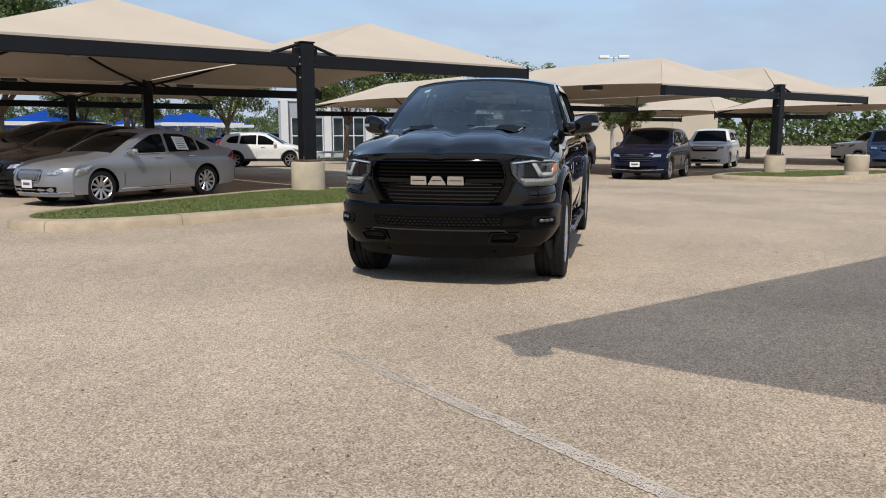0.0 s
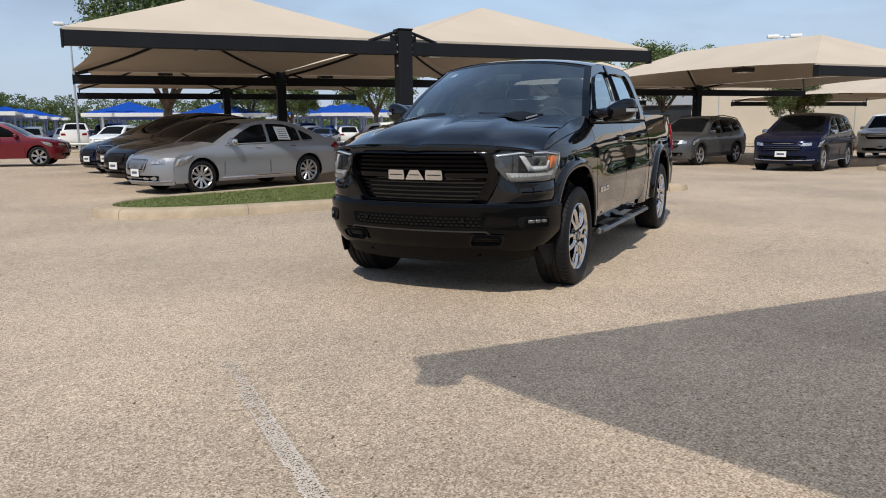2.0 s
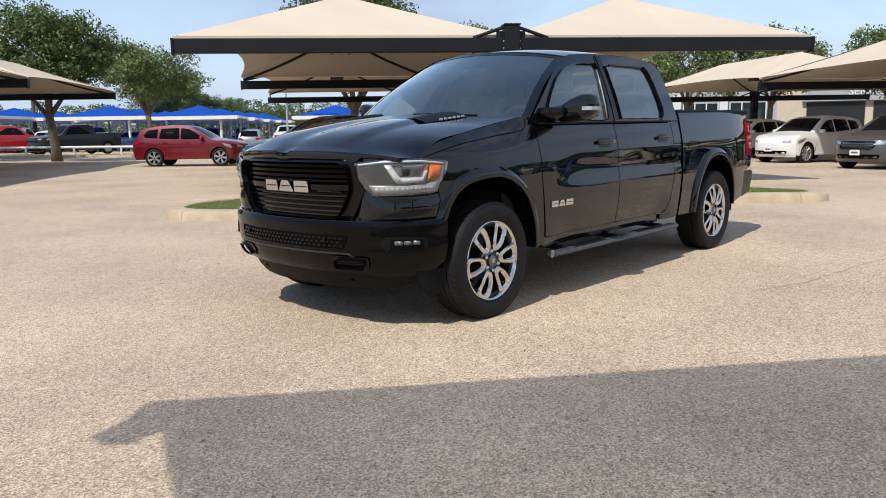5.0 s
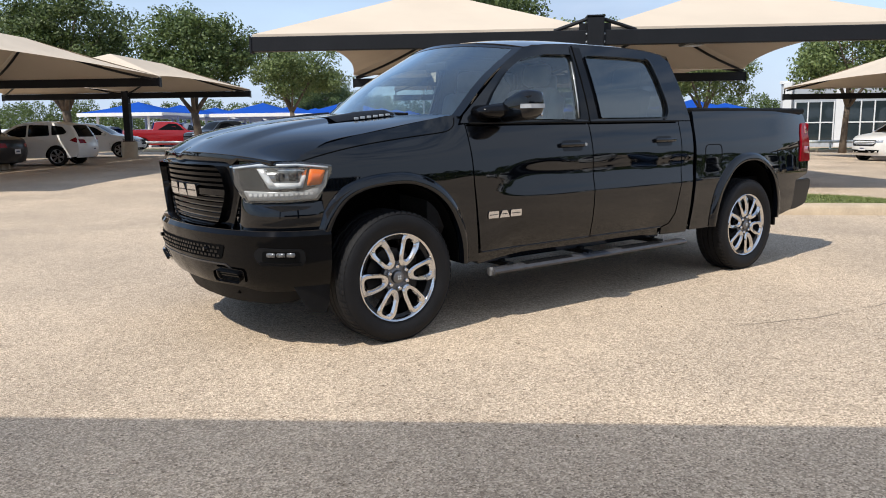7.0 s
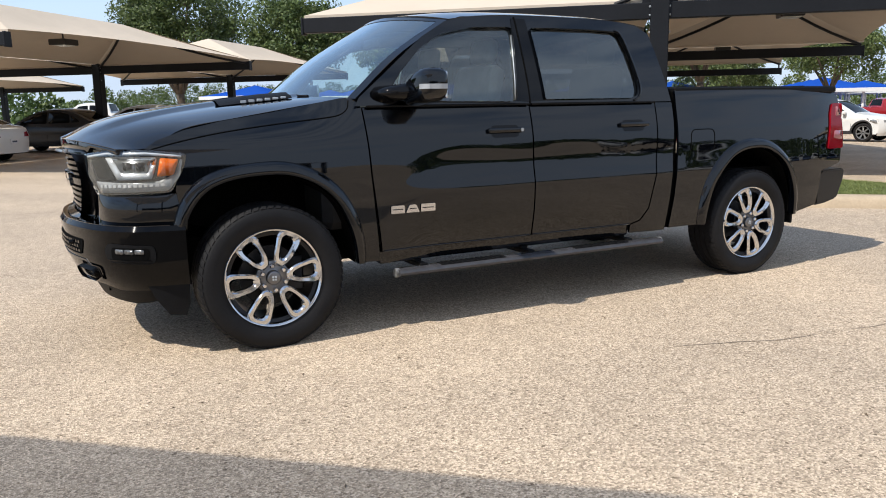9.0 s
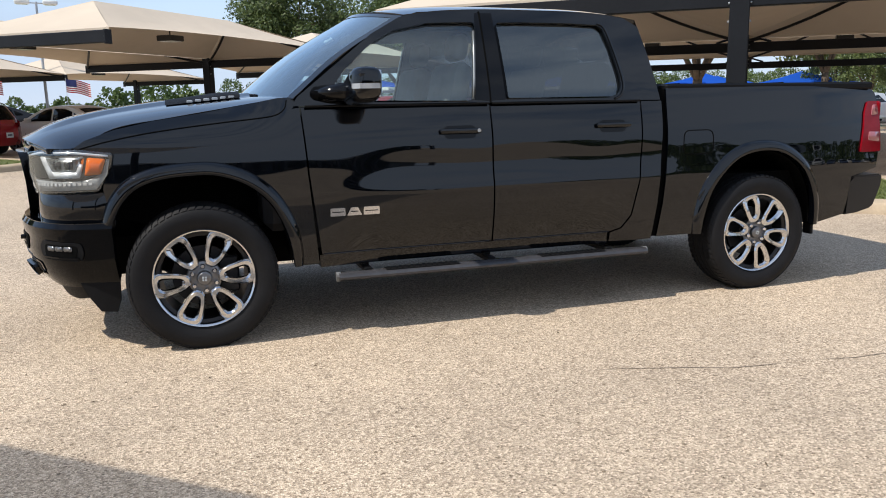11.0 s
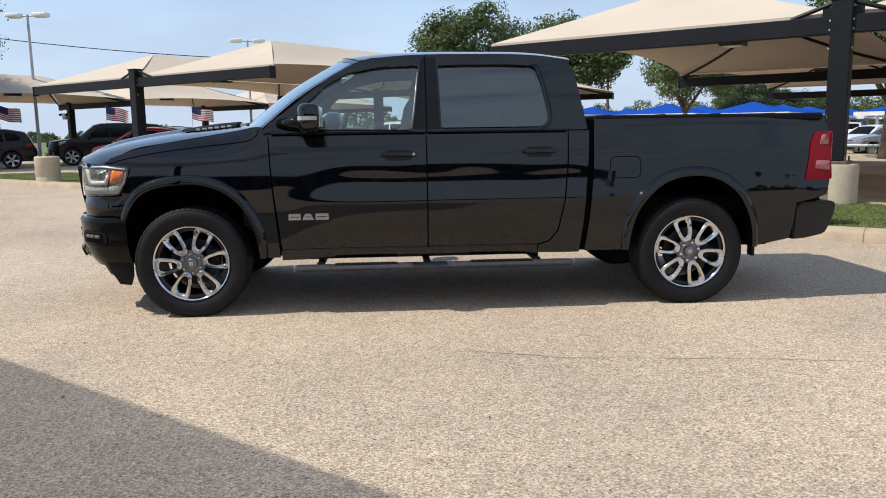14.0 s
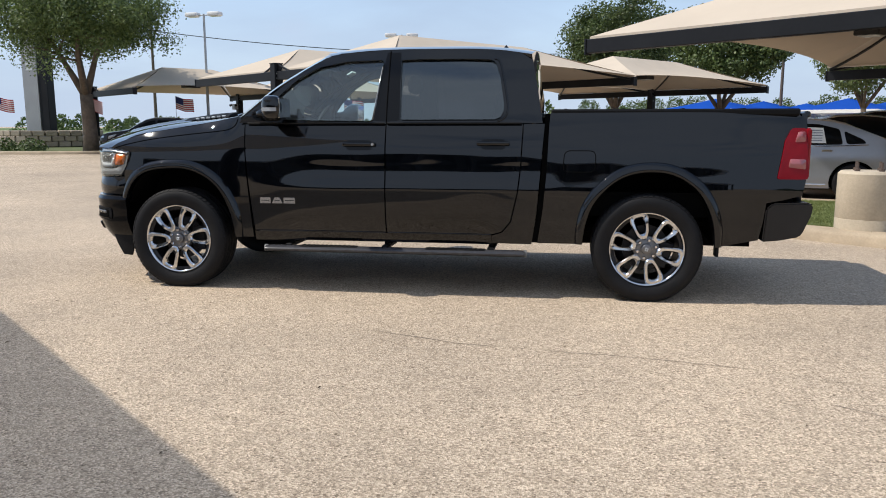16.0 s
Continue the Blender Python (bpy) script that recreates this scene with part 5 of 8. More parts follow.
    CX, CZ = [-0.955, -0.79, -0.55, -0.22, 0.08, 0.30], [1.165, 1.232, 1.285, 1.335, 1.362, 1.378]
    EX, EZ = [-0.73, -0.58, -0.40, -0.12, 0.20, 0.50], [1.118, 1.122, 1.212, 1.262, 1.313, 1.362]

    def hood_f(a, b):
        k = abs(b)
        ex, ez = cr(hood_a, EX, a), cr(hood_a, EZ, a)
        ey = half_width(ex, ez) + 0.0
        ey = min(ey, cr([-0.80, -0.60, -0.3], [0.835, 0.90, 0.99], ex))
        cx, cz = cr(hood_a, CX, a), cr(hood_a, CZ, a)
        x = cx + (ex - cx) * k ** 2.2
        z = cz + (ez - cz) * (0.06 * k + 0.94 * k ** 3.4) + 0.020 * sst(0.57, 0.47, k) * sst(0.03, 0.3, a)
        z -= 0.014 * sst(0.18, 0.0, k) * sst(0.0, 0.3, a) * sst(1.0, 0.7, a) + 0.014 * sst(0.10, 0.05, k) * sst(0.10, 0.0, a)
        return (x, b * ey, z)
    hood = P("hood", sheet([(0, -1), (1, -1), (1, 1), (0, 1)], hood_f, 0.04, 0.05, thick=0.03, flip=False), label="long black hood with a raised centre dome")

    def lip_f(b, t):
        x, y, z = hood_f(0.0, b)
        nx, ny = nose(b * 0.86)
        q = t
        return (x - 0.004 * math.sin(q * 3.1) + (nx + 0.02 - x) * q * 0.5, y, z - 0.004 - q * (0.052 if abs(b) < 0.72 else 0.018))
    P("hood_lip", sheet([(-1, 0), (1, 0), (1, 1), (-1, 1)], lip_f, 0.05, 0.25, thick=0.02, flip=False), M_BLACK)
    # hood scoops with bright lettering bars
    for s in (-1, 1):
        bm = bmesh.new()
        rows = []
        for i in range(7):
            t = i / 6
            x = -0.14 + 0.42 * t
            w = 0.10 + 0.03 * t
            h = 0.012 * sst(0, 0.75, t)
            row = []
            for q in (-1, -0.8, 0, 0.8, 1):
                yy = s * 0.44 + w * q
                a = (x + 0.97) / 1.29
                zz = hood_f(min(1, max(0, a)), yy / 0.93)[2]
                row.append(bm.verts.new((x, yy, zz + (h if abs(q) < 0.9 else -0.004))))
            rows.append(row)
        for a, b in zip(rows, rows[1:]):
            for j in range(4):
                bm.faces.new((a[j], b[j], b[j + 1], a[j + 1]))
        bm.faces.new(rows[-1])
        bmesh.ops.recalc_face_normals(bm, faces=bm.faces[:])
        sc = part("hood_scoop", bm, M_BLACK_MATT, hood, "black hood scoop insert", smooth=True, angle=40)
        for i in range(6):
            bm = bmesh.new()
            x = -0.02 + i * 0.047
            a = (x + 0.97) / 1.29
            zz = hood_f(a, s * 0.545 / 0.93)[2]
            box(bm, x, s * 0.556 - 0.004, zz - 0.004, x + 0.033, s * 0.556 + 0.004, zz + 0.012, bevel=0.003)
            part("letter_bar", bm, M_GALV, sc, "bright raised marking")

    # fascia between hood, lamps and bumper
    def fascia_f(a, z):
        k = math.sin(math.pi * max(0.0, min(1.0, (z - 0.712) / 0.178)))
        x, y = nose(a, -0.018 - 0.05 * sst(0.67, 0.57, abs(a)) + 0.026 * sst(0.66, 0.80, abs(a)) * sst(1.27, 1.16, abs(a)) * k ** 0.7)
        return (x + 0.03 * (z - 0.9), y, z)
    P("front_fascia", nose_sheet([(-1.255, 0.72), (1.255, 0.72), (1.255, 0.885), (0.80, 0.885), (0.76, 1.112), (-0.76, 1.112), (-0.80, 0.885), (-1.255, 0.885)], fascia_f, 0.05, 0.025, thick=0.05), M_BLACK)
    # grille
    gr_out = round_poly([(-0.635, 1.115), (0.635, 1.115), (0.675, 0.95), (0.52, 0.705), (-0.52, 0.705), (-0.675, 0.95)], 0.05)
    gr_in = round_poly([(-0.545, 1.085), (0.545, 1.085), (0.565, 0.93), (0.46, 0.745), (-0.46, 0.745), (-0.565, 0.93)], 0.055)
    grille = P("grille", ring_panel(gr_out, gr_in, lambda a, b: nose_g(0.004 - 0.022 * sst(0.56, 0.675, abs(a)) - 0.014 * sst(1.085, 1.115, b) - 0.014 * sst(0.745, 0.705, b))(a, b), rows=4, thick=0.04, flip=True), M_BLACK_GLOSS, label="black grille with slatted bars")
    P("grille_backing", nose_sheet(gr_in, nose_g(-0.034), 0.08, 0.08, thick=0.0), M_LINER, parent=grille)
    for z, half, th in ((1.066, 0.54, 0.008), (1.034, 0.545, 0.009), (1.002, 0.55, 0.009), (0.972, 0.555, 0.007), (0.888, 0.55, 0.007), (0.858, 0.54, 0.009), (0.826, 0.52, 0.009), (0.794, 0.50, 0.009), (0.764, 0.475, 0.007)):
        bm = nose_sheet([(-half, z - th), (half, z - th), (half, z + th), (-half, z + th)], nose_g(-0.004), 0.08, 0.1, thick=0.022)
        part("grille_bar", bm, M_GRILLE, grille, smooth=True, angle=40)
    for s in (-1, 1):
        bm = nose_sheet(round_poly([(s * 0.24, 0.912), (s * 0.56, 0.912), (s * 0.56, 0.948), (s * 0.24, 0.948)], 0.015), nose_g(0.002), 0.08, 0.1, thick=0.02)
        bmesh.ops.recalc_face_normals(bm, faces=bm.faces[:])
        part("grille_bar", bm, M_BLACK_GLOSS, grille)
    # emblem: three plain bright blocks, the middle one tapered
    for i, (y0, y1, tp) in enumerate(((-0.228, -0.088, 0.004), (-0.080, 0.080, 0.045), (0.088, 0.228, 0.004))):
        bm = nose_sheet(round_poly([(y0, 0.895), (y1, 0.895), (y1 - tp, 0.968), (y0 + tp, 0.968)], 0.010), nose_g(0.014), 0.05, 0.05, thick=0.025)
        eb = part("emblem_block", bm, M_CHROME, grille, "brushed bright emblem plate", smooth=True, angle=40)
        c = (y0 + y1) / 2
        h = (y1 - y0) / 2 - tp * 0.5 - 0.014
        bm = nose_sheet(round_poly([(c - h, 0.928), (c + h, 0.928), (c + h, 0.935), (c - h, 0.935)], 0.002), nose_g(0.017), 0.05, 0.05, thick=0.006)
        part("inlay", bm, M_BLACK_GLOSS, eb)

    # headlamps
    for s in (-1, 1):
        def sg(pts):
            q = [(s * a, b) for a, b in pts]
            return q if s > 0 else list(reversed(q))
        out = round_poly([(0.60, 1.088), (0.62, 0.99), (0.72, 0.880), (1.19, 0.892), (1.265, 1.02), (1.278, 1.09), (1.05, 1.112), (0.80, 1.110)], 0.02)
        hl = P("headlamp", nose_sheet(sg(out), nose_f(-0.012, lean=0.03), 0.05, 0.05, thick=0.03), M_LAMP_DARK, label="clear headlamp with bright strip and amber corner")
        low = round_poly([(0.69, 0.950), (0.73, 0.892), (1.175, 0.903), (1.24, 0.975), (1.256, 1.06), (1.243, 1.06), (1.215, 0.985), (1.12, 0.952), (0.95, 0.944)], 0.012)
        bm = nose_sheet(sg(low), nose_f(-0.0085, lean=0.03), 0.04, 0.04, thick=0.004)
        part("light_strip", bm, M_LAMP_WHITE, hl, "frosted white lower light strip", smooth=True)
        top = round_poly([(0.62, 1.080), (0.80, 1.100), (1.05, 1.100), (1.25, 1.080), (1.25, 1.070), (1.05, 1.087), (0.80, 1.087), (0.63, 1.070)], 0.004)
        part("light_strip", nose_sheet(sg(top), nose_f(-0.002, lean=0.03), 0.04, 0.04, thick=0.008), M_LAMP_CLEAR, hl, smooth=True)
        ring_o = round_poly([(0.79, 1.076), (1.115, 1.076), (1.085, 0.966), (0.87, 0.960)], 0.02)
        ring_i = round_poly([(0.825, 1.062), (1.08, 1.062), (1.055, 0.980), (0.89, 0.976)], 0.015)
        part("projector", nose_sheet(sg(ring_o), nose_f(-0.006, lean=0.03), 0.04, 0.04, thick=0.01), M_CHROME, hl, "bright projector surround", smooth=True)
        part("projector_lens", nose_sheet(sg(ring_i), nose_f(-0.003, lean=0.03), 0.04, 0.04, thick=0.004), M_LAMP_BOWL, hl, "grey projector bowl", smooth=True)
        hook = round_poly([(0.79, 1.074), (0.835, 1.074), (0.892, 0.996), (1.060, 0.994), (1.082, 1.035), (1.106, 1.035), (1.080, 0.964), (0.868, 0.960)], 0.008)
        part("daylight_strip", nose_sheet(sg(hook), nose_f(-0.001, lean=0.03), 0.03, 0.03, thick=0.006), M_LAMP_CLEAR, hl, "white hooked daylight strip", smooth=True)
        for c in (0.935, 1.015):
            eye = round_poly([(c - 0.030, 1.050), (c + 0.030, 1.050), (c + 0.026, 1.006), (c - 0.022, 1.006)], 0.012)
            part("projector_eye", nose_sheet(sg(eye), nose_f(0.0, lean=0.03), 0.03, 0.03, thick=0.006), M_LAMP_DARK, hl, "dark projector glass", smooth=True)
        # bright beads along the lower strip
        for k in range(13):
            c = 0.745 + 0.033 * k
            z = 0.926 + 0.0006 * k
            bead = [(c - 0.010, z - 0.007), (c + 0.010, z - 0.007), (c + 0.010, z + 0.007), (c - 0.010, z + 0.007)]
            part("light_bead", nose_sheet(sg(bead), nose_f(-0.005, lean=0.03), 0.04, 0.04, thick=0.004), M_LAMP_CLEAR, hl)
        amb = round_poly([(1.110, 0.975), (1.132, 1.070), (1.236, 1.060), (1.205, 0.982)], 0.012)
        part("corner_lens", nose_sheet(sg(amb), nose_f(-0.003, lean=0.03), 0.04, 0.04, thick=0.01), M_AMBER, hl, "amber corner lens", smooth=True)
        nb = round_poly([(0.655, 1.055), (0.775, 1.072), (0.85, 0.962), (0.715, 0.962)], 0.012)
        part("reflector", nose_sheet(sg(nb), nose_f(-0.008, lean=0.03), 0.04, 0.04, thick=0.004), M_LAMP_SMOKE, hl)
        part("lens", nose_sheet(sg(out), nose_f(0.004, lean=0.03), 0.04, 0.03, thick=0.014), M_LAMP_COVER, hl, "clear headlamp lens", smooth=True).visible_shadow = False
        # bright edge below the grille's corner
        ed = [(0.635, 0.93), (0.52, 0.725), (0.535, 0.722), (0.655, 0.925)]
        part("grille_edge", nose_sheet(sg(ed), nose_g(0.004), 0.05, 0.05, thick=0.01), M_BLACK_GLOSS, grille)

    # front bumper
    def bprof(z):
        return cr([0.24, 0.30, 0.36, 0.42, 0.50, 0.56, 0.62, 0.67, 0.705, 0.725], [-0.14, -0.10, -0.06, -0.018, 0.016, 0.028, 0.027, 0.034, 0.036, 0.018], z)
    bo = [(-1.25, 0.40), (-1.10, 0.375), (-0.75, 0.365), (-0.62, 0.385), (0.62, 0.385), (0.75, 0.365), (1.10, 0.375), (1.25, 0.40), (1.25, 0.725), (-1.25, 0.725)]
    fb = P("front_bumper", nose_sheet(bo, nose_f(0.0, bprof), 0.05, 0.025, thick=0.05), M_BLACK_BUMPER, label="black painted steel front bumper")
    P("bumper_ledge", sheet([(-1.24, 0), (1.24, 0), (1.24, 1), (-1.24, 1)], lambda a, t: (*nose(a, 0.018 - 0.075 * t), 0.728 - 0.004 * t), 0.06, 0.5, thick=0.02, flip=True), M_BLACK, parent=fb)
    mid = round_poly([(-0.53, 0.55), (0.53, 0.55), (0.56, 0.635), (-0.56, 0.635)], 0.02)
    P("intake", nose_sheet(mid, nose_f(0.004, bprof), 0.05, 0.03, thick=0.01), M_LINER, parent=fb, label="honeycomb lower intake")
    for r in range(3):
        for k in range(26):
            y = -0.51 + 1.02 * (k + 0.5 * (r % 2)) / 26
            if abs(y) > 0.515:
                continue
            bm = nose_sheet([(y - 0.014, 0.562 + r * 0.024), (y + 0.014, 0.562 + r * 0.024), (y + 0.010, 0.576 + r * 0.024), (y - 0.010, 0.576 + r * 0.024)], nose_f(0.009, bprof), 0.1, 0.1, thick=0.004)
            part("mesh_cell", bm, M_BLACK_GLOSS, fb)
    cs = [(-0.60, 0.495), (-0.56, 0.526), (0.56, 0.526), (0.60, 0.495), (0.585, 0.49), (0.55, 0.515), (-0.55, 0.515), (-0.585, 0.49)]
    P("trim_strip", nose_sheet(cs, nose_f(0.004, bprof), 0.05, 0.02, thick=0.014), M_TRIM_GREY, parent=fb, label="satin grey trim edge")
    for s in (-1, 1):
        def sg2(pts):
            q = [(s * a, b) for a, b in pts]
            return q if s > 0 else list(reversed(q))
        lw = round_poly([(0.44, 0.42), (0.66, 0.42), (0.68, 0.49), (0.46, 0.495)], 0.025)
        ti = P("tow_recess", nose_sheet(sg2(lw), nose_f(0.002, bprof), 0.05, 0.02, thick=0.01), M_BLACK_MATT, parent=fb)
        rim_o = round_poly([(0.425, 0.405), (0.675, 0.405), (0.695, 0.498), (0.445, 0.505)], 0.032)
        rim_i = round_poly([(0.447, 0.424), (0.655, 0.424), (0.672, 0.484), (0.465, 0.490)], 0.025)
        part("recess_rim", ring_panel(sg2(rim_o), sg2(rim_i), nose_f(0.013, bprof), n=40, rows=1, thick=0.02, flip=True), M_BLACK_GLOSS, ti, "raised dark rim", smooth=True, angle=40)
        for k in range(4):
            z = 0.434 + k * 0.015
            part("louvre", nose_sheet(sg2([(0.47, z), (0.64, z), (0.64, z + 0.006), (0.47, z + 0.006)]), nose_f(0.006, bprof), 0.1, 0.1, thick=0.01), M_BLACK_GLOSS, ti)
        fg = round_poly([(0.80, 0.535), (1.06, 0.53), (1.08, 0.565), (1.07, 0.625), (0.80, 0.635), (0.77, 0.60)], 0.03)
        fo = P("fog_lamp", nose_sheet(sg2(fg), nose_f(0.008, bprof), 0.04, 0.03, thick=0.02), M_BLACK_MATT, parent=fb, label="fog lamp set in a dark bezel")
        rec = round_poly([(0.825, 0.552), (1.035, 0.548), (1.045, 0.612), (0.825, 0.618)], 0.022)
        part("recess", nose_sheet(sg2(rec), nose_f(0.0105, bprof), 0.04, 0.03, thick=0.004), M_LINER, fo)
        for q in range(3):
            li = round_poly([(0.852 + q * 0.056, 0.584), (0.900 + q * 0.056, 0.582), (0.900 + q * 0.056, 0.607), (0.852 + q * 0.056, 0.609)], 0.009)
            part("lens", nose_sheet(sg2(li), nose_f(0.014, bprof), 0.04, 0.03, thick=0.012), M_FOG, fo, smooth=True)
        lip = round_poly([(0.81, 0.546), (1.05, 0.541), (1.052, 0.549), (0.81, 0.554)], 0.003)
        part("bezel_lip", nose_sheet(sg2(lip), nose_f(0.016, bprof), 0.04, 0.03, thick=0.01), M_BLACK_GLOSS, fo)
        sn = [(s * 0.40, 0.615)]
        bm = bmesh.new()
        x, y = nose(s * 0.40, 0.04)
        tube(bm, [(x + 0.03, y, 0.603), (x - 0.012, y, 0.603)], [0.015, 0.013], 12)
        part("park_sensor", bm, M_BLACK_GLOSS, fb)
        # flap behind the bumper's end
        P("air_dam", nose_sheet(sg2([(0.98, 0.42), (1.25, 0.43), (1.245, 0.30), (1.22, 0.235), (1.12, 0.24), (1.04, 0.33)]), nose_f(-0.030), 0.06, 0.04, thick=0.015), M_BLACK_MATT)
    P("valance", nose_sheet([(-1.22, 0.42), (-1.10, 0.31), (-0.8, 0.275), (-0.4, 0.262), (0.4, 0.262), (0.8, 0.275), (1.10, 0.31), (1.22, 0.42)], nose_f(-0.075, lambda z: -0.5 * max(0.0, 0.40 - z)), 0.06, 0.03, thick=0.02), M_BLACK_MATT, label="matt black lower valance")
    # ---- cab top, glass ----
    def ws_f(b, v):
        x = cr([0, 0.5, 1.0], [0.535, 0.845, 1.235], v)
        z = cr([0, 0.5, 1.0], [1.35, 1.60, 1.828], v)
        y = upper_width(z) - 0.012
        bow = 0.25 - 0.08 * v
        return (x - bow * (1 - b * b), b * y, z + 0.045 * (1 - b * b) * v + 0.02 * (1 - b * b))
    P("windscreen", sheet([(-0.955, 0.0), (0.955, 0.0), (0.945, 0.97), (-0.945, 0.97)], ws_f, 0.08, 0.08, thick=0.0, flip=True), M_GLASS_CLEAR, label="raked windscreen")
    P("inspection_sticker", sheet(round_poly([(0.70, 0.80), (0.79, 0.80), (0.79, 0.87), (0.70, 0.87)], 0.01), lambda b, v: (ws_f(b, v)[0] + 0.006, ws_f(b, v)[1], ws_f(b, v)[2] - 0.004), 0.05, 0.05, thick=0.0, flip=True), M_PLATE_PAPER, label="small white paper sticker inside the glass")
    for s in (-1, 1):
        ol = [(s * 0.945, -0.02), (s * 1.006, -0.02), (s * 1.006, 1.0), (s * 0.935, 1.0)]
        P("windscreen_pillar", sheet(ol if s > 0 else list(reversed(ol)), lambda b, v: (ws_f(b, v)[0], ws_f(b, v)[1], ws_f(b, v)[2] + 0.004), 0.03, 0.08, thick=0.03, flip=True), M_BLACK)
    P("windscreen_band", sheet([(-0.94, 0.955), (0.94, 0.955), (0.94, 1.01), (-0.94, 1.01)], lambda b, v: (ws_f(b, v)[0], ws_f(b, v)[1], ws_f(b, v)[2] + 0.003), 0.08, 0.03, thick=0.01, flip=True), M_BLACK)

    def roof_f(a, b):
        xf, _, zf = ws_f(b, 1.0)
        xe = 2.80 + 0.03 * (1 - b * b)
        x = xf + (xe - xf) * a
        zs = cr([0, 0.12, 0.3, 0.6, 0.85, 1.0], [1.832, 1.858, 1.874, 1.875, 1.86, 1.825], a)
        w = upper_width(zs) + 0.002
        zc = zs + 0.062 * (1 - abs(b) ** 2.6)
        return (x, b * w, zc)
    P("roof", sheet([(0, -1), (1, -1), (1, 1), (0, 1)], roof_f, 0.06, 0.08, thick=0.03, flip=False), M_BLACK, angle=50)
    bm = bmesh.new()
    lathe(bm, [(0.03, 0), (0.022, 0.025), (0.0, 0.05)], 10)
    ant = part("antenna_fin", bm, M_BLACK_GLOSS, T)
    ant.location = (2.55, 0, roof_f(0.86, 0)[2])

    def back_f(b, v):
        z = 1.825 - 0.50 * v
        x = 2.80 + 0.09 * v
        return (x + 0.03 * (1 - b * b), b * upper_width(z), z + 0.06 * (1 - abs(b) ** 2.6) * (1 - v))
    P("cab_back", ring_panel([(-1, 0), (1, 0), (1, 1), (-1, 1)], round_poly([(-0.78, 0.12), (0.78, 0.12), (0.82, 0.85), (-0.82, 0.85)], 0.1), back_f, flip=False), M_BLACK)
    P("rear_window", sheet(round_poly([(-0.79, 0.11), (0.79, 0.11), (0.83, 0.86), (-0.83, 0.86)], 0.1), lambda b, v: (back_f(b, v)[0] - 0.012, back_f(b, v)[1], back_f(b, v)[2]), 0.1, 0.1, thick=0.0), pane_material("rear_window_glass", (0.45, 0.48, 0.48)), label="rear cab window")
    # cowl, wipers
    P("cowl", sheet([(-0.97, 0), (0.97, 0), (0.97, 1), (-0.97, 1)], lambda b, t: tuple(Vector(hood_f(1.0, b)).lerp(Vector(ws_f(b, 0.02)), t) - Vector((0, 0, 0.012 * math.sin(t * math.pi) + 0.012))), 0.1, 0.25, thick=0.0, flip=True), M_BLACK_MATT)
    for b0, b1 in ((-0.62, 0.0), (0.02, 0.66)):
        bm = bmesh.new()
        tube(bm, [Vector(ws_f(b0 + (b1 - b0) * i / 8, 0.012 + 0.02 * i / 8)) + Vector((-0.012, 0, 0.008)) for i in range(9)], [0.008] * 9, 6)
        part("wiper", bm, M_BLACK_MATT, T)
    # ---- bed ----
    bm = bmesh.new()
    box(bm, 2.955, -0.915, 1.36, 4.70, 0.915, 1.412, bevel=0.012)
    cover = P("bed_cover", bm, M_BLACK_MATT, label="matt black bed cover")
    for i in range(4):
        bm = bmesh.new()
        box(bm, 3.05 + i * 0.42, -0.90, 1.411, 3.07 + i * 0.42, 0.90, 1.416)
        part("rib", bm, M_BLACK_MATT, cover)
    bm = bmesh.new()
    box(bm, 4.735, -0.80, 0.72, 4.785, 0.80, 1.385, bevel=0.02, seg=2)
    box(bm, 4.76, -0.78, 1.35, 4.81, 0.78, 1.395, bevel=0.012)
    tg = P("tailgate", bm, M_BLACK)
    bm = bmesh.new()
    box(bm, 4.783, -0.14, 1.16, 4.80, 0.14, 1.22, bevel=0.008)
    part("handle", bm, M_BLACK_GLOSS, tg)
    bm = bmesh.new()
    vs = [(4.485, 0.46), (4.50, 0.70), (4.545, 0.742), (4.80, 0.748), (4.818, 0.73), (4.812, 0.66), (4.755, 0.52), (4.735, 0.50), (4.60, 0.47)]
    for yy in ((-0.955, 0.955),):
        a = [bm.verts.new((x, yy[0], z)) for x, z in vs]
        b = [bm.verts.new((x, yy[1], z)) for x, z in vs]
        n = len(vs)
        for i in range(n):
            bm.faces.new((a[i], a[(i + 1) % n], b[(i + 1) % n], b[i]))
        bm.faces.new(list(reversed(a)))
        bm.faces.new(b)
    bmesh.ops.recalc_face_normals(bm, faces=bm.faces[:])
    bmesh.ops.bevel(bm, geom=[e for e in bm.edges], offset=0.011, segments=2, affect="EDGES")
    rb = P("rear_bumper", bm, M_BUMPER, label="black rear step bumper")
    bm = bmesh.new()
    box(bm, 4.60, -0.42, 0.40, 4.78, -0.30, 0.455, bevel=0.01)
    part("hitch", bm, M_LINER, rb)
    bm = bmesh.new()
    box(bm, -0.50, -0.52, 0.36, 4.50, 0.52, 0.58)
    box(bm, 0.60, -0.90, 0.42, 2.85, 0.90, 0.50)
    box(bm, 2.95, -0.86, 0.62, 4.70, 0.86, 0.80)
    box(bm, -0.80, -0.48, 0.32, -0.5, 0.48, 0.75)
    tube(bm, [(0, -0.8, 0.38), (0, 0.8, 0.38)], [0.05, 0.05], 10)
    tube(bm, [(3.672, -0.8, 0.40), (3.672, 0.8, 0.40)], [0.06, 0.06], 10)
    tube(bm, [(3.2, -0.62, 0.50), (4.3, -0.62, 0.58)], [0.04, 0.04], 8)
    P("underbody", bm, M_LINER)
    for s in (-1, 1):
        bm = bmesh.new()
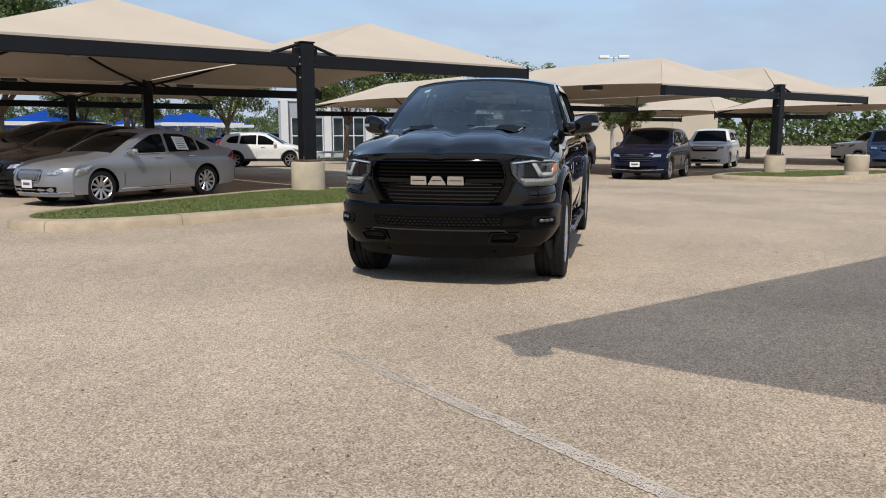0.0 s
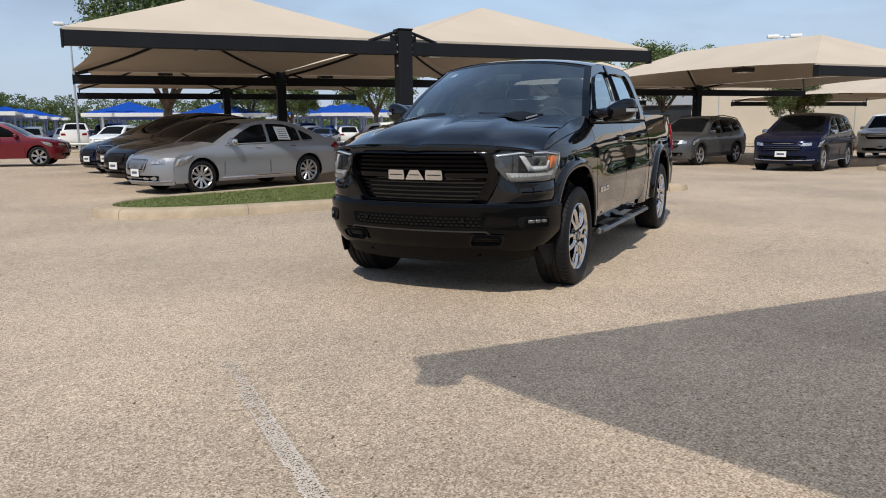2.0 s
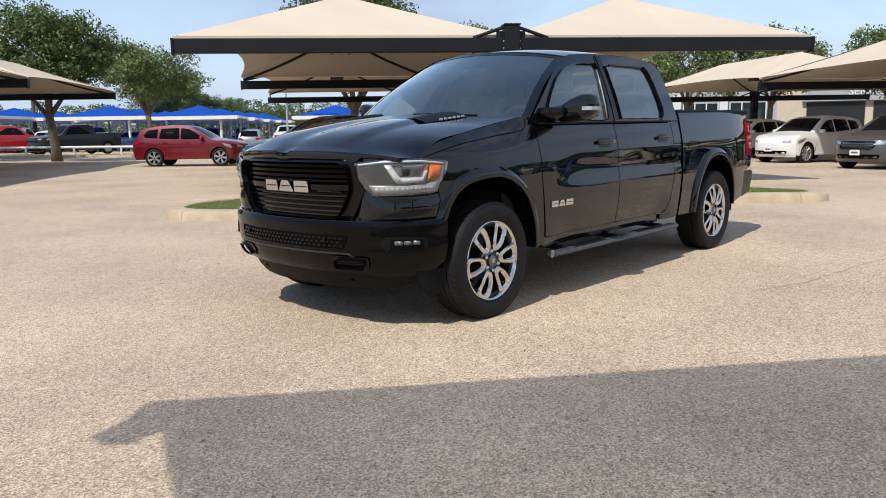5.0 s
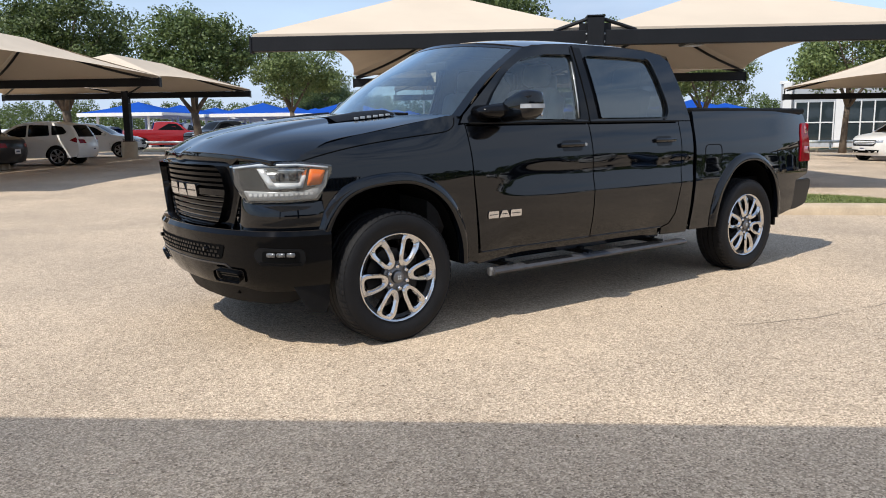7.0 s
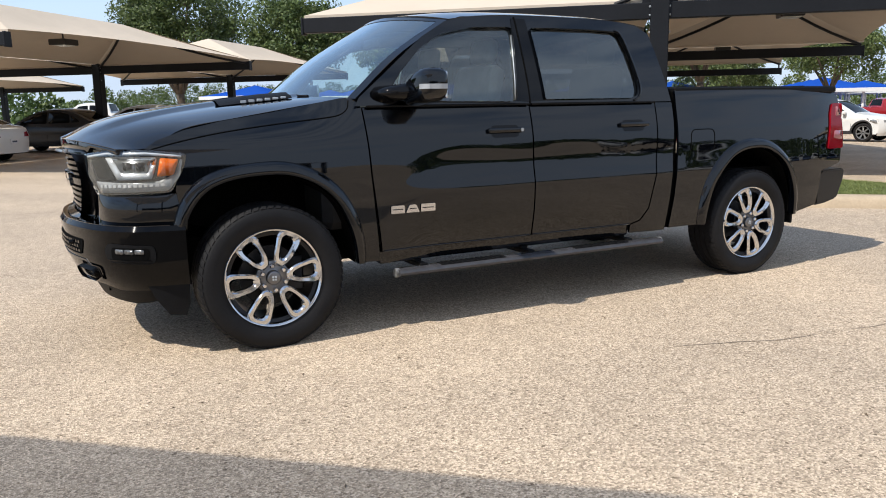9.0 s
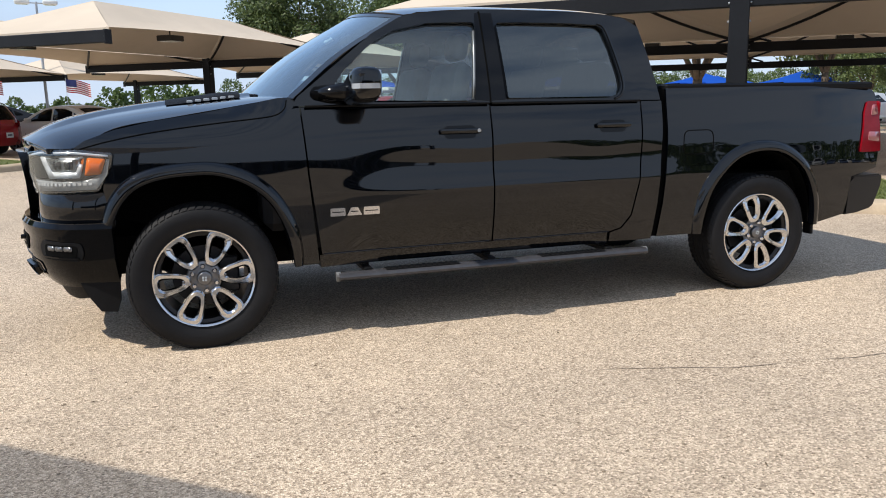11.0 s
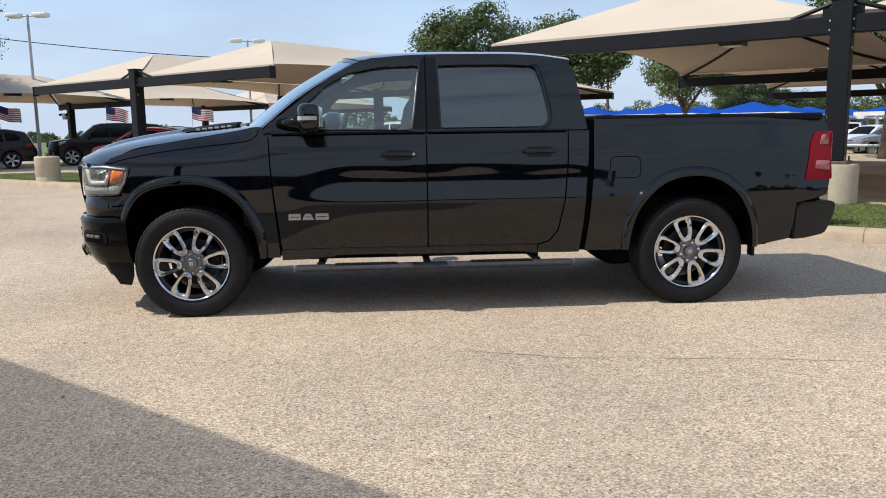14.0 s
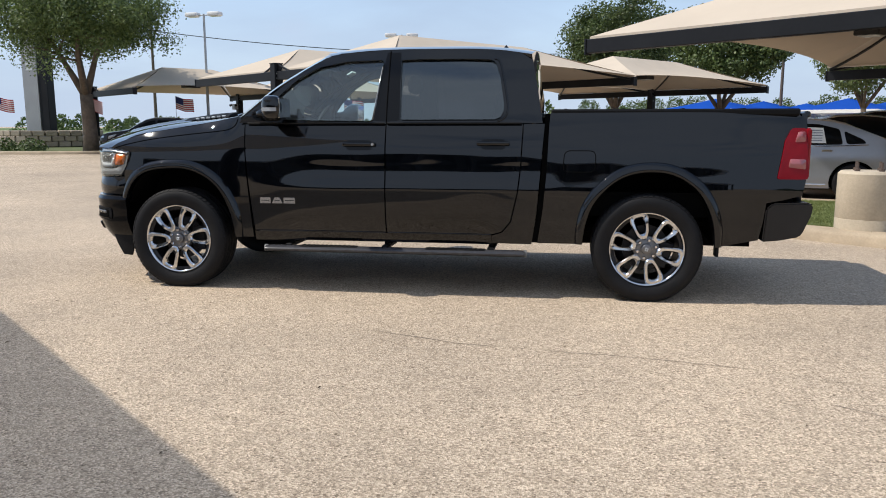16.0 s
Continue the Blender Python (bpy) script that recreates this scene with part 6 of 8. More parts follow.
        box(bm, 4.16, s * 0.93 - 0.05, 0.345, 4.185, s * 0.93 + 0.03, 0.47, bevel=0.005)
        part("mud_guard", bm, M_BLACK_MATT, T)
    # ---- cabin ----
    bm = bmesh.new()
    box(bm, 0.50, -0.90, 0.50, 2.84, 0.90, 0.60)
    box(bm, 0.35, -0.86, 0.60, 0.98, 0.86, 1.30, bevel=0.05)
    box(bm, 0.60, -0.84, 1.26, 0.95, 0.84, 1.35, bevel=0.04)
    box(bm, 0.98, -0.16, 0.6, 1.70, 0.16, 1.10, bevel=0.04)
    for s in (-1, 1):
        box(bm, 0.62, s * 0.90 - 0.03, 0.60, 2.80, s * 0.90 + 0.03, 1.295)
    P("cabin_trim", bm, M_DASH)
    for x0, ys in ((1.36, (-0.42, 0.42)), (2.32, (-0.48, 0.48))):
        for y in ys:
            bm = bmesh.new()
            box(bm, x0 - 0.32, y - 0.26, 0.78, x0 + 0.18, y + 0.26, 0.95, bevel=0.06, seg=2)
            box(bm, -0.07, -0.26, 0.0, 0.07, 0.26, 0.66, bevel=0.06, seg=2, m=Matrix.Translation((x0 + 0.16, y, 0.92)) @ Matrix.Rotation(radians(12), 4, "Y"))
            seat = P("seat", bm, M_SEAT, label="grey cloth seat")
            bm = bmesh.new()
            box(bm, -0.05, -0.13, 0.0, 0.05, 0.13, 0.17, bevel=0.045, seg=2, m=Matrix.Translation((x0 + 0.31, y, 1.58)) @ Matrix.Rotation(radians(8), 4, "Y"))
            part("headrest", bm, M_SEAT, seat, smooth=True)
    bm = bmesh.new()
    n = 28
    c = Vector((1.05, -0.42, 1.27))
    ux, uy = Vector((0.35, 0, 0.94)).normalized(), Vector((0, 1, 0))
    tube(bm, [c + (ux * math.cos(i * math.tau / n) + uy * math.sin(i * math.tau / n)) * 0.185 for i in range(n + 1)], [0.016] * (n + 1), 8, cap=False)
    box(bm, c.x - 0.03, c.y - 0.07, c.z - 0.06, c.x + 0.02, c.y + 0.07, c.z + 0.05, bevel=0.02)
    box(bm, c.x - 0.012, c.y - 0.18, c.z - 0.015, c.x + 0.012, c.y + 0.18, c.z + 0.015)
    P("steering_wheel", bm, M_DASH)
    bm = bmesh.new()
    box(bm, 1.02, -0.13, 1.70, 1.05, 0.13, 1.77, bevel=0.012)
    P("rear_view_mirror", bm, M_DASH)
    # ---- wheels ----
    w = build_wheel()
    w.parent = T
    for i, (x, s) in enumerate(((0, -1), (3.672, -1), (0, 1), (3.672, 1))):
        m = Matrix.Translation((x, s * 0.885, 0.394)) @ Matrix.Rotation(0 if s < 0 else math.pi, 4, "Z") @ Matrix.Rotation(0.35 * i, 4, "Y")
        if i == 0:
            w.matrix_basis = m
        else:
            copy_thing(w, m)
    return T


truck()

# ---- parked cars ----
M_CARGLASS = mat("car_window_glass", (0.006, 0.007, 0.008), 0.03, var=0.2, scale=1.5, spec=0.3, ior=1.16)
M_CAR_LAMP = mat("car_lamp_optics", (0.42, 0.44, 0.46), 0.15, metal=0.5, var=0.8, scale=22)
M_PLATE = mat("paper_plate", (0.72, 0.72, 0.72), 0.6, var=0.08, scale=10)
M_INK = mat("printed_ink", (0.09, 0.10, 0.14), 0.7)
M_PAPER = mat("window_sticker_paper", (0.78, 0.77, 0.74), 0.7, var=0.05, scale=12)
M_CAR_RIM = mat("silver_alloy", (0.50, 0.50, 0.51), 0.28, metal=0.85, var=0.1, scale=9)
M_CAR_RIM_DARK = mat("dark_alloy", (0.06, 0.06, 0.065), 0.35, metal=0.7, var=0.1, scale=9)
M_CLADDING = mat("grey_plastic_cladding", (0.03, 0.03, 0.032), 0.65, var=0.2, scale=10)
PAINTS = {}


def paint(name, col, metal=0.0, rough=0.22):
    if name not in PAINTS:
        PAINTS[name] = mat(name + "_car_paint", col, rough, metal=metal, coat=0.5 if max(col) > 0.1 else 0.28, var=0.05, scale=1.5, spec=0.5 if max(col) > 0.1 else 0.15)
    return PAINTS[name]


SHAPES = {
    "sedan": dict(L=5.0, W=1.86, belt=0.98, wb=2.84, fo=0.98, r=0.345, prof=[
        (0.10, 0.20, "b"), (0.02, 0.34, "b"), (0.0, 0.50, "b"), (0.03, 0.66, "b"), (0.14, 0.76, "b"), (0.5, 0.86, "b"), (1.0, 0.94, "b"), (1.38, 1.01, "g"), (1.85, 1.26, "g"),
        (2.20, 1.41, "b"), (2.6, 1.485, "b"), (3.0, 1.495, "b"), (3.4, 1.46, "b"), (3.68, 1.39, "g"), (4.1, 1.22, "g"), (4.38, 1.11, "b"), (4.75, 1.08, "b"), (4.93, 1.02, "b"), (5.0, 0.80, "b"), (4.98, 0.55, "b"), (4.9, 0.26, "b")],
        wins=[[(1.62, 1.01), (2.02, 1.24), (2.36, 1.385), (2.66, 1.42), (2.68, 1.02)], [(2.76, 1.02), (2.74, 1.425), (3.2, 1.41), (3.55, 1.32), (3.62, 1.04)], [(3.68, 1.045), (3.62, 1.29), (3.95, 1.13), (4.0, 1.06)]],
        doors=[1.55, 2.72, 3.66], handle=0.93),
    "suv": dict(L=4.60, W=1.87, belt=1.06, wb=2.68, fo=0.90, r=0.365, prof=[
        (0.14, 0.24, "b"), (0.04, 0.38, "b"), (0.0, 0.55, "b"), (0.01, 0.74, "b"), (0.10, 0.88, "b"), (0.45, 0.99, "b"), (0.95, 1.055, "b"), (1.28, 1.10, "g"), (1.74, 1.385, "g"),
        (2.06, 1.555, "b"), (2.4, 1.625, "b"), (2.9, 1.645, "b"), (3.5, 1.615, "b"), (4.02, 1.53, "b"), (4.16, 1.49, "g"), (4.40, 1.18, "g"), (4.46, 1.08, "b"), (4.57, 0.86, "b"), (4.60, 0.65, "b"), (4.56, 0.45, "b"), (4.46, 0.30, "b")],
        wins=[[(1.50, 1.09), (1.84, 1.34), (2.14, 1.495), (2.46, 1.545), (2.46, 1.095)], [(2.53, 1.10), (2.53, 1.55), (3.26, 1.53), (3.34, 1.14)], [(3.42, 1.15), (3.38, 1.52), (3.80, 1.47), (4.02, 1.27), (3.92, 1.19)]],
        doors=[1.38, 2.50, 3.38], handle=0.98),
    "big_suv": dict(L=5.25, W=2.05, belt=1.22, wb=3.05, fo=0.95, r=0.40, prof=[
        (0.10, 0.26, "b"), (0.02, 0.45, "b"), (0.0, 0.68, "b"), (0.02, 0.98, "b"), (0.10, 1.10, "b"), (0.6, 1.17, "b"), (1.25, 1.22, "b"), (1.40, 1.26, "g"), (1.75, 1.58, "g"),
        (1.98, 1.78, "b"), (2.3, 1.86, "b"), (3.0, 1.89, "b"), (4.2, 1.86, "b"), (4.85, 1.80, "b"), (4.95, 1.75, "g"), (5.10, 1.28, "g"), (5.15, 1.18, "b"), (5.22, 0.9, "b"), (5.25, 0.70, "b"), (5.2, 0.50, "b"), (5.1, 0.34, "b")],
        wins=[[(1.62, 1.25), (1.86, 1.50), (2.10, 1.68), (2.59, 1.725), (2.59, 1.25)], [(2.61, 1.25), (2.61, 1.725), (3.50, 1.715), (3.74, 1.30), (3.70, 1.26)], [(3.96, 1.32), (3.72, 1.70), (4.74, 1.67), (4.90, 1.40), (4.84, 1.34)]],
        doors=[1.56, 2.60, 3.66], handle=1.12),
    "pickup": dict(L=5.8, W=2.02, belt=1.28, wb=3.6, fo=0.98, r=0.40, prof=[
        (0.10, 0.30, "b"), (0.02, 0.48, "b"), (0.0, 0.72, "b"), (0.02, 1.02, "b"), (0.10, 1.15, "b"), (0.6, 1.22, "b"), (1.30, 1.27, "b"), (1.45, 1.31, "g"), (1.85, 1.66, "g"),
        (2.08, 1.84, "b"), (2.4, 1.91, "b"), (3.0, 1.92, "b"), (3.5, 1.90, "b"), (3.66, 1.84, "g"), (3.80, 1.42, "b"), (3.84, 1.36, "b"), (5.6, 1.38, "b"), (5.76, 1.34, "b"), (5.8, 0.9, "b"), (5.78, 0.60, "b"), (5.7, 0.45, "b")],
        wins=[[(1.68, 1.31), (1.94, 1.58), (2.16, 1.76), (2.62, 1.80), (2.62, 1.31)], [(2.70, 1.31), (2.70, 1.805), (3.42, 1.79), (3.52, 1.35)]],
        doors=[1.60, 2.66, 3.62], handle=1.17),
}

WHEEL_CACHE = {}


def car_wheel(parent, x, s, W, r, spokes, dark, y_in=0.02, spin=0.0, simple=False):
    """Tyre, rim and spokes; all wheels of a kind share their meshes."""
    key = (round(r, 3), spokes, dark, simple)
    rr = r * 0.70
    if key not in WHEEL_CACHE:
        bm = bmesh.new()
        lathe(bm, [(rr, -0.10), (rr + 0.03, -0.112), (r - 0.03, -0.115), (r - 0.008, -0.10), (r, -0.07), (r, 0.07), (r - 0.008, 0.10), (rr, 0.11)], 36, axis="y")
        bmesh.ops.recalc_face_normals(bm, faces=bm.faces[:])
        tyre = bpy.data.meshes.new("tyre")
        bm.to_mesh(tyre)
        bm.free()
        tyre.materials.append(M_TYRE)
        bm = bmesh.new()
        lathe(bm, [(0.0, -0.07 if simple else -0.02), (rr * 0.8, -0.08 if simple else -0.02), (rr, -0.02)], 28, axis="y", mi=1 if simple else 0)
        lathe(bm, [(rr * 0.98, -0.02), (rr * 0.93, -0.085), (rr, -0.108), (rr + 0.008, -0.10), (rr + 0.004, 0.1)], 36, axis="y", mi=1)
        rim = bpy.data.meshes.new("rim")
        bm.to_mesh(rim)
        bm.free()
        rim.materials.append(M_LINER)
        rim.materials.append(M_CAR_RIM_DARK if dark else M_CAR_RIM)
        bm = bmesh.new()
        w0, w1 = rr * 0.10, rr * (0.16 if spokes > 6 else 0.26)
        vs = [bm.verts.new(v) for v in ((rr * 0.1, -0.055, -w0), (rr * 0.1, -0.055, w0), (rr * 0.97, -0.09, w1 * 0.8), (rr * 0.97, -0.09, -w1 * 0.8),
                                        (rr * 0.1, -0.078, -w0 * 0.6), (rr * 0.1, -0.078, w0 * 0.6), (rr * 0.97, -0.104, w1 * 0.55), (rr * 0.97, -0.104, -w1 * 0.55))]
        for q in ((4, 5, 6, 7), (0, 1, 5, 4), (1, 2, 6, 5), (2, 3, 7, 6), (3, 0, 4, 7)):
            bm.faces.new([vs[i] for i in q])
        bmesh.ops.recalc_face_normals(bm, faces=bm.faces[:])
        sp = bpy.data.meshes.new("spoke")
        bm.to_mesh(sp)
        bm.free()
        sp.materials.append(M_CAR_RIM_DARK if dark else M_CAR_RIM)
        WHEEL_CACHE[key] = (tyre, rim, sp)
    tyre, rim, sp = WHEEL_CACHE[key]
    t = new("wheel", tyre)
    t.parent = parent
    t.matrix_basis = Matrix.Translation((x, s * (W / 2 - 0.115 - y_in), r)) @ Matrix.Rotation(0 if s < 0 else math.pi, 4, "Z") @ Matrix.Rotation(spin, 4, "Y")
    for poly in tyre.polygons:
        poly.use_smooth = True
    o = new("rim", rim)
    o.parent = t
    for k in range(0 if simple else spokes):
        o = new("spoke", sp)
        o.parent = t
        o.matrix_basis = Matrix.Rotation(k * math.tau / spokes, 4, "Y")


def car(kind, label, colour, x, y, heading, spokes=10, dark_rim=False, plate_front=True, cladding=False, grille="bars", chrome=False, category="car", rails=False, sticker=False, group="parked cars", name="parked_car", simple=False, scale=1.0):
    """A parked car: panels, glass, lamps, plates and wheels. Local -x is its front; x, y: the middle between its wheels."""
    S = SHAPES[kind]
    L, W, belt, wb, fo, r = S["L"], S["W"], S["belt"], S["wb"], S["fo"], S["r"]
    prof = S["prof"]
    x_mid = fo + wb / 2
    m = Matrix.Translation((x, y, ground_z(x))) @ Matrix.Rotation(radians(heading), 4, "Z") @ Matrix.Scale(scale, 4)
    root = empty(name, m, label, category, group=group)
    top = max(p[1] for p in prof)

    def width(z):
        w = W / 2
        if z > belt:
            w -= 0.05 + 0.40 * (z - belt) ** 1.15
        elif z > belt - 0.14:
            w -= 0.05 * ((z - belt + 0.14) / 0.14) ** 2
        if z < 0.5:
            w -= 0.06 * ((0.5 - z) / 0.25) ** 2 * 0.5
        return w

    def bow(px, b):
        k = 0.0
        if px < 0.9:
            k += 0.36 * (1 - px / 0.9) ** 1.6 * abs(b) ** 3.6
        if px > L - 0.9:
            k -= 0.20 * (1 - (L - px) / 0.9) ** 1.5 * abs(b) ** 2.6
        return k

    def taper(px):
        k = 0.0
        if px < 0.8:
            k += 0.075 * (1 - px / 0.8) ** 2
        if px > L - 0.8:
            k += 0.06 * (1 - (L - px) / 0.8) ** 2
        return k

    def side(s, off=0.0):
        def f(px, z):
            wv = width(z) - taper(px)
            crease = 0.012 * math.exp(-((z - belt + 0.18) / 0.05) ** 2) - 0.014 * math.exp(-((z - 0.52) / 0.12) ** 2)
            return (px + bow(px, 1) - x_mid, s * (wv + crease + off), z)
        return f
    # sides with wheel openings
    ra = r + 0.055
    low = 0.23 if kind in ("sedan",) else 0.30

    def arch(cx):
        n = 14
        a0 = math.asin(max(-1, min(1, (low - r) / ra)))
        out = []
        for i in range(n + 1):
            a = math.pi - a0 - (math.pi - 2 * a0) * i / n
            out.append((cx + ra * math.cos(a), r + ra * math.sin(a)))
        return out
    bottom = [(prof[0][0] + 0.02, low)] + arch(fo) + arch(fo + wb) + [(prof[-1][0], low + 0.04)]
    upper = [(a, b) for a, b, _ in reversed(prof)]
    ol = bottom + [p for p in upper if p[1] > low + 0.05]
    step = 0.16 if not simple else 0.4
    for s in (-1, 1):
        bm = sheet(ol, side(s), step, 0.11 if not simple else 0.3, thick=0.0, flip=s > 0)
        part("body_side", bm, colour, root, smooth=True, angle=35)
        if cladding:
            for cx in (fo, fo + wb):
                bm = bmesh.new()
                rows = []
                for i in range(15):
                    a = math.pi * i / 14
                    rows.append([bm.verts.new(side(s, o)(cx + (ra + d) * math.cos(a), r + (ra + d) * math.sin(a) * (1 if math.sin(a) > 0 else 1))) for d, o in ((-0.004, -0.04), (0.0, 0.014), (0.06, 0.012), (0.07, -0.002))])
                for a, b in zip(rows, rows[1:]):
                    for j in range(3):
                        bm.faces.new((a[j], a[j + 1], b[j + 1], b[j]))
                bmesh.ops.recalc_face_normals(bm, faces=bm.faces[:])
                part("arch_cladding", bm, M_CLADDING, root, "dark plastic arch cladding", smooth=True)
            bm = sheet([(fo + ra, low), (fo + wb - ra, low), (fo + wb - ra, low + 0.13), (fo + ra, low + 0.13)], side(s, 0.012), 0.3, 0.1, thick=0.02, flip=s > 0)
            part("sill_cladding", bm, M_CLADDING, root)
        # wheel-well linings
        for cx in () if simple else (fo, fo + wb):
            bm = bmesh.new()
            pts = arch(cx)
            a = [bm.verts.new((px - x_mid, s * (width(z) - 0.03), z)) for px, z in pts]
            b = [bm.verts.new((px - x_mid, s * 0.45, z)) for px, z in pts]
            for i in range(len(pts) - 1):
                bm.faces.new((a[i], a[i + 1], b[i + 1], b[i]))
            bm.faces.new(b)
            part("wheel_well", bm, M_LINER, root)
        if simple:
            bm = sheet([S["wins"][0][0], S["wins"][0][1], S["wins"][0][2], S["wins"][-1][-3], S["wins"][-1][-1]], side(s, 0.005), 0.5, 0.3, thick=0.004, flip=s > 0)
            part("side_window", bm, M_CARGLASS, root)
        else:
            for wpts in S["wins"]:
                bm = sheet(round_poly(wpts, 0.05, 3), side(s, 0.005), 0.25, 0.2, thick=0.004, flip=s > 0)
                part("side_window", bm, M_CARGLASS, root, smooth=True)
            if chrome:
                w0, w1 = S["wins"][0], S["wins"][-1]
                line = [(w0[0][0] - 0.05, w0[0][1] - 0.03)] + [(px, z - 0.025) for px, z in ((w0[-1][0], w0[-1][1]), (S["wins"][1][-1][0], S["wins"][1][-1][1]), (w1[-1][0] + 0.03, w1[-1][1]))]
                bm = bmesh.new()
                tube(bm, [side(s, 0.008)(*p) for p in line], [0.011] * len(line), 5)
                part("window_trim", bm, M_CHROME, root)
                bm = bmesh.new()
                tube(bm, [side(s, 0.004)(px, 0.30) for px in (fo + ra + 0.05, x_mid, fo + wb - ra - 0.05)], [0.014] * 3, 5)
                part("sill_trim", bm, M_CHROME, root)
            # door seams and handles
            for i, dx in enumerate(S["doors"]):
                bm = bmesh.new()
                zz = [low + 0.12, (low + belt) / 2, belt - 0.02]
                tube(bm, [side(s, 0.0015)(dx + (0.05 if i == 0 else 0) * (z - belt), z) for z in zz], [0.005] * 3, 4)
                part("door_seam", bm, M_LINER, root)
                if i < 2:
                    bm = bmesh.new()
                    hx = S["doors"][i + 1] - 0.30
                    px, py, pz = side(s, 0.022)(hx, S["handle"])
                    box(bm, px - 0.09, py - 0.012, pz - 0.016, px + 0.09, py + 0.012, pz + 0.016, bevel=0.009)
                    part("handle", bm, M_CHROME if chrome else colour, root)
            # mirror
            bm = bmesh.new()
            mx, my, mz = side(s, 0.0)(S["wins"][0][0][0] + 0.10, belt + 0.06)
            box(bm, mx - 0.06, my - 0.01 if s > 0 else my - 0.20, mz - 0.06, mx + 0.08, my + 0.20 if s > 0 else my + 0.01, mz + 0.08, bevel=0.035, seg=2)
            part("door_mirror", bm, M_CHROME if chrome else colour, root, smooth=True, angle=50)
        # lamps on the corners
        zl = [p for p in prof if p[0] < 0.16][-1][1]
        bm = sheet(round_poly([(0.10, zl - 0.16), (0.20, zl - 0.04), (0.78, zl + 0.045), (0.62, zl - 0.08), (0.30, zl - 0.16)], 0.03, 2), side(s, 0.008), 0.2, 0.1, thick=0.01, flip=s > 0)
        hl = part("headlamp", bm, M_CAR_LAMP, root, "clear headlamp", smooth=True)
        zr = [p for p in prof if p[0] > L - 0.3][0][1]
        tl = round_poly([(L - 0.42, belt - 0.10), (L - 0.05, belt - 0.20), (L - 0.04, belt - 0.06), (L - 0.12, belt + 0.02)], 0.02, 2)
        if kind in ("big_suv", "pickup"):
            tl = round_poly([(L - 0.16, belt - 0.30), (L - 0.03, belt - 0.30), (L - 0.05, belt + 0.05), (L - 0.14, belt + 0.05)], 0.02, 2)
        bm = sheet(tl, side(s, 0.008), 0.2, 0.1, thick=0.01, flip=s > 0)
        part("tail_lamp", bm, M_RED_LENS, root, "red tail lamp", smooth=True)
    # skin over the top, from bumper to bumper
    bm = bmesh.new()
    nb = 12
    rows = []
    tags = []
    fine = []
    for (a, b) in zip(prof, prof[1:]):
        for i in range(2):
            t = i / 2
            fine.append((a[0] + (b[0] - a[0]) * t, a[1] + (b[1] - a[1]) * t, a[2]))
    fine.append(prof[-1])
    for px, z, tag in fine:
        w = width(z) - taper(px)
        row = []
        for j in range(nb + 1):
            b = -1 + 2 * j / nb
            crown = (0.045 if z > belt else 0.02) * (1 - abs(b) ** 2.5)
            flat = 1 if 0.2 < px < L - 0.3 else 0
            row.append(bm.verts.new((px + bow(px, b) - x_mid, b * w, z + crown * flat)))
        rows.append(row)
        tags.append(tag)
    for i in range(len(rows) - 1):
        for j in range(nb):
            f = bm.faces.new((rows[i][j], rows[i + 1][j], rows[i + 1][j + 1], rows[i][j + 1]))
            f.material_index = 1 if tags[i] == "g" and 0 < j < nb - 1 else 0
    part("body_top", bm, None, root, smooth=True, angle=28, mats=[colour, M_CARGLASS])

    def front(yv, z, off=0.0):
        pts = sorted([(pz, px) for px, pz, _ in prof if px < 0.2])
        px = cr([p[0] for p in pts], [p[1] for p in pts], z)
        b = yv / (width(z) - taper(px))
        return (px + bow(px, b) - x_mid - off, yv, z)

    def rear(yv, z, off=0.0):
        pts = sorted([(pz, px) for px, pz, _ in prof if px > L - 0.16])
        px = cr([p[0] for p in pts], [p[1] for p in pts], z)
        b = yv / (width(z) - taper(px))
        return (px + bow(px, b) - x_mid + off, yv, z)
    zl = [p for p in prof if p[0] < 0.16][-1][1]
    gw = W * (0.20 if grille == "bars" else 0.30)
    gh0, gh1 = zl - 0.26, zl - 0.03
    if grille != "none":
        bm = sheet(round_poly([(-gw * 0.85, gh0), (gw * 0.85, gh0), (gw, (gh0 + gh1) / 2), (gw * 0.95, gh1), (-gw * 0.95, gh1), (-gw, (gh0 + gh1) / 2)], 0.04, 2), lambda a, b: front(a, b, 0.008), 0.15, 0.12, thick=0.01, flip=True)
        bmesh.ops.recalc_face_normals(bm, faces=bm.faces[:])
        gr = part("grille", bm, M_LINER, root, "dark front grille")
        if not simple:
            n = 15 if grille == "bars" else 4
            for k in range(n):
                bm = bmesh.new()
                if grille == "bars":
                    yv = -gw * 0.86 + 2 * gw * 0.86 * k / (n - 1)
                    tube(bm, [front(yv, gh0 + 0.01, 0.016), front(yv, (gh0 + gh1) / 2, 0.022), front(yv, gh1 - 0.01, 0.016)], [0.0065] * 3, 4)
                else:
                    z = gh0 + 0.03 + (gh1 - gh0 - 0.06) * k / (n - 1)
                    tube(bm, [front(q * gw * 0.9, z, 0.014) for q in (-1, -0.5, 0, 0.5, 1)], [0.011] * 5, 4)
                part("grille_bar", bm, M_CHROME if ((chrome and grille == "bars") or k == n - 1) else M_CLADDING, gr)
    bm = sheet(round_poly([(-W * 0.33, low + 0.05), (W * 0.33, low + 0.05), (W * 0.36, low + 0.17), (-W * 0.36, low + 0.17)], 0.04, 2), lambda a, b: front(a, b, 0.006), 0.2, 0.1, thick=0.008)
    part("lower_intake", bm, M_LINER, root)
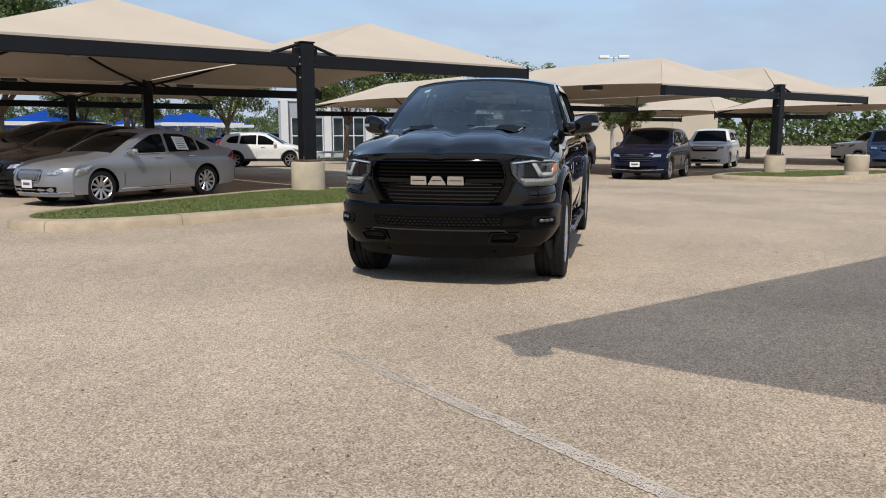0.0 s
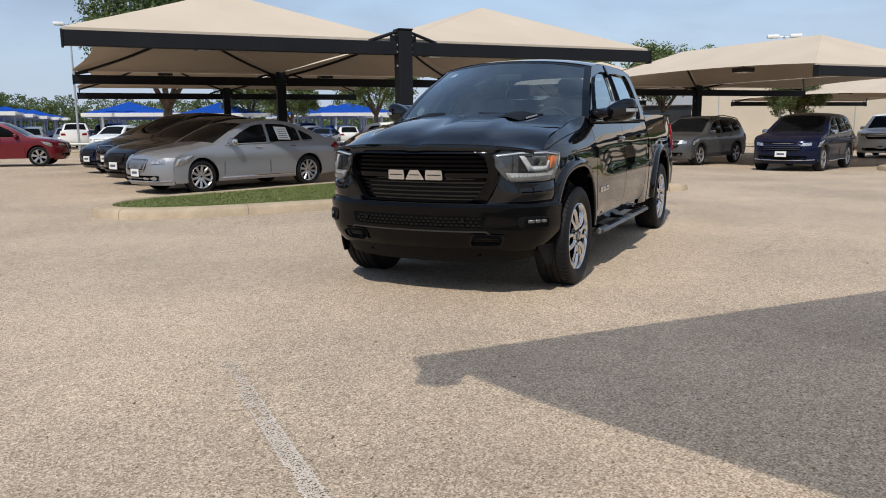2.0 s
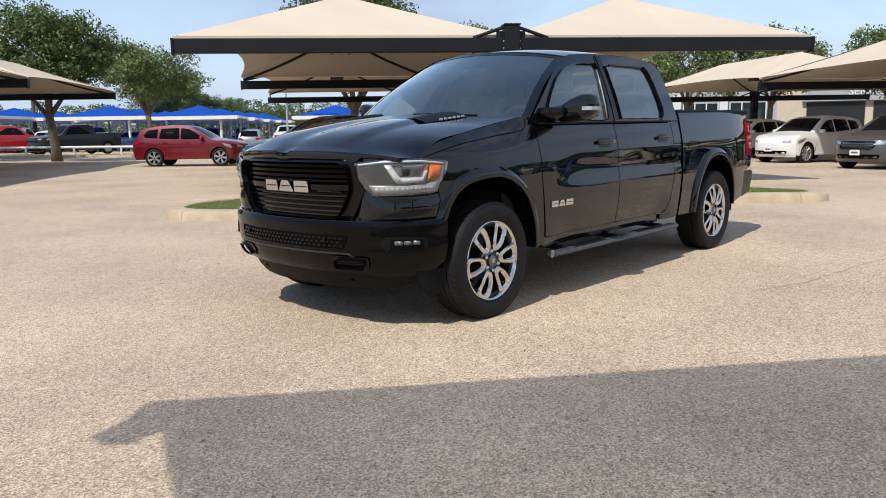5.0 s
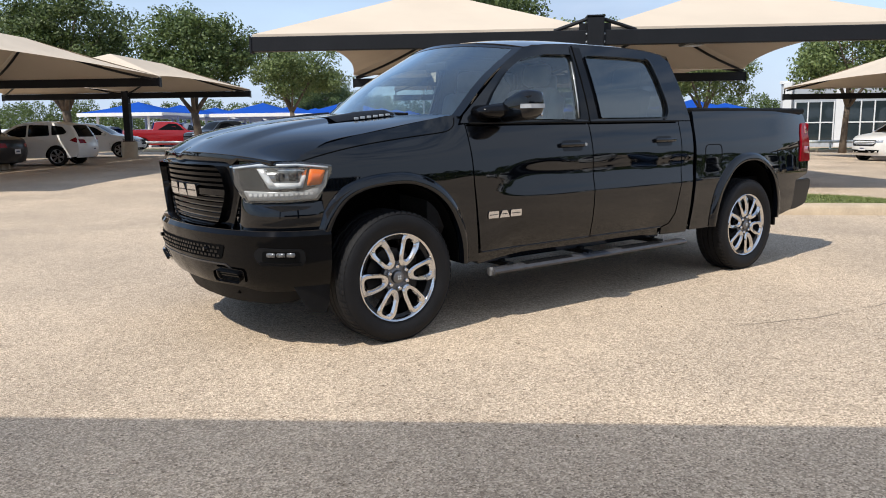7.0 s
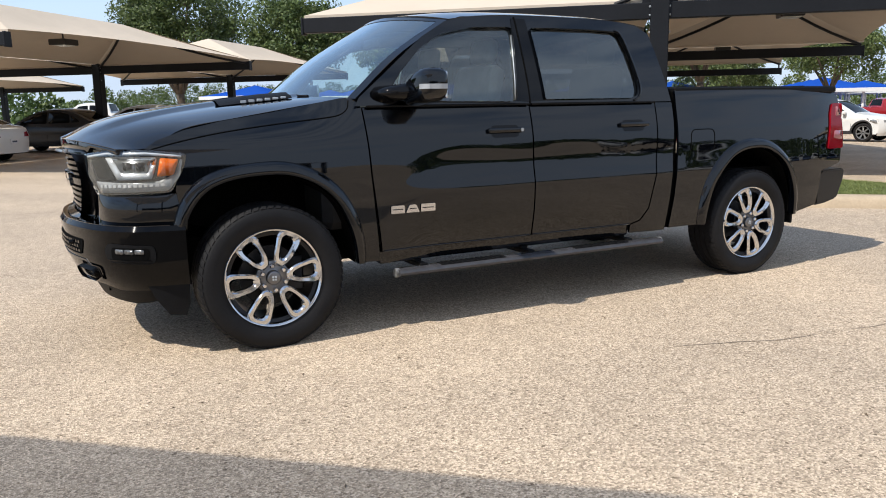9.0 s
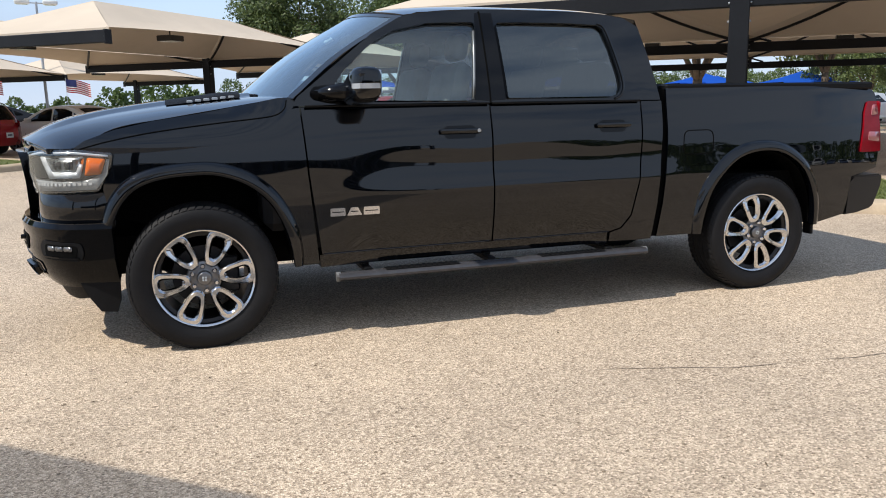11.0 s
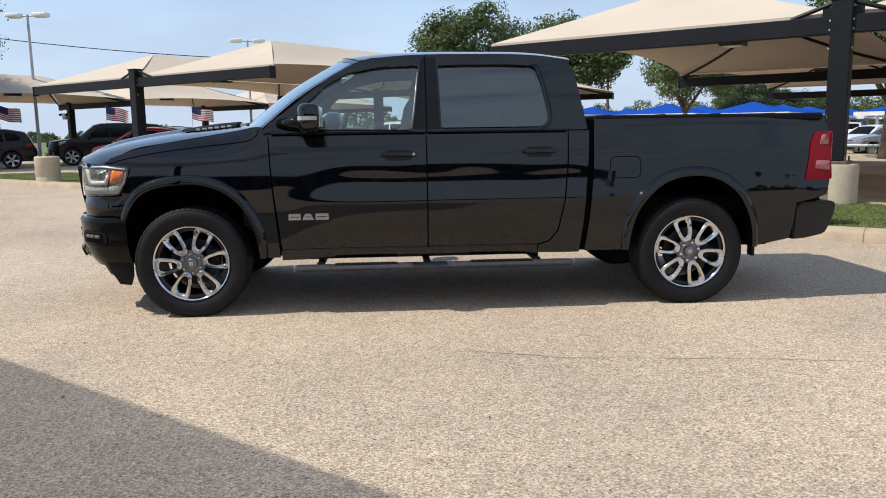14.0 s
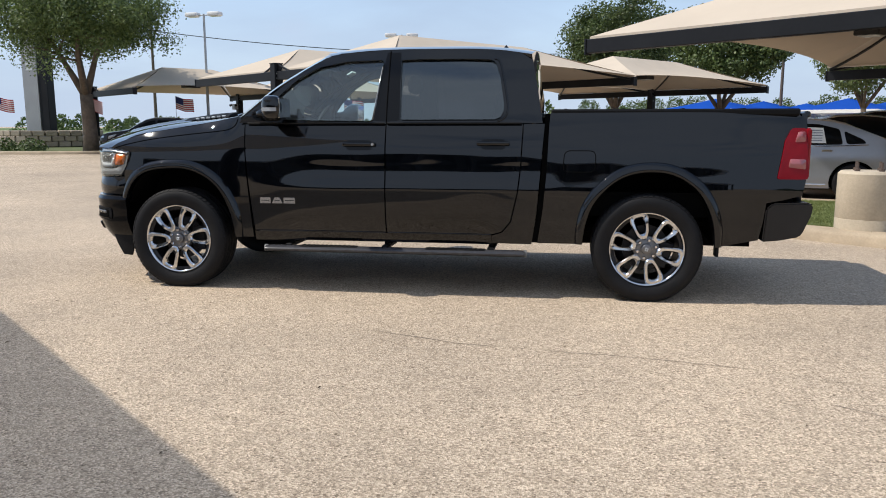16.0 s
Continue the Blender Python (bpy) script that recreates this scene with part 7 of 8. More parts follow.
    if chrome and not simple:
        bm = bmesh.new()
        tube(bm, [front(q * W * 0.44, low + 0.045 + 0.02 * q * q, 0.010) for q in (-1, -0.8, -0.5, 0, 0.5, 0.8, 1)], [0.013] * 7, 5)
        part("bumper_trim", bm, M_CHROME, root, "bright lower bumper strip")
        if grille == "bars":
            bm = bmesh.new()
            rim = round_poly([(-gw * 0.85, gh0), (gw * 0.85, gh0), (gw, (gh0 + gh1) / 2), (gw * 0.95, gh1), (-gw * 0.95, gh1), (-gw, (gh0 + gh1) / 2)], 0.05, 3)
            tube(bm, [front(a, b, 0.014) for a, b in rim + rim[:1]], [0.010] * (len(rim) + 1), 5)
            part("grille_surround", bm, M_CHROME, root, "bright grille surround")
    for s in (-1, 1):
        a0, a1 = W * 0.27, W * 0.40
        pts = [(s * a0, zl - 0.13), (s * a1, zl - 0.12), (s * a1, zl - 0.03), (s * (a0 + 0.04), zl - 0.05)]
        bm = sheet(pts, lambda a, b: front(a, b, 0.010), 0.1, 0.1, thick=0.0)
        part("headlamp", bm, M_CAR_LAMP, root, "clear headlamp")
        bm = sheet([(s * W * 0.26, belt - 0.22), (s * W * 0.43, belt - 0.22), (s * W * 0.43, belt - 0.06), (s * W * 0.28, belt - 0.08)], lambda a, b: rear(a, b, 0.010), 0.1, 0.1, thick=0.0)
        part("tail_lamp", bm, M_RED_LENS, root, "red tail lamp")
    for on, fn, zz in ((plate_front, front, low + 0.22), (True, rear, 0.62)):
        if on and not simple:
            px, _, _ = fn(0, zz, 0.02)
            bm = bmesh.new()
            box(bm, px - 0.008, -0.155, zz - 0.075, px + 0.008, 0.155, zz + 0.08, bevel=0.004)
            pl = part("plate", bm, M_PLATE, root, "white paper plate with plain bars")
            bm = bmesh.new()
            box(bm, px - 0.010, -0.10, zz - 0.02, px + 0.010, 0.10, zz + 0.03)
            part("plate_bar", bm, M_INK, pl)
    if rails:
        for s in (-1, 1):
            bm = bmesh.new()
            xs = [2.0, 2.2, 3.0, 3.9, 4.1]
            zt = [cr([p[0] for p in prof[8:14]], [p[1] for p in prof[8:14]], q) for q in xs]
            tube(bm, [(q - x_mid, s * (width(zq) - 0.06), zq + (0.02 if i in (0, 4) else 0.06)) for i, (q, zq) in enumerate(zip(xs, zt))], [0.016] * 5, 6)
            part("roof_rail", bm, M_CLADDING, root)
    if sticker:
        for s, x0, x1 in ((-1, 3.0, 3.34),):
            bm = sheet([(x0, 1.07), (x1, 1.06), (x1 - 0.06, 1.34), (x0 - 0.06, 1.36)], side(s, 0.011), 0.2, 0.2, thick=0.002, flip=False)
            st = part("price_sheet", bm, M_PAPER, root, "white paper price sheet in the window")
            for k in range(5):
                z = 1.10 + k * 0.048
                bm = sheet([(x0 + 0.03, z), (x1 - 0.07, z), (x1 - 0.07, z + 0.012), (x0 + 0.03, z + 0.012)], side(s, 0.014), 0.3, 0.2, thick=0.0, flip=False)
                part("print_bar", bm, M_INK, st)
    # floor pan
    bm = bmesh.new()
    box(bm, 0.25 - x_mid, -W / 2 + (0.12 if simple else 0.30), low, L - 0.25 - x_mid, W / 2 - (0.12 if simple else 0.30), low + 0.25)
    part("floor_pan", bm, M_LINER, root)
    for i, cx in enumerate((fo, fo + wb)):
        for s in (-1, 1):
            car_wheel(root, cx - x_mid, s, W, r, spokes, dark_rim, spin=0.4 * i + 0.2 * s, simple=simple)
    return root


SILVER = paint("silver", (0.27, 0.28, 0.30), 0.4, 0.32)
GREY = paint("grey", (0.10, 0.105, 0.11), 0.5, 0.3)
WHITE_P = paint("white", (0.74, 0.74, 0.72), 0.0, 0.3)
BLACKP = paint("black", (0.008, 0.008, 0.01))
NAVY = paint("navy", (0.006, 0.010, 0.035), 0.3)
REDP = paint("red", (0.35, 0.012, 0.018), 0.2)
MAROON_B = paint("deep_red", (0.14, 0.005, 0.014), 0.2)
CHAR = paint("charcoal", (0.03, 0.032, 0.036), 0.4, 0.3)
BLUEC = paint("blue", (0.02, 0.05, 0.12), 0.3)

# beside the island, in angled stalls
car("sedan", "silver sedan with chrome bar grille and paper sheets in its windows", SILVER, 6.9, 8.45, -15, spokes=10, chrome=True, sticker=True, name="silver_sedan", scale=0.935)
for k, (kd, lb, cl) in enumerate((("sedan", "black sedan parked in an angled stall", BLACKP), ("suv", "black crossover parked in an angled stall", BLACKP), ("sedan", "dark navy sedan parked in an angled stall", NAVY))):
    q = Vector((7.0, 8.5)) + Vector((math.cos(radians(56)), math.sin(radians(56)))) * 2.75 * (k + 1)
    car(kd, lb, cl, q.x, q.y, -11.7, spokes=10, chrome=k == 1)
car("suv", "dark blue compact crossover with paper plate parked nose out", NAVY, 20.0, -2.45, -15, spokes=5, cladding=True, grille="slats", chrome=True, name="blue_crossover")
car("big_suv", "white full-size utility vehicle parked nose out", WHITE_P, 33.6, -5.8, -14, spokes=6, grille="slats", name="white_utility_vehicle", category="utility vehicle")
car("suv", "charcoal grey compact crossover with paper plate parked nose out", GREY, 22.9, 1.15, -20, spokes=5, grille="slats", cladding=True, rails=True, name="grey_crossover")
car("suv", "white rounded electric crossover parked nose out", WHITE_P, 26.6, 4.95, -19, spokes=10, grille="none", name="white_crossover")
car("suv", "white crossover with dark lower grille parked by the showroom wing", WHITE_P, 31.0, 9.0, -20, spokes=10, dark_rim=True, grille="slats", cladding=True, name="white_crossover")
car("suv", "white utility vehicle with dark arches seen from its side", WHITE_P, 27.8, 15.6, 104, spokes=7, grille="slats", cladding=True, name="white_utility_vehicle", category="utility vehicle")
car("suv", "deep red crossover crossing the open lane", MAROON_B, 11.85, 23.1, 132, spokes=6, name="red_crossover", scale=0.94)
# far side of the left column
car("sedan", "dark grey sedan parked tail out under a canopy", CHAR, -0.5, 26.2, -40, spokes=10)
car("sedan", "white sedan parked tail out beside the dark sedan", WHITE_P, -3.6, 22.0, -40, spokes=7, dark_rim=True, scale=0.93)
car("suv", "white utility vehicle parked tail out under a canopy", WHITE_P, 2.5, 28.05, -36, spokes=6, name="white_utility_vehicle", category="utility vehicle", scale=0.98)
car("suv", "white off-road utility vehicle parked in the next row", WHITE_P, 6.3, 34.9, 150, spokes=6, name="white_utility_vehicle", category="utility vehicle", scale=0.97)
car("suv", "bright red compact crossover with grey arches and roof rails", REDP, -6.9, 20.88, -24.6, spokes=10, cladding=True, rails=True, name="red_crossover", scale=0.95)
car("suv", "black utility vehicle with bright spoked wheels", BLACKP, -15.95, 27.0, 27, spokes=5, name="black_utility_vehicle", category="utility vehicle")
car("big_suv", "black utility vehicle parked beside its twin", BLACKP, -12.0, 31.0, 25, spokes=6, name="black_utility_vehicle", category="utility vehicle")
car("sedan", "dark sedan parked behind the black utility vehicles", CHAR, -8.6, 33.6, 25)
# white pickup behind the tail-out sedan
car("pickup", "white crew-cab pickup parked in the far row", WHITE_P, 1.8, 42.0, -20, spokes=6, name="far_pickup", category="pickup truck", grille="slats")
car("pickup", "red pickup parked beyond the canopies", REDP, 15.0, 52.5, 170, spokes=6, name="far_pickup", category="pickup truck", grille="slats", simple=True)
car("pickup", "dark green pickup parked beyond the canopies", CHAR, 17.2, 47.0, 10, spokes=6, name="far_pickup", category="pickup truck", grille="slats", simple=True)
car("pickup", "red pickup by the service building", REDP, 49.0, 27.0, 150, spokes=6, name="far_pickup", category="pickup truck", grille="slats", simple=True)
car("big_suv", "blue-grey vehicle under the side canopy", BLUEC, 36.0, -14.5, -15, spokes=6, name="parked_car", simple=True)
car("pickup", "white pickup at the lot's far edge", WHITE_P, 55.6, 74.6, 145, spokes=6, name="far_pickup", category="pickup truck", simple=True)
car("pickup", "white pickup beyond the side canopies", WHITE_P, 44.0, -16.5, -80, spokes=6, name="far_pickup", category="pickup truck", simple=True)

# rows of stock in the far lots: one of each look, then copied
rnd_c = random.Random(11)
stock = [car("suv", "white crossover among the stock of the far lot", WHITE_P, 30.0, 38.0, 20, simple=True, group="far stock"),
         car("sedan", "grey sedan among the stock of the far lot", GREY, 34.0, 37.0, 20, simple=True, group="far stock"),
         car("big_suv", "black utility vehicle among the stock of the far lot", BLACKP, 38.0, 36.0, 20, simple=True, group="far stock"),
         car("suv", "silver crossover among the stock of the far lot", SILVER, 28.4, 33.4, -12, simple=True, group="far stock"),
         car("pickup", "white pickup among the stock of the far lot", WHITE_P, 42.0, 34.0, 20, simple=True, group="far stock"),
         car("sedan", "blue sedan among the stock of the far lot", BLUEC, 46.0, 33.0, 20, simple=True, group="far stock")]
spots = []
for row, (v, u0, u1) in enumerate(((50, -34, 40), (57, -38, 44), (64, -30, 44))):
    u = u0
    while u < u1:
        spots.append((u + rnd_c.uniform(-0.3, 0.3), v + rnd_c.uniform(-0.3, 0.3), 90 if row % 2 else -90))
        u += rnd_c.choice((3.0, 3.0, 3.0, 6.0))
for u in range(0, 9):
    spots.append((60 + 0.2 * u, -20 + u * 2.9, 0))
    spots.append((46 + 0.2 * u, -14 + u * 2.9, 0))
for u, v, a in spots:
    x, y = lot(u, v)
    if x > 43 and -8 < y < 31:
        continue
    src = rnd_c.choice(stock)
    copy_thing(src, Matrix.Translation((x, y, ground_z(x))) @ Matrix.Rotation(GRID_A + radians(a + rnd_c.uniform(-3, 3)), 4, "Z"))

# ---- trees ----
def tree_mesh(seed, height, spread, trunk_r, leaf, clumps=70, leaves=90, size=0.16, fork=0.3, droop=0.0, low=0.35):
    """A trunk that forks into limbs, and a crown of many small leaf cards in uneven clumps. Returns trunk and crown meshes."""
    rnd = random.Random(seed)
    bm = bmesh.new()
    fz = height * fork
    lean = (rnd.uniform(-0.2, 0.2), rnd.uniform(-0.2, 0.2))
    tube(bm, [(0, 0, -0.15), (lean[0] * 0.2, lean[1] * 0.2, fz * 0.3), (lean[0] * 0.6, lean[1] * 0.6, fz * 0.7), (lean[0], lean[1], fz)], [trunk_r * 1.35, trunk_r, trunk_r * 0.9, trunk_r * 0.85], 10)
    tips = []
    n = rnd.randint(4, 6)
    for k in range(n):
        a = k * math.tau / n + rnd.uniform(-0.4, 0.4)
        d = spread * rnd.uniform(0.35, 0.75)
        top = height * rnd.uniform(0.6, 0.88)
        p0 = Vector((lean[0], lean[1], fz - 0.1))
        p2 = Vector((math.cos(a) * d, math.sin(a) * d, top))
        p1 = p0.lerp(p2, 0.5) + Vector((rnd.uniform(-0.3, 0.3), rnd.uniform(-0.3, 0.3), rnd.uniform(-0.2, 0.3)))
        tube(bm, [p0, p0.lerp(p1, 0.5), p1, p2], [trunk_r * 0.6, trunk_r * 0.45, trunk_r * 0.32, trunk_r * 0.1], 7)
        for j in range(4):
            q0 = p1.lerp(p2, rnd.uniform(-0.3, 0.8))
            q1 = q0 + Vector((rnd.uniform(-1, 1), rnd.uniform(-1, 1), rnd.uniform(-0.1, 0.8))) * spread * 0.32
            tube(bm, [q0, q0.lerp(q1, 0.5) + Vector((0, 0, 0.1)), q1], [trunk_r * 0.2, trunk_r * 0.13, trunk_r * 0.04], 5)
            tips.append(q1)
        tips.append(p2)
    for f in bm.faces:
        f.smooth = True
    trunk = bpy.data.meshes.new("trunk")
    bm.to_mesh(trunk)
    bm.free()
    trunk.materials.append(M_BARK)
    verts, faces = [], []
    cz = height * (low + (1 - low) * 0.5)
    hz = height * (1 - low) * 0.5
    centres = []
    while len(centres) < clumps:
        if len(centres) < len(tips):
            c = tips[len(centres)].copy()
        else:
            a, e = rnd.uniform(0, math.tau), math.asin(rnd.uniform(-0.85, 1))
            rr = rnd.uniform(0.45, 1.0) ** 0.6
            lump = 0.78 + 0.32 * noise.noise((math.cos(a) * 1.7 + seed, math.sin(a) * 1.7, e * 1.5))
            c = Vector((math.cos(a) * math.cos(e) * spread * rr * lump, math.sin(a) * math.cos(e) * spread * rr * lump, cz + math.sin(e) * hz * rr * lump))
        centres.append(c)
    for c in centres:
        cr_ = spread * rnd.uniform(0.14, 0.27)
        fl = rnd.uniform(0.55, 0.85)
        for _ in range(leaves):
            v = Vector((rnd.gauss(0, 1), rnd.gauss(0, 1), rnd.gauss(0, 1)))
            v = v.normalized() * cr_ * rnd.random() ** 0.45
            p = c + Vector((v.x, v.y, v.z * fl - droop * rnd.random()))
            nrm = (v.normalized() * 0.7 + Vector((rnd.gauss(0, 0.6), rnd.gauss(0, 0.6), rnd.gauss(0.3, 0.6)))).normalized()
            t = nrm.orthogonal().normalized()
            t.rotate(Matrix.Rotation(rnd.uniform(0, math.tau), 3, nrm))
            b = nrm.cross(t)
            s = size * rnd.uniform(0.6, 1.35)
            i0 = len(verts)
            verts += [p - t * s * 0.5, p + b * s * 0.32, p + t * s * 0.6, p - b * s * 0.32]
            faces.append((i0, i0 + 1, i0 + 2, i0 + 3))
    crown = bpy.data.meshes.new("crown")
    crown.from_pydata(verts, [], faces)
    crown.materials.append(leaf)
    return trunk, crown


def tree(name, meshes, x, y, scale, turn, label, squash=1.0):
    root = empty(name, Matrix.Translation((x, y, ground_z(x))) @ Matrix.Rotation(radians(turn), 4, "Z") @ Matrix.Diagonal((scale, scale, scale * squash, 1)), label, "tree", group="lot trees")
    for nm, me in zip(("trunk", "crown"), meshes):
        o = new(nm, me)
        o.parent = root
    return root


OAK = [tree_mesh(3, 8.6, 4.3, 0.24, M_LEAF, clumps=150, leaves=230, size=0.15, fork=0.26, low=0.30), tree_mesh(8, 8.0, 3.5, 0.22, M_LEAF, clumps=130, leaves=230, size=0.15, fork=0.28, low=0.32)]
ELM = [tree_mesh(21, 6.4, 3.3, 0.15, M_LEAF_B, clumps=90, leaves=170, size=0.14, fork=0.34, low=0.34), tree_mesh(33, 6.0, 2.9, 0.14, M_LEAF_B, clumps=80, leaves=160, size=0.14, fork=0.36, low=0.36)]
NEAR = tree_mesh(45, 8.6, 4.5, 0.33, M_LEAF, clumps=190, leaves=330, size=0.11, fork=0.32, droop=0.45, low=0.50)

FAR_OAKS = ((38.2, 73.2, 0.95), (44.7, 78.6, 0.85), (51.7, 83.6, 0.74), (60.0, 90.1, 0.63), (70.1, 97.6, 0.56), (83.2, 107.7, 0.54), (101.7, 122.2, 0.54))

tree("live_oak", NEAR, -19.05, 27.0, 1.0, 20, "live oak with a pale forked trunk at the lot's edge")
for i, (x, y, sc, sq) in enumerate(((6.1, 39.7, 1.04, 1.0), (11.0, 34.0, 0.96, 1.0), (24.6, 28.2, 1.12, 1.0))):
    tree("live_oak", OAK[i % 2], x, y, sc, 70 * i, "dense dark green live oak behind the canopies", sq)
for i, (x, y, sc) in enumerate(FAR_OAKS):
    tree("live_oak", OAK[i % 2], x, y, sc, 40 * i, "dark green oak in the row beyond the neighbouring lot")
for i, (x, y, sc) in enumerate(((21.6, 45.0, 1.2), (28.6, 23.8, 1.25), (36.6, 22.6, 1.05), (38.5, 30.5, 0.9), (40.0, 16.0, 1.15), (42.5, 12.0, 1.25), (45.0, 6.0, 1.1), (47.5, -1.5, 0.8), (44.0, 38.5, 1.1), (51.0, -10.0, 1.0), (50.0, -20.0, 1.1))):
    tree("elm_tree", ELM[i % 2], x, y, sc, 50 * i, "light green elm with a slim trunk")


def far_woods():
    """The wooded skyline all round the lots."""
    rnd = random.Random(77)
    verts, faces = [], []
    for k in range(230):
        a = radians(-62 + 190 * k / 230 + rnd.uniform(-0.4, 0.4))
        d = rnd.uniform(105, 135) if a < radians(95) else rnd.uniform(170, 230)
        cx, cy = math.cos(a) * d, math.sin(a) * d
        h = rnd.uniform(3.2, 6.0) * (1.0 if a < radians(95) else 0.75)
        w = rnd.uniform(3.0, 5.5)
        near = radians(20) < a < radians(88)
        if near:
            d = rnd.uniform(104, 128)
            cx, cy = math.cos(a) * d, math.sin(a) * d
            h, w = rnd.uniform(3.6, 6.2), rnd.uniform(4.0, 6.0)
        for _ in range(2400 if near else 420):
            t, e = rnd.uniform(0, math.tau), rnd.random()
            rr = w * (1 - e * 0.75) * rnd.uniform(0.5, 1.0)
            p = Vector((cx + math.cos(t) * rr, cy + math.sin(t) * rr, h * e - 0.6 + rnd.uniform(-0.3, 0.3)))
            n = Vector((rnd.gauss(0, 1), rnd.gauss(0, 1), rnd.gauss(0.4, 1))).normalized()
            u = n.orthogonal().normalized() * rnd.uniform(0.3, 0.8) * (0.22 if near else 0.55)
            v = n.cross(u)
            i0 = len(verts)
            verts += [p - u, p + v * 0.7, p + u, p - v * 0.7]
            faces.append((i0, i0 + 1, i0 + 2, i0 + 3))
    me = bpy.data.meshes.new("far_woods")
    me.from_pydata(verts, [], faces)
    me.materials.append(M_LEAF)
    tagged(new("far_woods", me), "distant band of mixed green woods on the skyline", "woods", kind="stuff")


far_woods()


def shrubs(x, y, n, seed, r=0.5):
    rnd = random.Random(seed)
    for i in range(n):
        bm_v, bm_f = [], []
        for _ in range(500):
            v = Vector((rnd.gauss(0, 1), rnd.gauss(0, 1), abs(rnd.gauss(0, 1)))).normalized() * r * rnd.random() ** 0.3
            nn = (v.normalized() + Vector((rnd.gauss(0, 0.5), rnd.gauss(0, 0.5), rnd.gauss(0, 0.5)))).normalized()
            u = nn.orthogonal().normalized() * 0.06
            w = nn.cross(u)
            i0 = len(bm_v)
            bm_v += [v - u, v + w, v + u, v - w]
            bm_f.append((i0, i0 + 1, i0 + 2, i0 + 3))
        me = bpy.data.meshes.new("shrub")
        me.from_pydata(bm_v, [], bm_f)
        me.materials.append(M_LEAF)
        ob = new("shrub", me)
        px = x + i * r * 1.7
        ob.location = (px, y + rnd.uniform(-0.3, 0.3), ground_z(px))
        tagged(ob, "low rounded dark green shrub", "shrub", group="low shrubs")


shrubs(-24.8, 27.0, 3, 5, 0.75)
shrubs(-19.2, 31.6, 2, 6, 0.6)

# ---- far grass, buildings, far canopies, poles, flags ----
def field(name, pts, z, label):
    bm = bmesh.new()
    f = bm.faces.new([bm.verts.new((x, y, ground_z(x) + z)) for x, y in pts])
    bmesh.ops.triangulate(bm, faces=[f])
    tagged(put(name, bm, M_FIELD), label, "grass", kind="structure")


field("lawn_west", [(-400, 44), (-30, 42), (-20, 45), (2, 62), (7.9, 120), (7.9, 400), (-400, 400)], 0.03, "open mown grass field beyond the lot")
field("lawn_verge", [(-34, 26.5), (-26, 25.4), (-18.6, 27.4), (-17.4, 29.4), (-20, 36), (-30, 38), (-36, 36)], 0.03, "mown grass verge round the sign")
island("kerb_verge", [(-36, 25.6), (-27, 24.6), (-20.3, 25.2), (-17.6, 26.8), (-16.8, 29.0), (-18.8, 36.2), (-26, 39.6), (-36, 39.0)], "kerbed grass verge with a tree and the sign", grass=False, seed=3)
island("kerb_far_edge", [lot(*p) for p in ((-30, 30.4), (0, 30.4), (30, 30.4), (30.6, 32), (30, 33.6), (0, 33.6), (-30, 33.6), (-30.6, 32))], "long kerbed strip of grass at the lot's far edge", seed=9, blades=3000)


def rail_fence():
    x0, y0 = lot(0, 32)
    m = Matrix.Translation((x0, y0, 0)) @ Matrix.Rotation(GRID_A, 4, "Z")
    root = empty("rail_fence", m, "low white pipe rail fence along the far edge", "fence")
    for k in range(-11, 12):
        bm = bmesh.new()
        gx, gy = lot(k * 2.6, 32)
        tube(bm, [(k * 2.6, 0, ground_z(gx) - 0.02), (k * 2.6, 0, ground_z(gx) + 0.60)], [0.06, 0.06], 8)
        part("post", bm, M_WHITE, root, smooth=True, angle=40)
        if k < 11:
            hx, hy = lot((k + 1) * 2.6, 32)
            bm = bmesh.new()
            tube(bm, [(k * 2.6, 0, ground_z(gx) + 0.56), ((k + 1) * 2.6, 0, ground_z(hx) + 0.56)], [0.07, 0.07], 8)
            part("rail", bm, M_WHITE, root, smooth=True, angle=40)


rail_fence()


def pole_base(x, y, h, r, label):
    """A round concrete footing with four bare anchor bolts."""
    root = empty("lamp_footing", Matrix.Translation((x, y, ground_z(x))), label, "concrete footing", group="bare footings")
    bm = bmesh.new()
    lathe(bm, [(0.0, -0.1), (r, -0.1), (r, h * 0.32), (r - 0.004, h * 0.33), (r, h * 0.34), (r, h - 0.03), (r - 0.03, h), (0.0, h)], 36)
    part("footing", bm, M_PIER, root, "stained cast concrete cylinder", smooth=True, angle=40)
    for k in range(4):
        a = k * math.tau / 4 + 0.5
        bm = bmesh.new()
        px, py = math.cos(a) * r * 0.55, math.sin(a) * r * 0.55
        tube(bm, [(px, py, h - 0.02), (px, py, h + 0.10)], [0.014, 0.014], 8)
        tube(bm, [(px, py, h), (px, py, h + 0.03)], [0.03, 0.03], 6)
        part("anchor_bolt", bm, M_BOLT, root)


pole_base(6.45, 2.50, 0.79, 0.31, "tan round concrete footing with anchor bolts on the kerb")
pole_base(-7.75, 14.75, 0.80, 0.31, "tan round concrete footing with anchor bolts by the far island")
pole_base(20.3, -8.9, 0.80, 0.36, "tan round concrete footing by the side island")


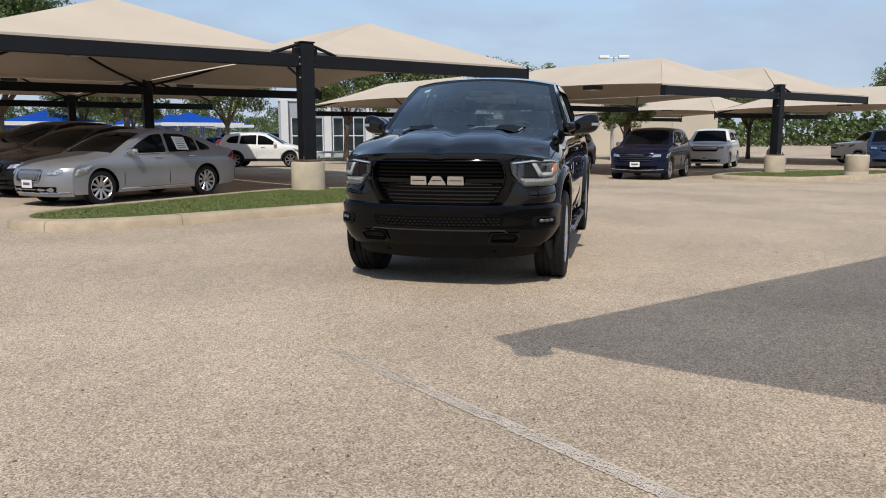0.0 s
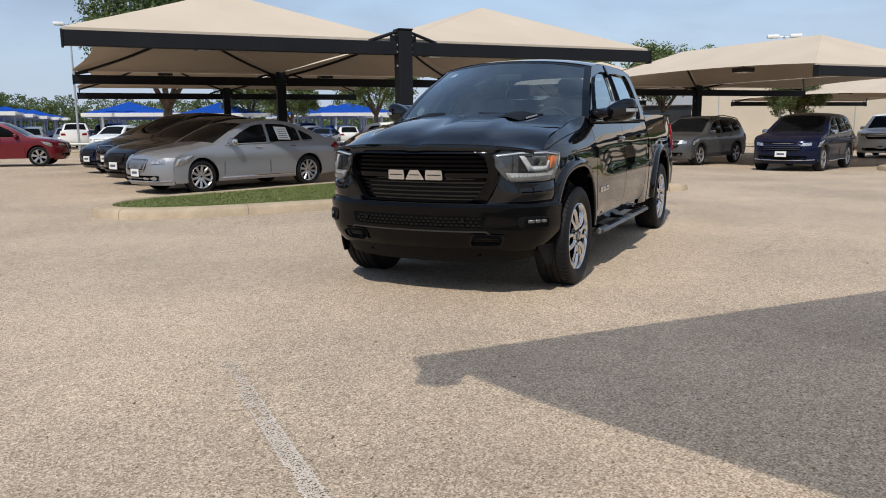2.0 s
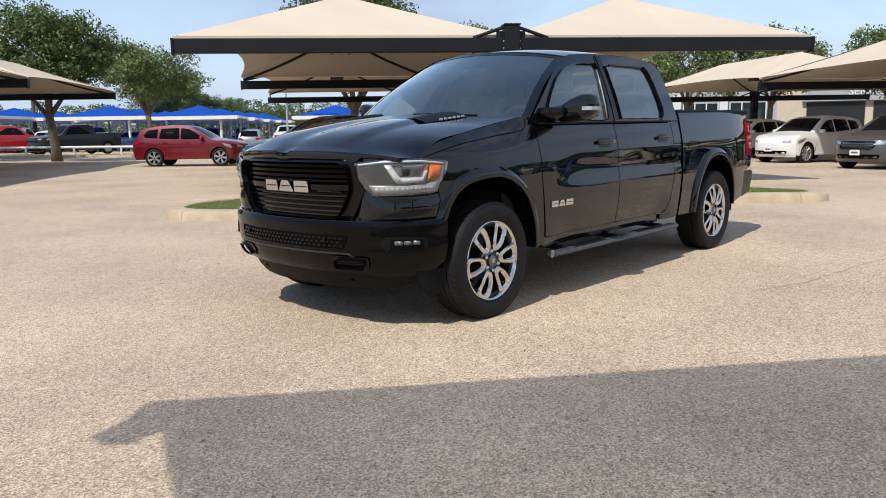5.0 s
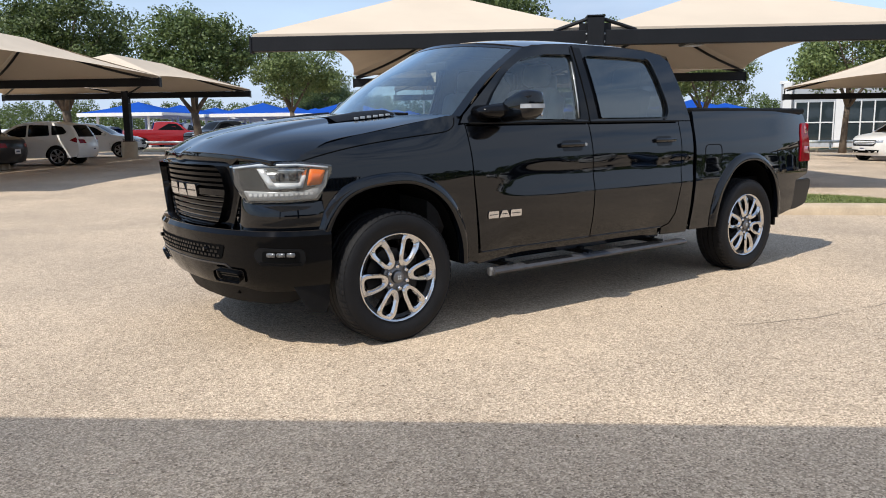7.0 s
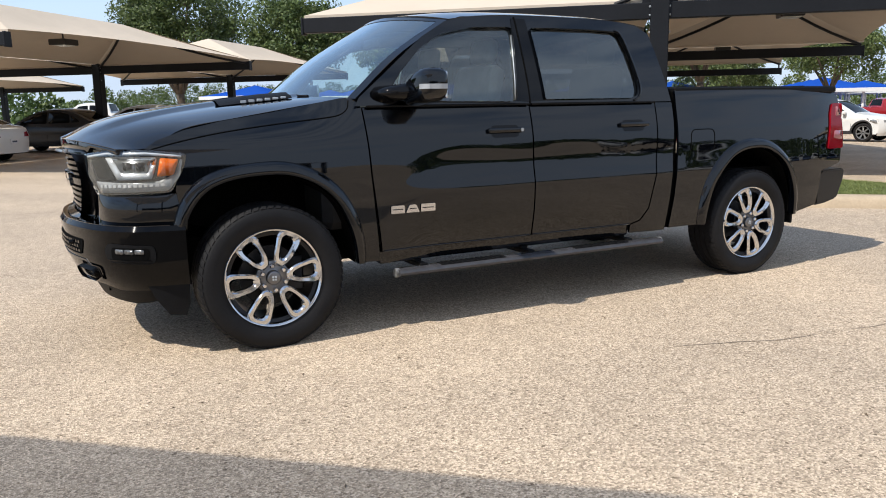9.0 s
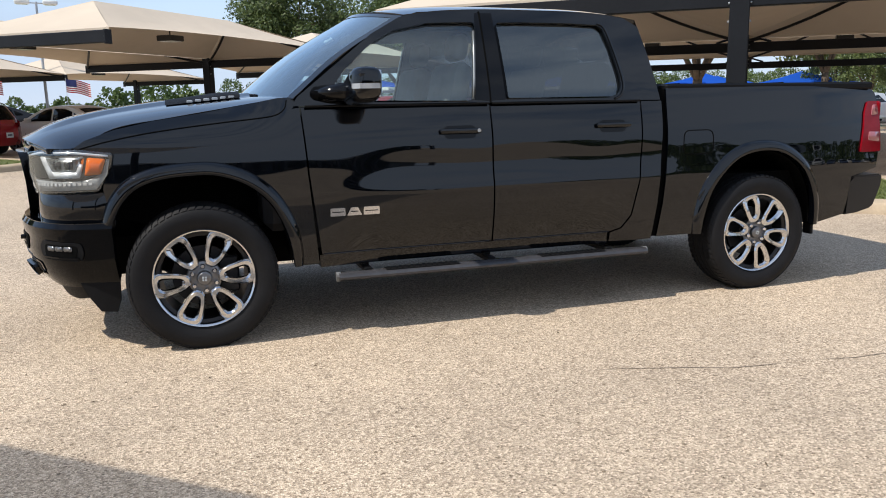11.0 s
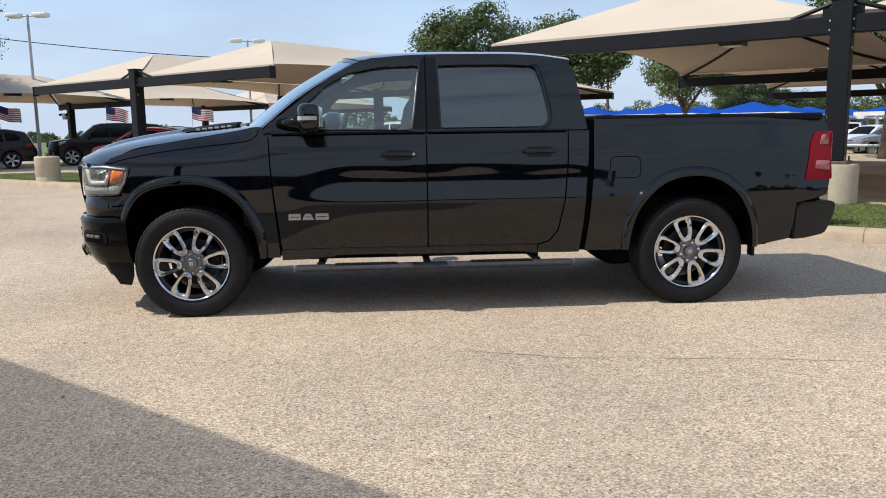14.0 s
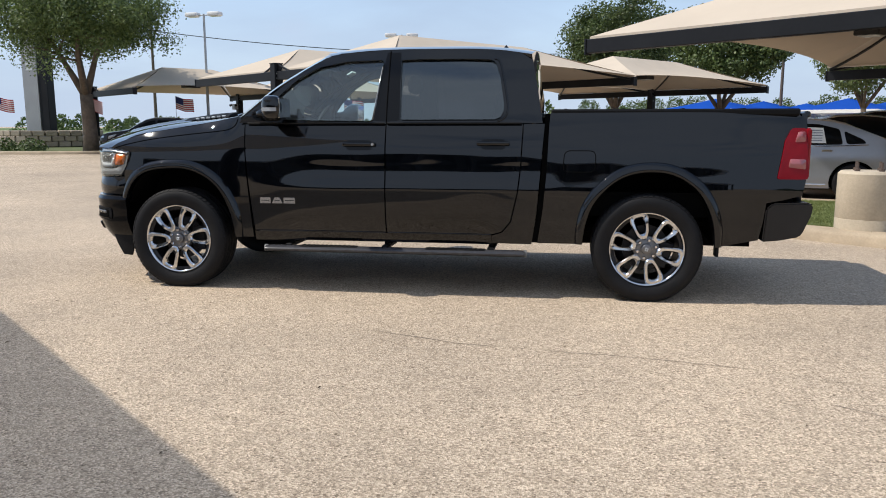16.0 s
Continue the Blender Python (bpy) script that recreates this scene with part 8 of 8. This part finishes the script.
def light_pole(x, y, h, turn, label="tall grey steel lamp post with twin flat heads"):
    root = empty("lamp_post", Matrix.Translation((x, y, ground_z(x))) @ Matrix.Rotation(radians(turn), 4, "Z"), label, "lamp post", group="lamp posts")
    bm = bmesh.new()
    tube(bm, [(0, 0, -0.1), (0, 0, h)], [0.085, 0.055], 10)
    part("pole", bm, M_GALV, root, smooth=True, angle=40)
    bm = bmesh.new()
    tube(bm, [(-0.35, 0, h - 0.06), (0.35, 0, h - 0.06)], [0.03, 0.03], 8)
    part("arm", bm, M_GALV, root)
    for s in (-1, 1):
        bm = bmesh.new()
        box(bm, min(s * 0.3, s * 1.0), -0.22, h - 0.13, max(s * 0.3, s * 1.0), 0.22, h + 0.08, bevel=0.06, seg=2)
        hd = part("lamp_head", bm, M_WHITE, root, "pale grey lamp head", smooth=True, angle=40)
        bm = bmesh.new()
        box(bm, min(s * 0.4, s * 0.9), -0.16, h - 0.145, max(s * 0.4, s * 0.9), 0.16, h - 0.128)
        part("lens", bm, M_LAMP_LENS, hd)


light_pole(-15.3, 31.6, 6.95, -8)
light_pole(-6.8, 40.4, 6.75, 10)
light_pole(31.8, 43.8, 8.6, -40, "tall white steel lamp post with twin flat heads")
light_pole(47.0, -0.6, 6.9, -80)


def flag(x, y, z0, z1, turn, seed):
    root = empty("flag", Matrix.Translation((x, y, ground_z(x))) @ Matrix.Rotation(radians(turn), 4, "Z"), "small striped red, white and blue flag on a staff", "flag", group="small flags")
    bm = bmesh.new()
    tube(bm, [(0, 0, z0), (0, 0, z1)], [0.014, 0.01], 6)
    part("staff", bm, M_GALV, root)
    rnd = random.Random(seed)
    W_, H_, nx, ny = 1.05, 0.62, 16, 13
    bm = bmesh.new()
    ph = rnd.uniform(0, 6)
    g = {}
    for i in range(nx + 1):
        for j in range(ny + 1):
            a = i / nx
            g[i, j] = bm.verts.new((W_ * a, 0.07 * a * math.sin(a * 8 + ph + j * 0.06), z1 - 0.02 - H_ * j / ny - 0.22 * a * (1 + 0.2 * math.sin(ph)) - 0.03 * math.sin(a * 6 + ph)))
    for i in range(nx):
        for j in range(ny):
            f = bm.faces.new((g[i, j], g[i + 1, j], g[i + 1, j + 1], g[i, j + 1]))
            f.material_index = 2 if (i < nx * 0.4 and j < 7) else (0 if j % 2 == 0 else 1)
    part("cloth", bm, None, root, smooth=True, mats=[M_FLAG_RED, M_WHITE, M_FLAG_BLUE])


M_FLAG_RED = mat("flag_red", (0.42, 0.03, 0.04), 0.8, var=0.1, scale=4)
M_FLAG_BLUE = mat("flag_blue", (0.03, 0.04, 0.15), 0.8, var=0.2, scale=40)
for i, (x, y) in enumerate(((-16.2, 29.9), (-12.0, 31.4), (-8.6, 33.8), (-5.2, 35.6), (-20.6, 28.7), (-24.5, 27.4))):
    flag(x, y, 0.0, 2.75, -12 + 6 * i, i)


def pylon():
    root = empty("sign_pylon", Matrix.Translation((-27.6, 35.3, 0)) @ Matrix.Rotation(radians(-4), 4, "Z"), "tall grey metal sign pylon with a dark side", "sign pylon")
    bm = bmesh.new()
    box(bm, -0.80, -0.35, 0.3, 0.22, 0.35, 8.2, bevel=0.02)
    part("face", bm, mat("brushed_grey_panel", (0.34, 0.35, 0.36), 0.45, metal=0.4, var=0.1, scale=1), root)
    bm = bmesh.new()
    box(bm, 0.224, -0.30, 0.3, 0.80, 0.30, 8.2, bevel=0.02)
    part("side_panel", bm, M_STEEL, root)
    for k, (w, z) in enumerate(((0.34, 5.05), (0.40, 4.78), (0.44, 4.5))):
        bm = bmesh.new()
        box(bm, -0.30 - w / 2, -0.362, z, -0.30 + w / 2, -0.352, z + 0.14)
        part("lettering_bar", bm, M_STUCCO_LIGHT, root)
    # ring of stone blocks round the foot
    st = empty("stone_planter", Matrix.Translation((-26.2, 34.2, 0)), "low curved planter wall of tan stone blocks", "planter")
    me = None
    n = 26
    for row in range(3):
        for k in range(n):
            a = (k + 0.5 * (row % 2)) * math.tau / n
            if me is None:
                bm = bmesh.new()
                box(bm, -0.29, -0.2, 0.0, 0.29, 0.2, 0.29, bevel=0.03)
                me = bpy.data.meshes.new("stone_block")
                bm.to_mesh(me)
                bm.free()
                me.materials.append(M_STONE)
            o = new("stone_block", me)
            o.parent = st
            o.matrix_basis = Matrix.Translation((math.cos(a) * 2.5, math.sin(a) * 2.5, 0.15 + row * 0.295)) @ Matrix.Rotation(a + math.pi / 2, 4, "Z")
    bm = bmesh.new()
    lathe(bm, [(0.0, 0.9), (2.4, 0.9)], 26)
    part("soil", bm, M_GRASS_SOIL, st)


pylon()


def cable():
    bm = bmesh.new()
    a, b = Vector((-34, 60, 9.8)), Vector((22, 66, 8.6))
    tube(bm, [a.lerp(b, i / 24) - Vector((0, 0, 1.6 * 4 * (i / 24) * (1 - i / 24))) for i in range(25)], [0.035] * 25, 5)
    ob = tagged(put("overhead_cable", bm, M_STEEL), "thin black overhead cable slung between far poles", "cable", kind="structure")
    for p in (a, b):
        root = empty("utility_pole", Matrix.Translation((p.x, p.y, 0)), "weathered wooden utility pole", "utility pole", group="utility poles")
        bm = bmesh.new()
        tube(bm, [(0, 0, -0.2), (0, 0, p.z + 0.25)], [0.16, 0.11], 10)
        part("pole", bm, M_BARK, root, smooth=True, angle=40)
        bm = bmesh.new()
        box(bm, -0.9, -0.06, p.z - 0.05, 0.9, 0.06, p.z + 0.06)
        part("crossarm", bm, M_BARK, root)


cable()


# ---- blue canopies of the neighbouring lot ----
def blue_canopy(u, v, first=None):
    x, y = lot(u, v)
    m = Matrix.Translation((x, y, ground_z(x))) @ Matrix.Rotation(GRID_A, 4, "Z")
    if first is not None:
        return copy_thing(first, m)
    root = empty("blue_canopy", m, "bright blue fabric shade canopy with a white edge on white posts", "shade canopy", group="blue canopies")
    bm = bmesh.new()
    e, t = 2.72, 3.64
    a, b = 3.42, 3.42
    vs = [bm.verts.new(p) for p in ((-a, -b, e), (a, -b, e), (a, b, e), (-a, b, e), (0, 0, t))]
    n = 6
    for i in range(4):
        p, q = vs[i].co, vs[(i + 1) % 4].co
        rows = []
        for k in range(n + 1):
            s = k / n
            z = e + (t - e) * (s - 0.08 * math.sin(math.pi * s))
            r0, r1 = p.lerp(vs[4].co, s), q.lerp(vs[4].co, s)
            rows.append([bm.verts.new((r0.lerp(r1, j / 4).x, r0.lerp(r1, j / 4).y, z)) for j in range(5)])
        for r0, r1 in zip(rows, rows[1:]):
            for j in range(4):
                bm.faces.new((r0[j], r0[j + 1], r1[j + 1], r1[j]))
    bmesh.ops.delete(bm, geom=vs, context="VERTS")
    bmesh.ops.remove_doubles(bm, verts=bm.verts[:], dist=0.001)
    bmesh.ops.recalc_face_normals(bm, faces=bm.faces[:])
    part("fabric", bm, M_CLOTH_BLUE, root, "bright blue shade cloth", smooth=True, angle=25)
    for s in (-1, 1):
        bm = bmesh.new()
        box(bm, -a, s * b - 0.08, e - 0.28, a, s * b + 0.08, e, bevel=0.01)
        part("edge_beam", bm, M_WHITE, root)
        bm = bmesh.new()
        box(bm, s * a - 0.08, -b + 0.08, e - 0.22, s * a + 0.08, b - 0.08, e - 0.01)
        part("edge_beam", bm, M_WHITE, root)
        for u_ in (-0.5, 0.5):
            bm = bmesh.new()
            tube(bm, [(a * u_ * 1.2, s * (b - 0.5), -0.2), (a * u_ * 1.2, s * (b - 0.5), e - 0.2)], [0.10, 0.10], 10)
            part("post", bm, M_WHITE, root, smooth=True, angle=40)
    return root


bc = blue_canopy(-30.5, 48)
for u, v0 in ((-30.5, 48), (-21, 51), (-14.1, 51), (-3, 51), (3.9, 51), (15, 51), (21.9, 65)):
    for k in range(5):
        if (u, k) != (-30.5, 0) and v0 + 7.1 * k < 84:
            blue_canopy(u + 0.7 * k, v0 + 7.1 * k, bc)


# ---- the service wing beyond the lot ----
# near-black colour for slabs that stand in for the shade inside open bays
M_DARK_BAY = mat("open_bay_shade", (0.025, 0.028, 0.032), 0.3, var=0.2, scale=0.8)


def service_building():
    a, b = Vector((48.8, 24.8)), Vector((61.5, -9.0))
    L = (b - a).length
    ang = math.atan2((b - a).y, (b - a).x)
    m = Matrix.Translation((a.x, a.y, -0.5)) @ Matrix.Rotation(ang, 4, "Z")
    root = empty("service_wing", m, "long low showroom and service building, grey and tan walls", "building")
    # local: x along the front, +y away from the lot
    s0 = 10.5
    bm = bmesh.new()
    box(bm, 0, 0.0, 0, s0, 12, 4.3)
    box(bm, 1.0, 8.0, 4.3, 7.0, 12, 5.6)
    part("grey_wall", bm, M_STUCCO_GREY, root, "pale grey panelled wall")
    bm = bmesh.new()
    box(bm, s0, 0.0, 0, L, 14, 4.5)
    part("tan_wall", bm, M_STUCCO_TAN, root, "tan stucco wall")
    bm = bmesh.new()
    box(bm, s0 - 0.1, -0.12, 4.5, L + 0.1, 0.2, 4.75)
    box(bm, -0.1, -0.12, 4.3, s0 - 0.12, 0.2, 4.5)
    part("coping", bm, M_STUCCO_LIGHT, root)
    for k in range(3):
        x = 1.0 + k * 3.2
        bm = bmesh.new()
        box(bm, x, -0.06, 0.35, x + 2.4, 0.02, 3.0)
        w = part("window", bm, M_GLASS_DARK, root, "dark showroom window")
        for dx in (0, 0.8, 1.6, 2.4):
            bm = bmesh.new()
            box(bm, x + dx - 0.04, -0.12, 0.30, x + dx + 0.04, -0.03, 3.05)
            part("mullion", bm, M_STUCCO_LIGHT, w)
        bm = bmesh.new()
        box(bm, x - 0.04, -0.11, 1.60, x + 2.44, -0.04, 1.68)
        part("transom", bm, M_STUCCO_LIGHT, w)
    for x in (0.5, 3.8, 7.0):
        bm = bmesh.new()
        box(bm, x - 0.28, -0.5, 0, x + 0.28, -0.02, 4.4, bevel=0.02)
        part("column", bm, M_STUCCO_LIGHT, root)
    x0 = s0 + 1.6
    bm = bmesh.new()
    box(bm, x0, -0.35, 2.95, x0 + 8.4, 0.05, 4.15, bevel=0.02)
    band = part("sign_band", bm, M_STUCCO_GREY, root, "grey sign band over the service bays")
    for k in range(2):
        bm = bmesh.new()
        box(bm, x0 + 0.3 + k * 4.1, -0.08, 0.05, x0 + 3.9 + k * 4.1, 0.02, 2.9)
        d = part("open_bay", bm, M_DARK_BAY, root, "dark open service bay")
    fc = bpy.data.curves.new("service_lettering", "FONT")
    fc.body = "SERVICE"
    fc.size, fc.extrude, fc.align_x, fc.align_y = 0.72, 0.03, "CENTER", "CENTER"
    fc.materials.append(M_WHITE)
    t = new("lettering", fc)
    t.parent = root
    t.matrix_basis = Matrix.Translation((x0 + 4.1, -0.39, 3.55)) @ Matrix.Rotation(math.pi / 2, 4, "X")
    t["label"] = "white raised letters on the sign band"
    for x in (L - 14, L - 9.0, L - 4.0):
        bm = bmesh.new()
        box(bm, x - 0.03, -0.04, 0.1, x + 0.03, 0.01, 4.45)
        part("wall_joint", bm, M_STUCCO_GREY, root)


service_building()
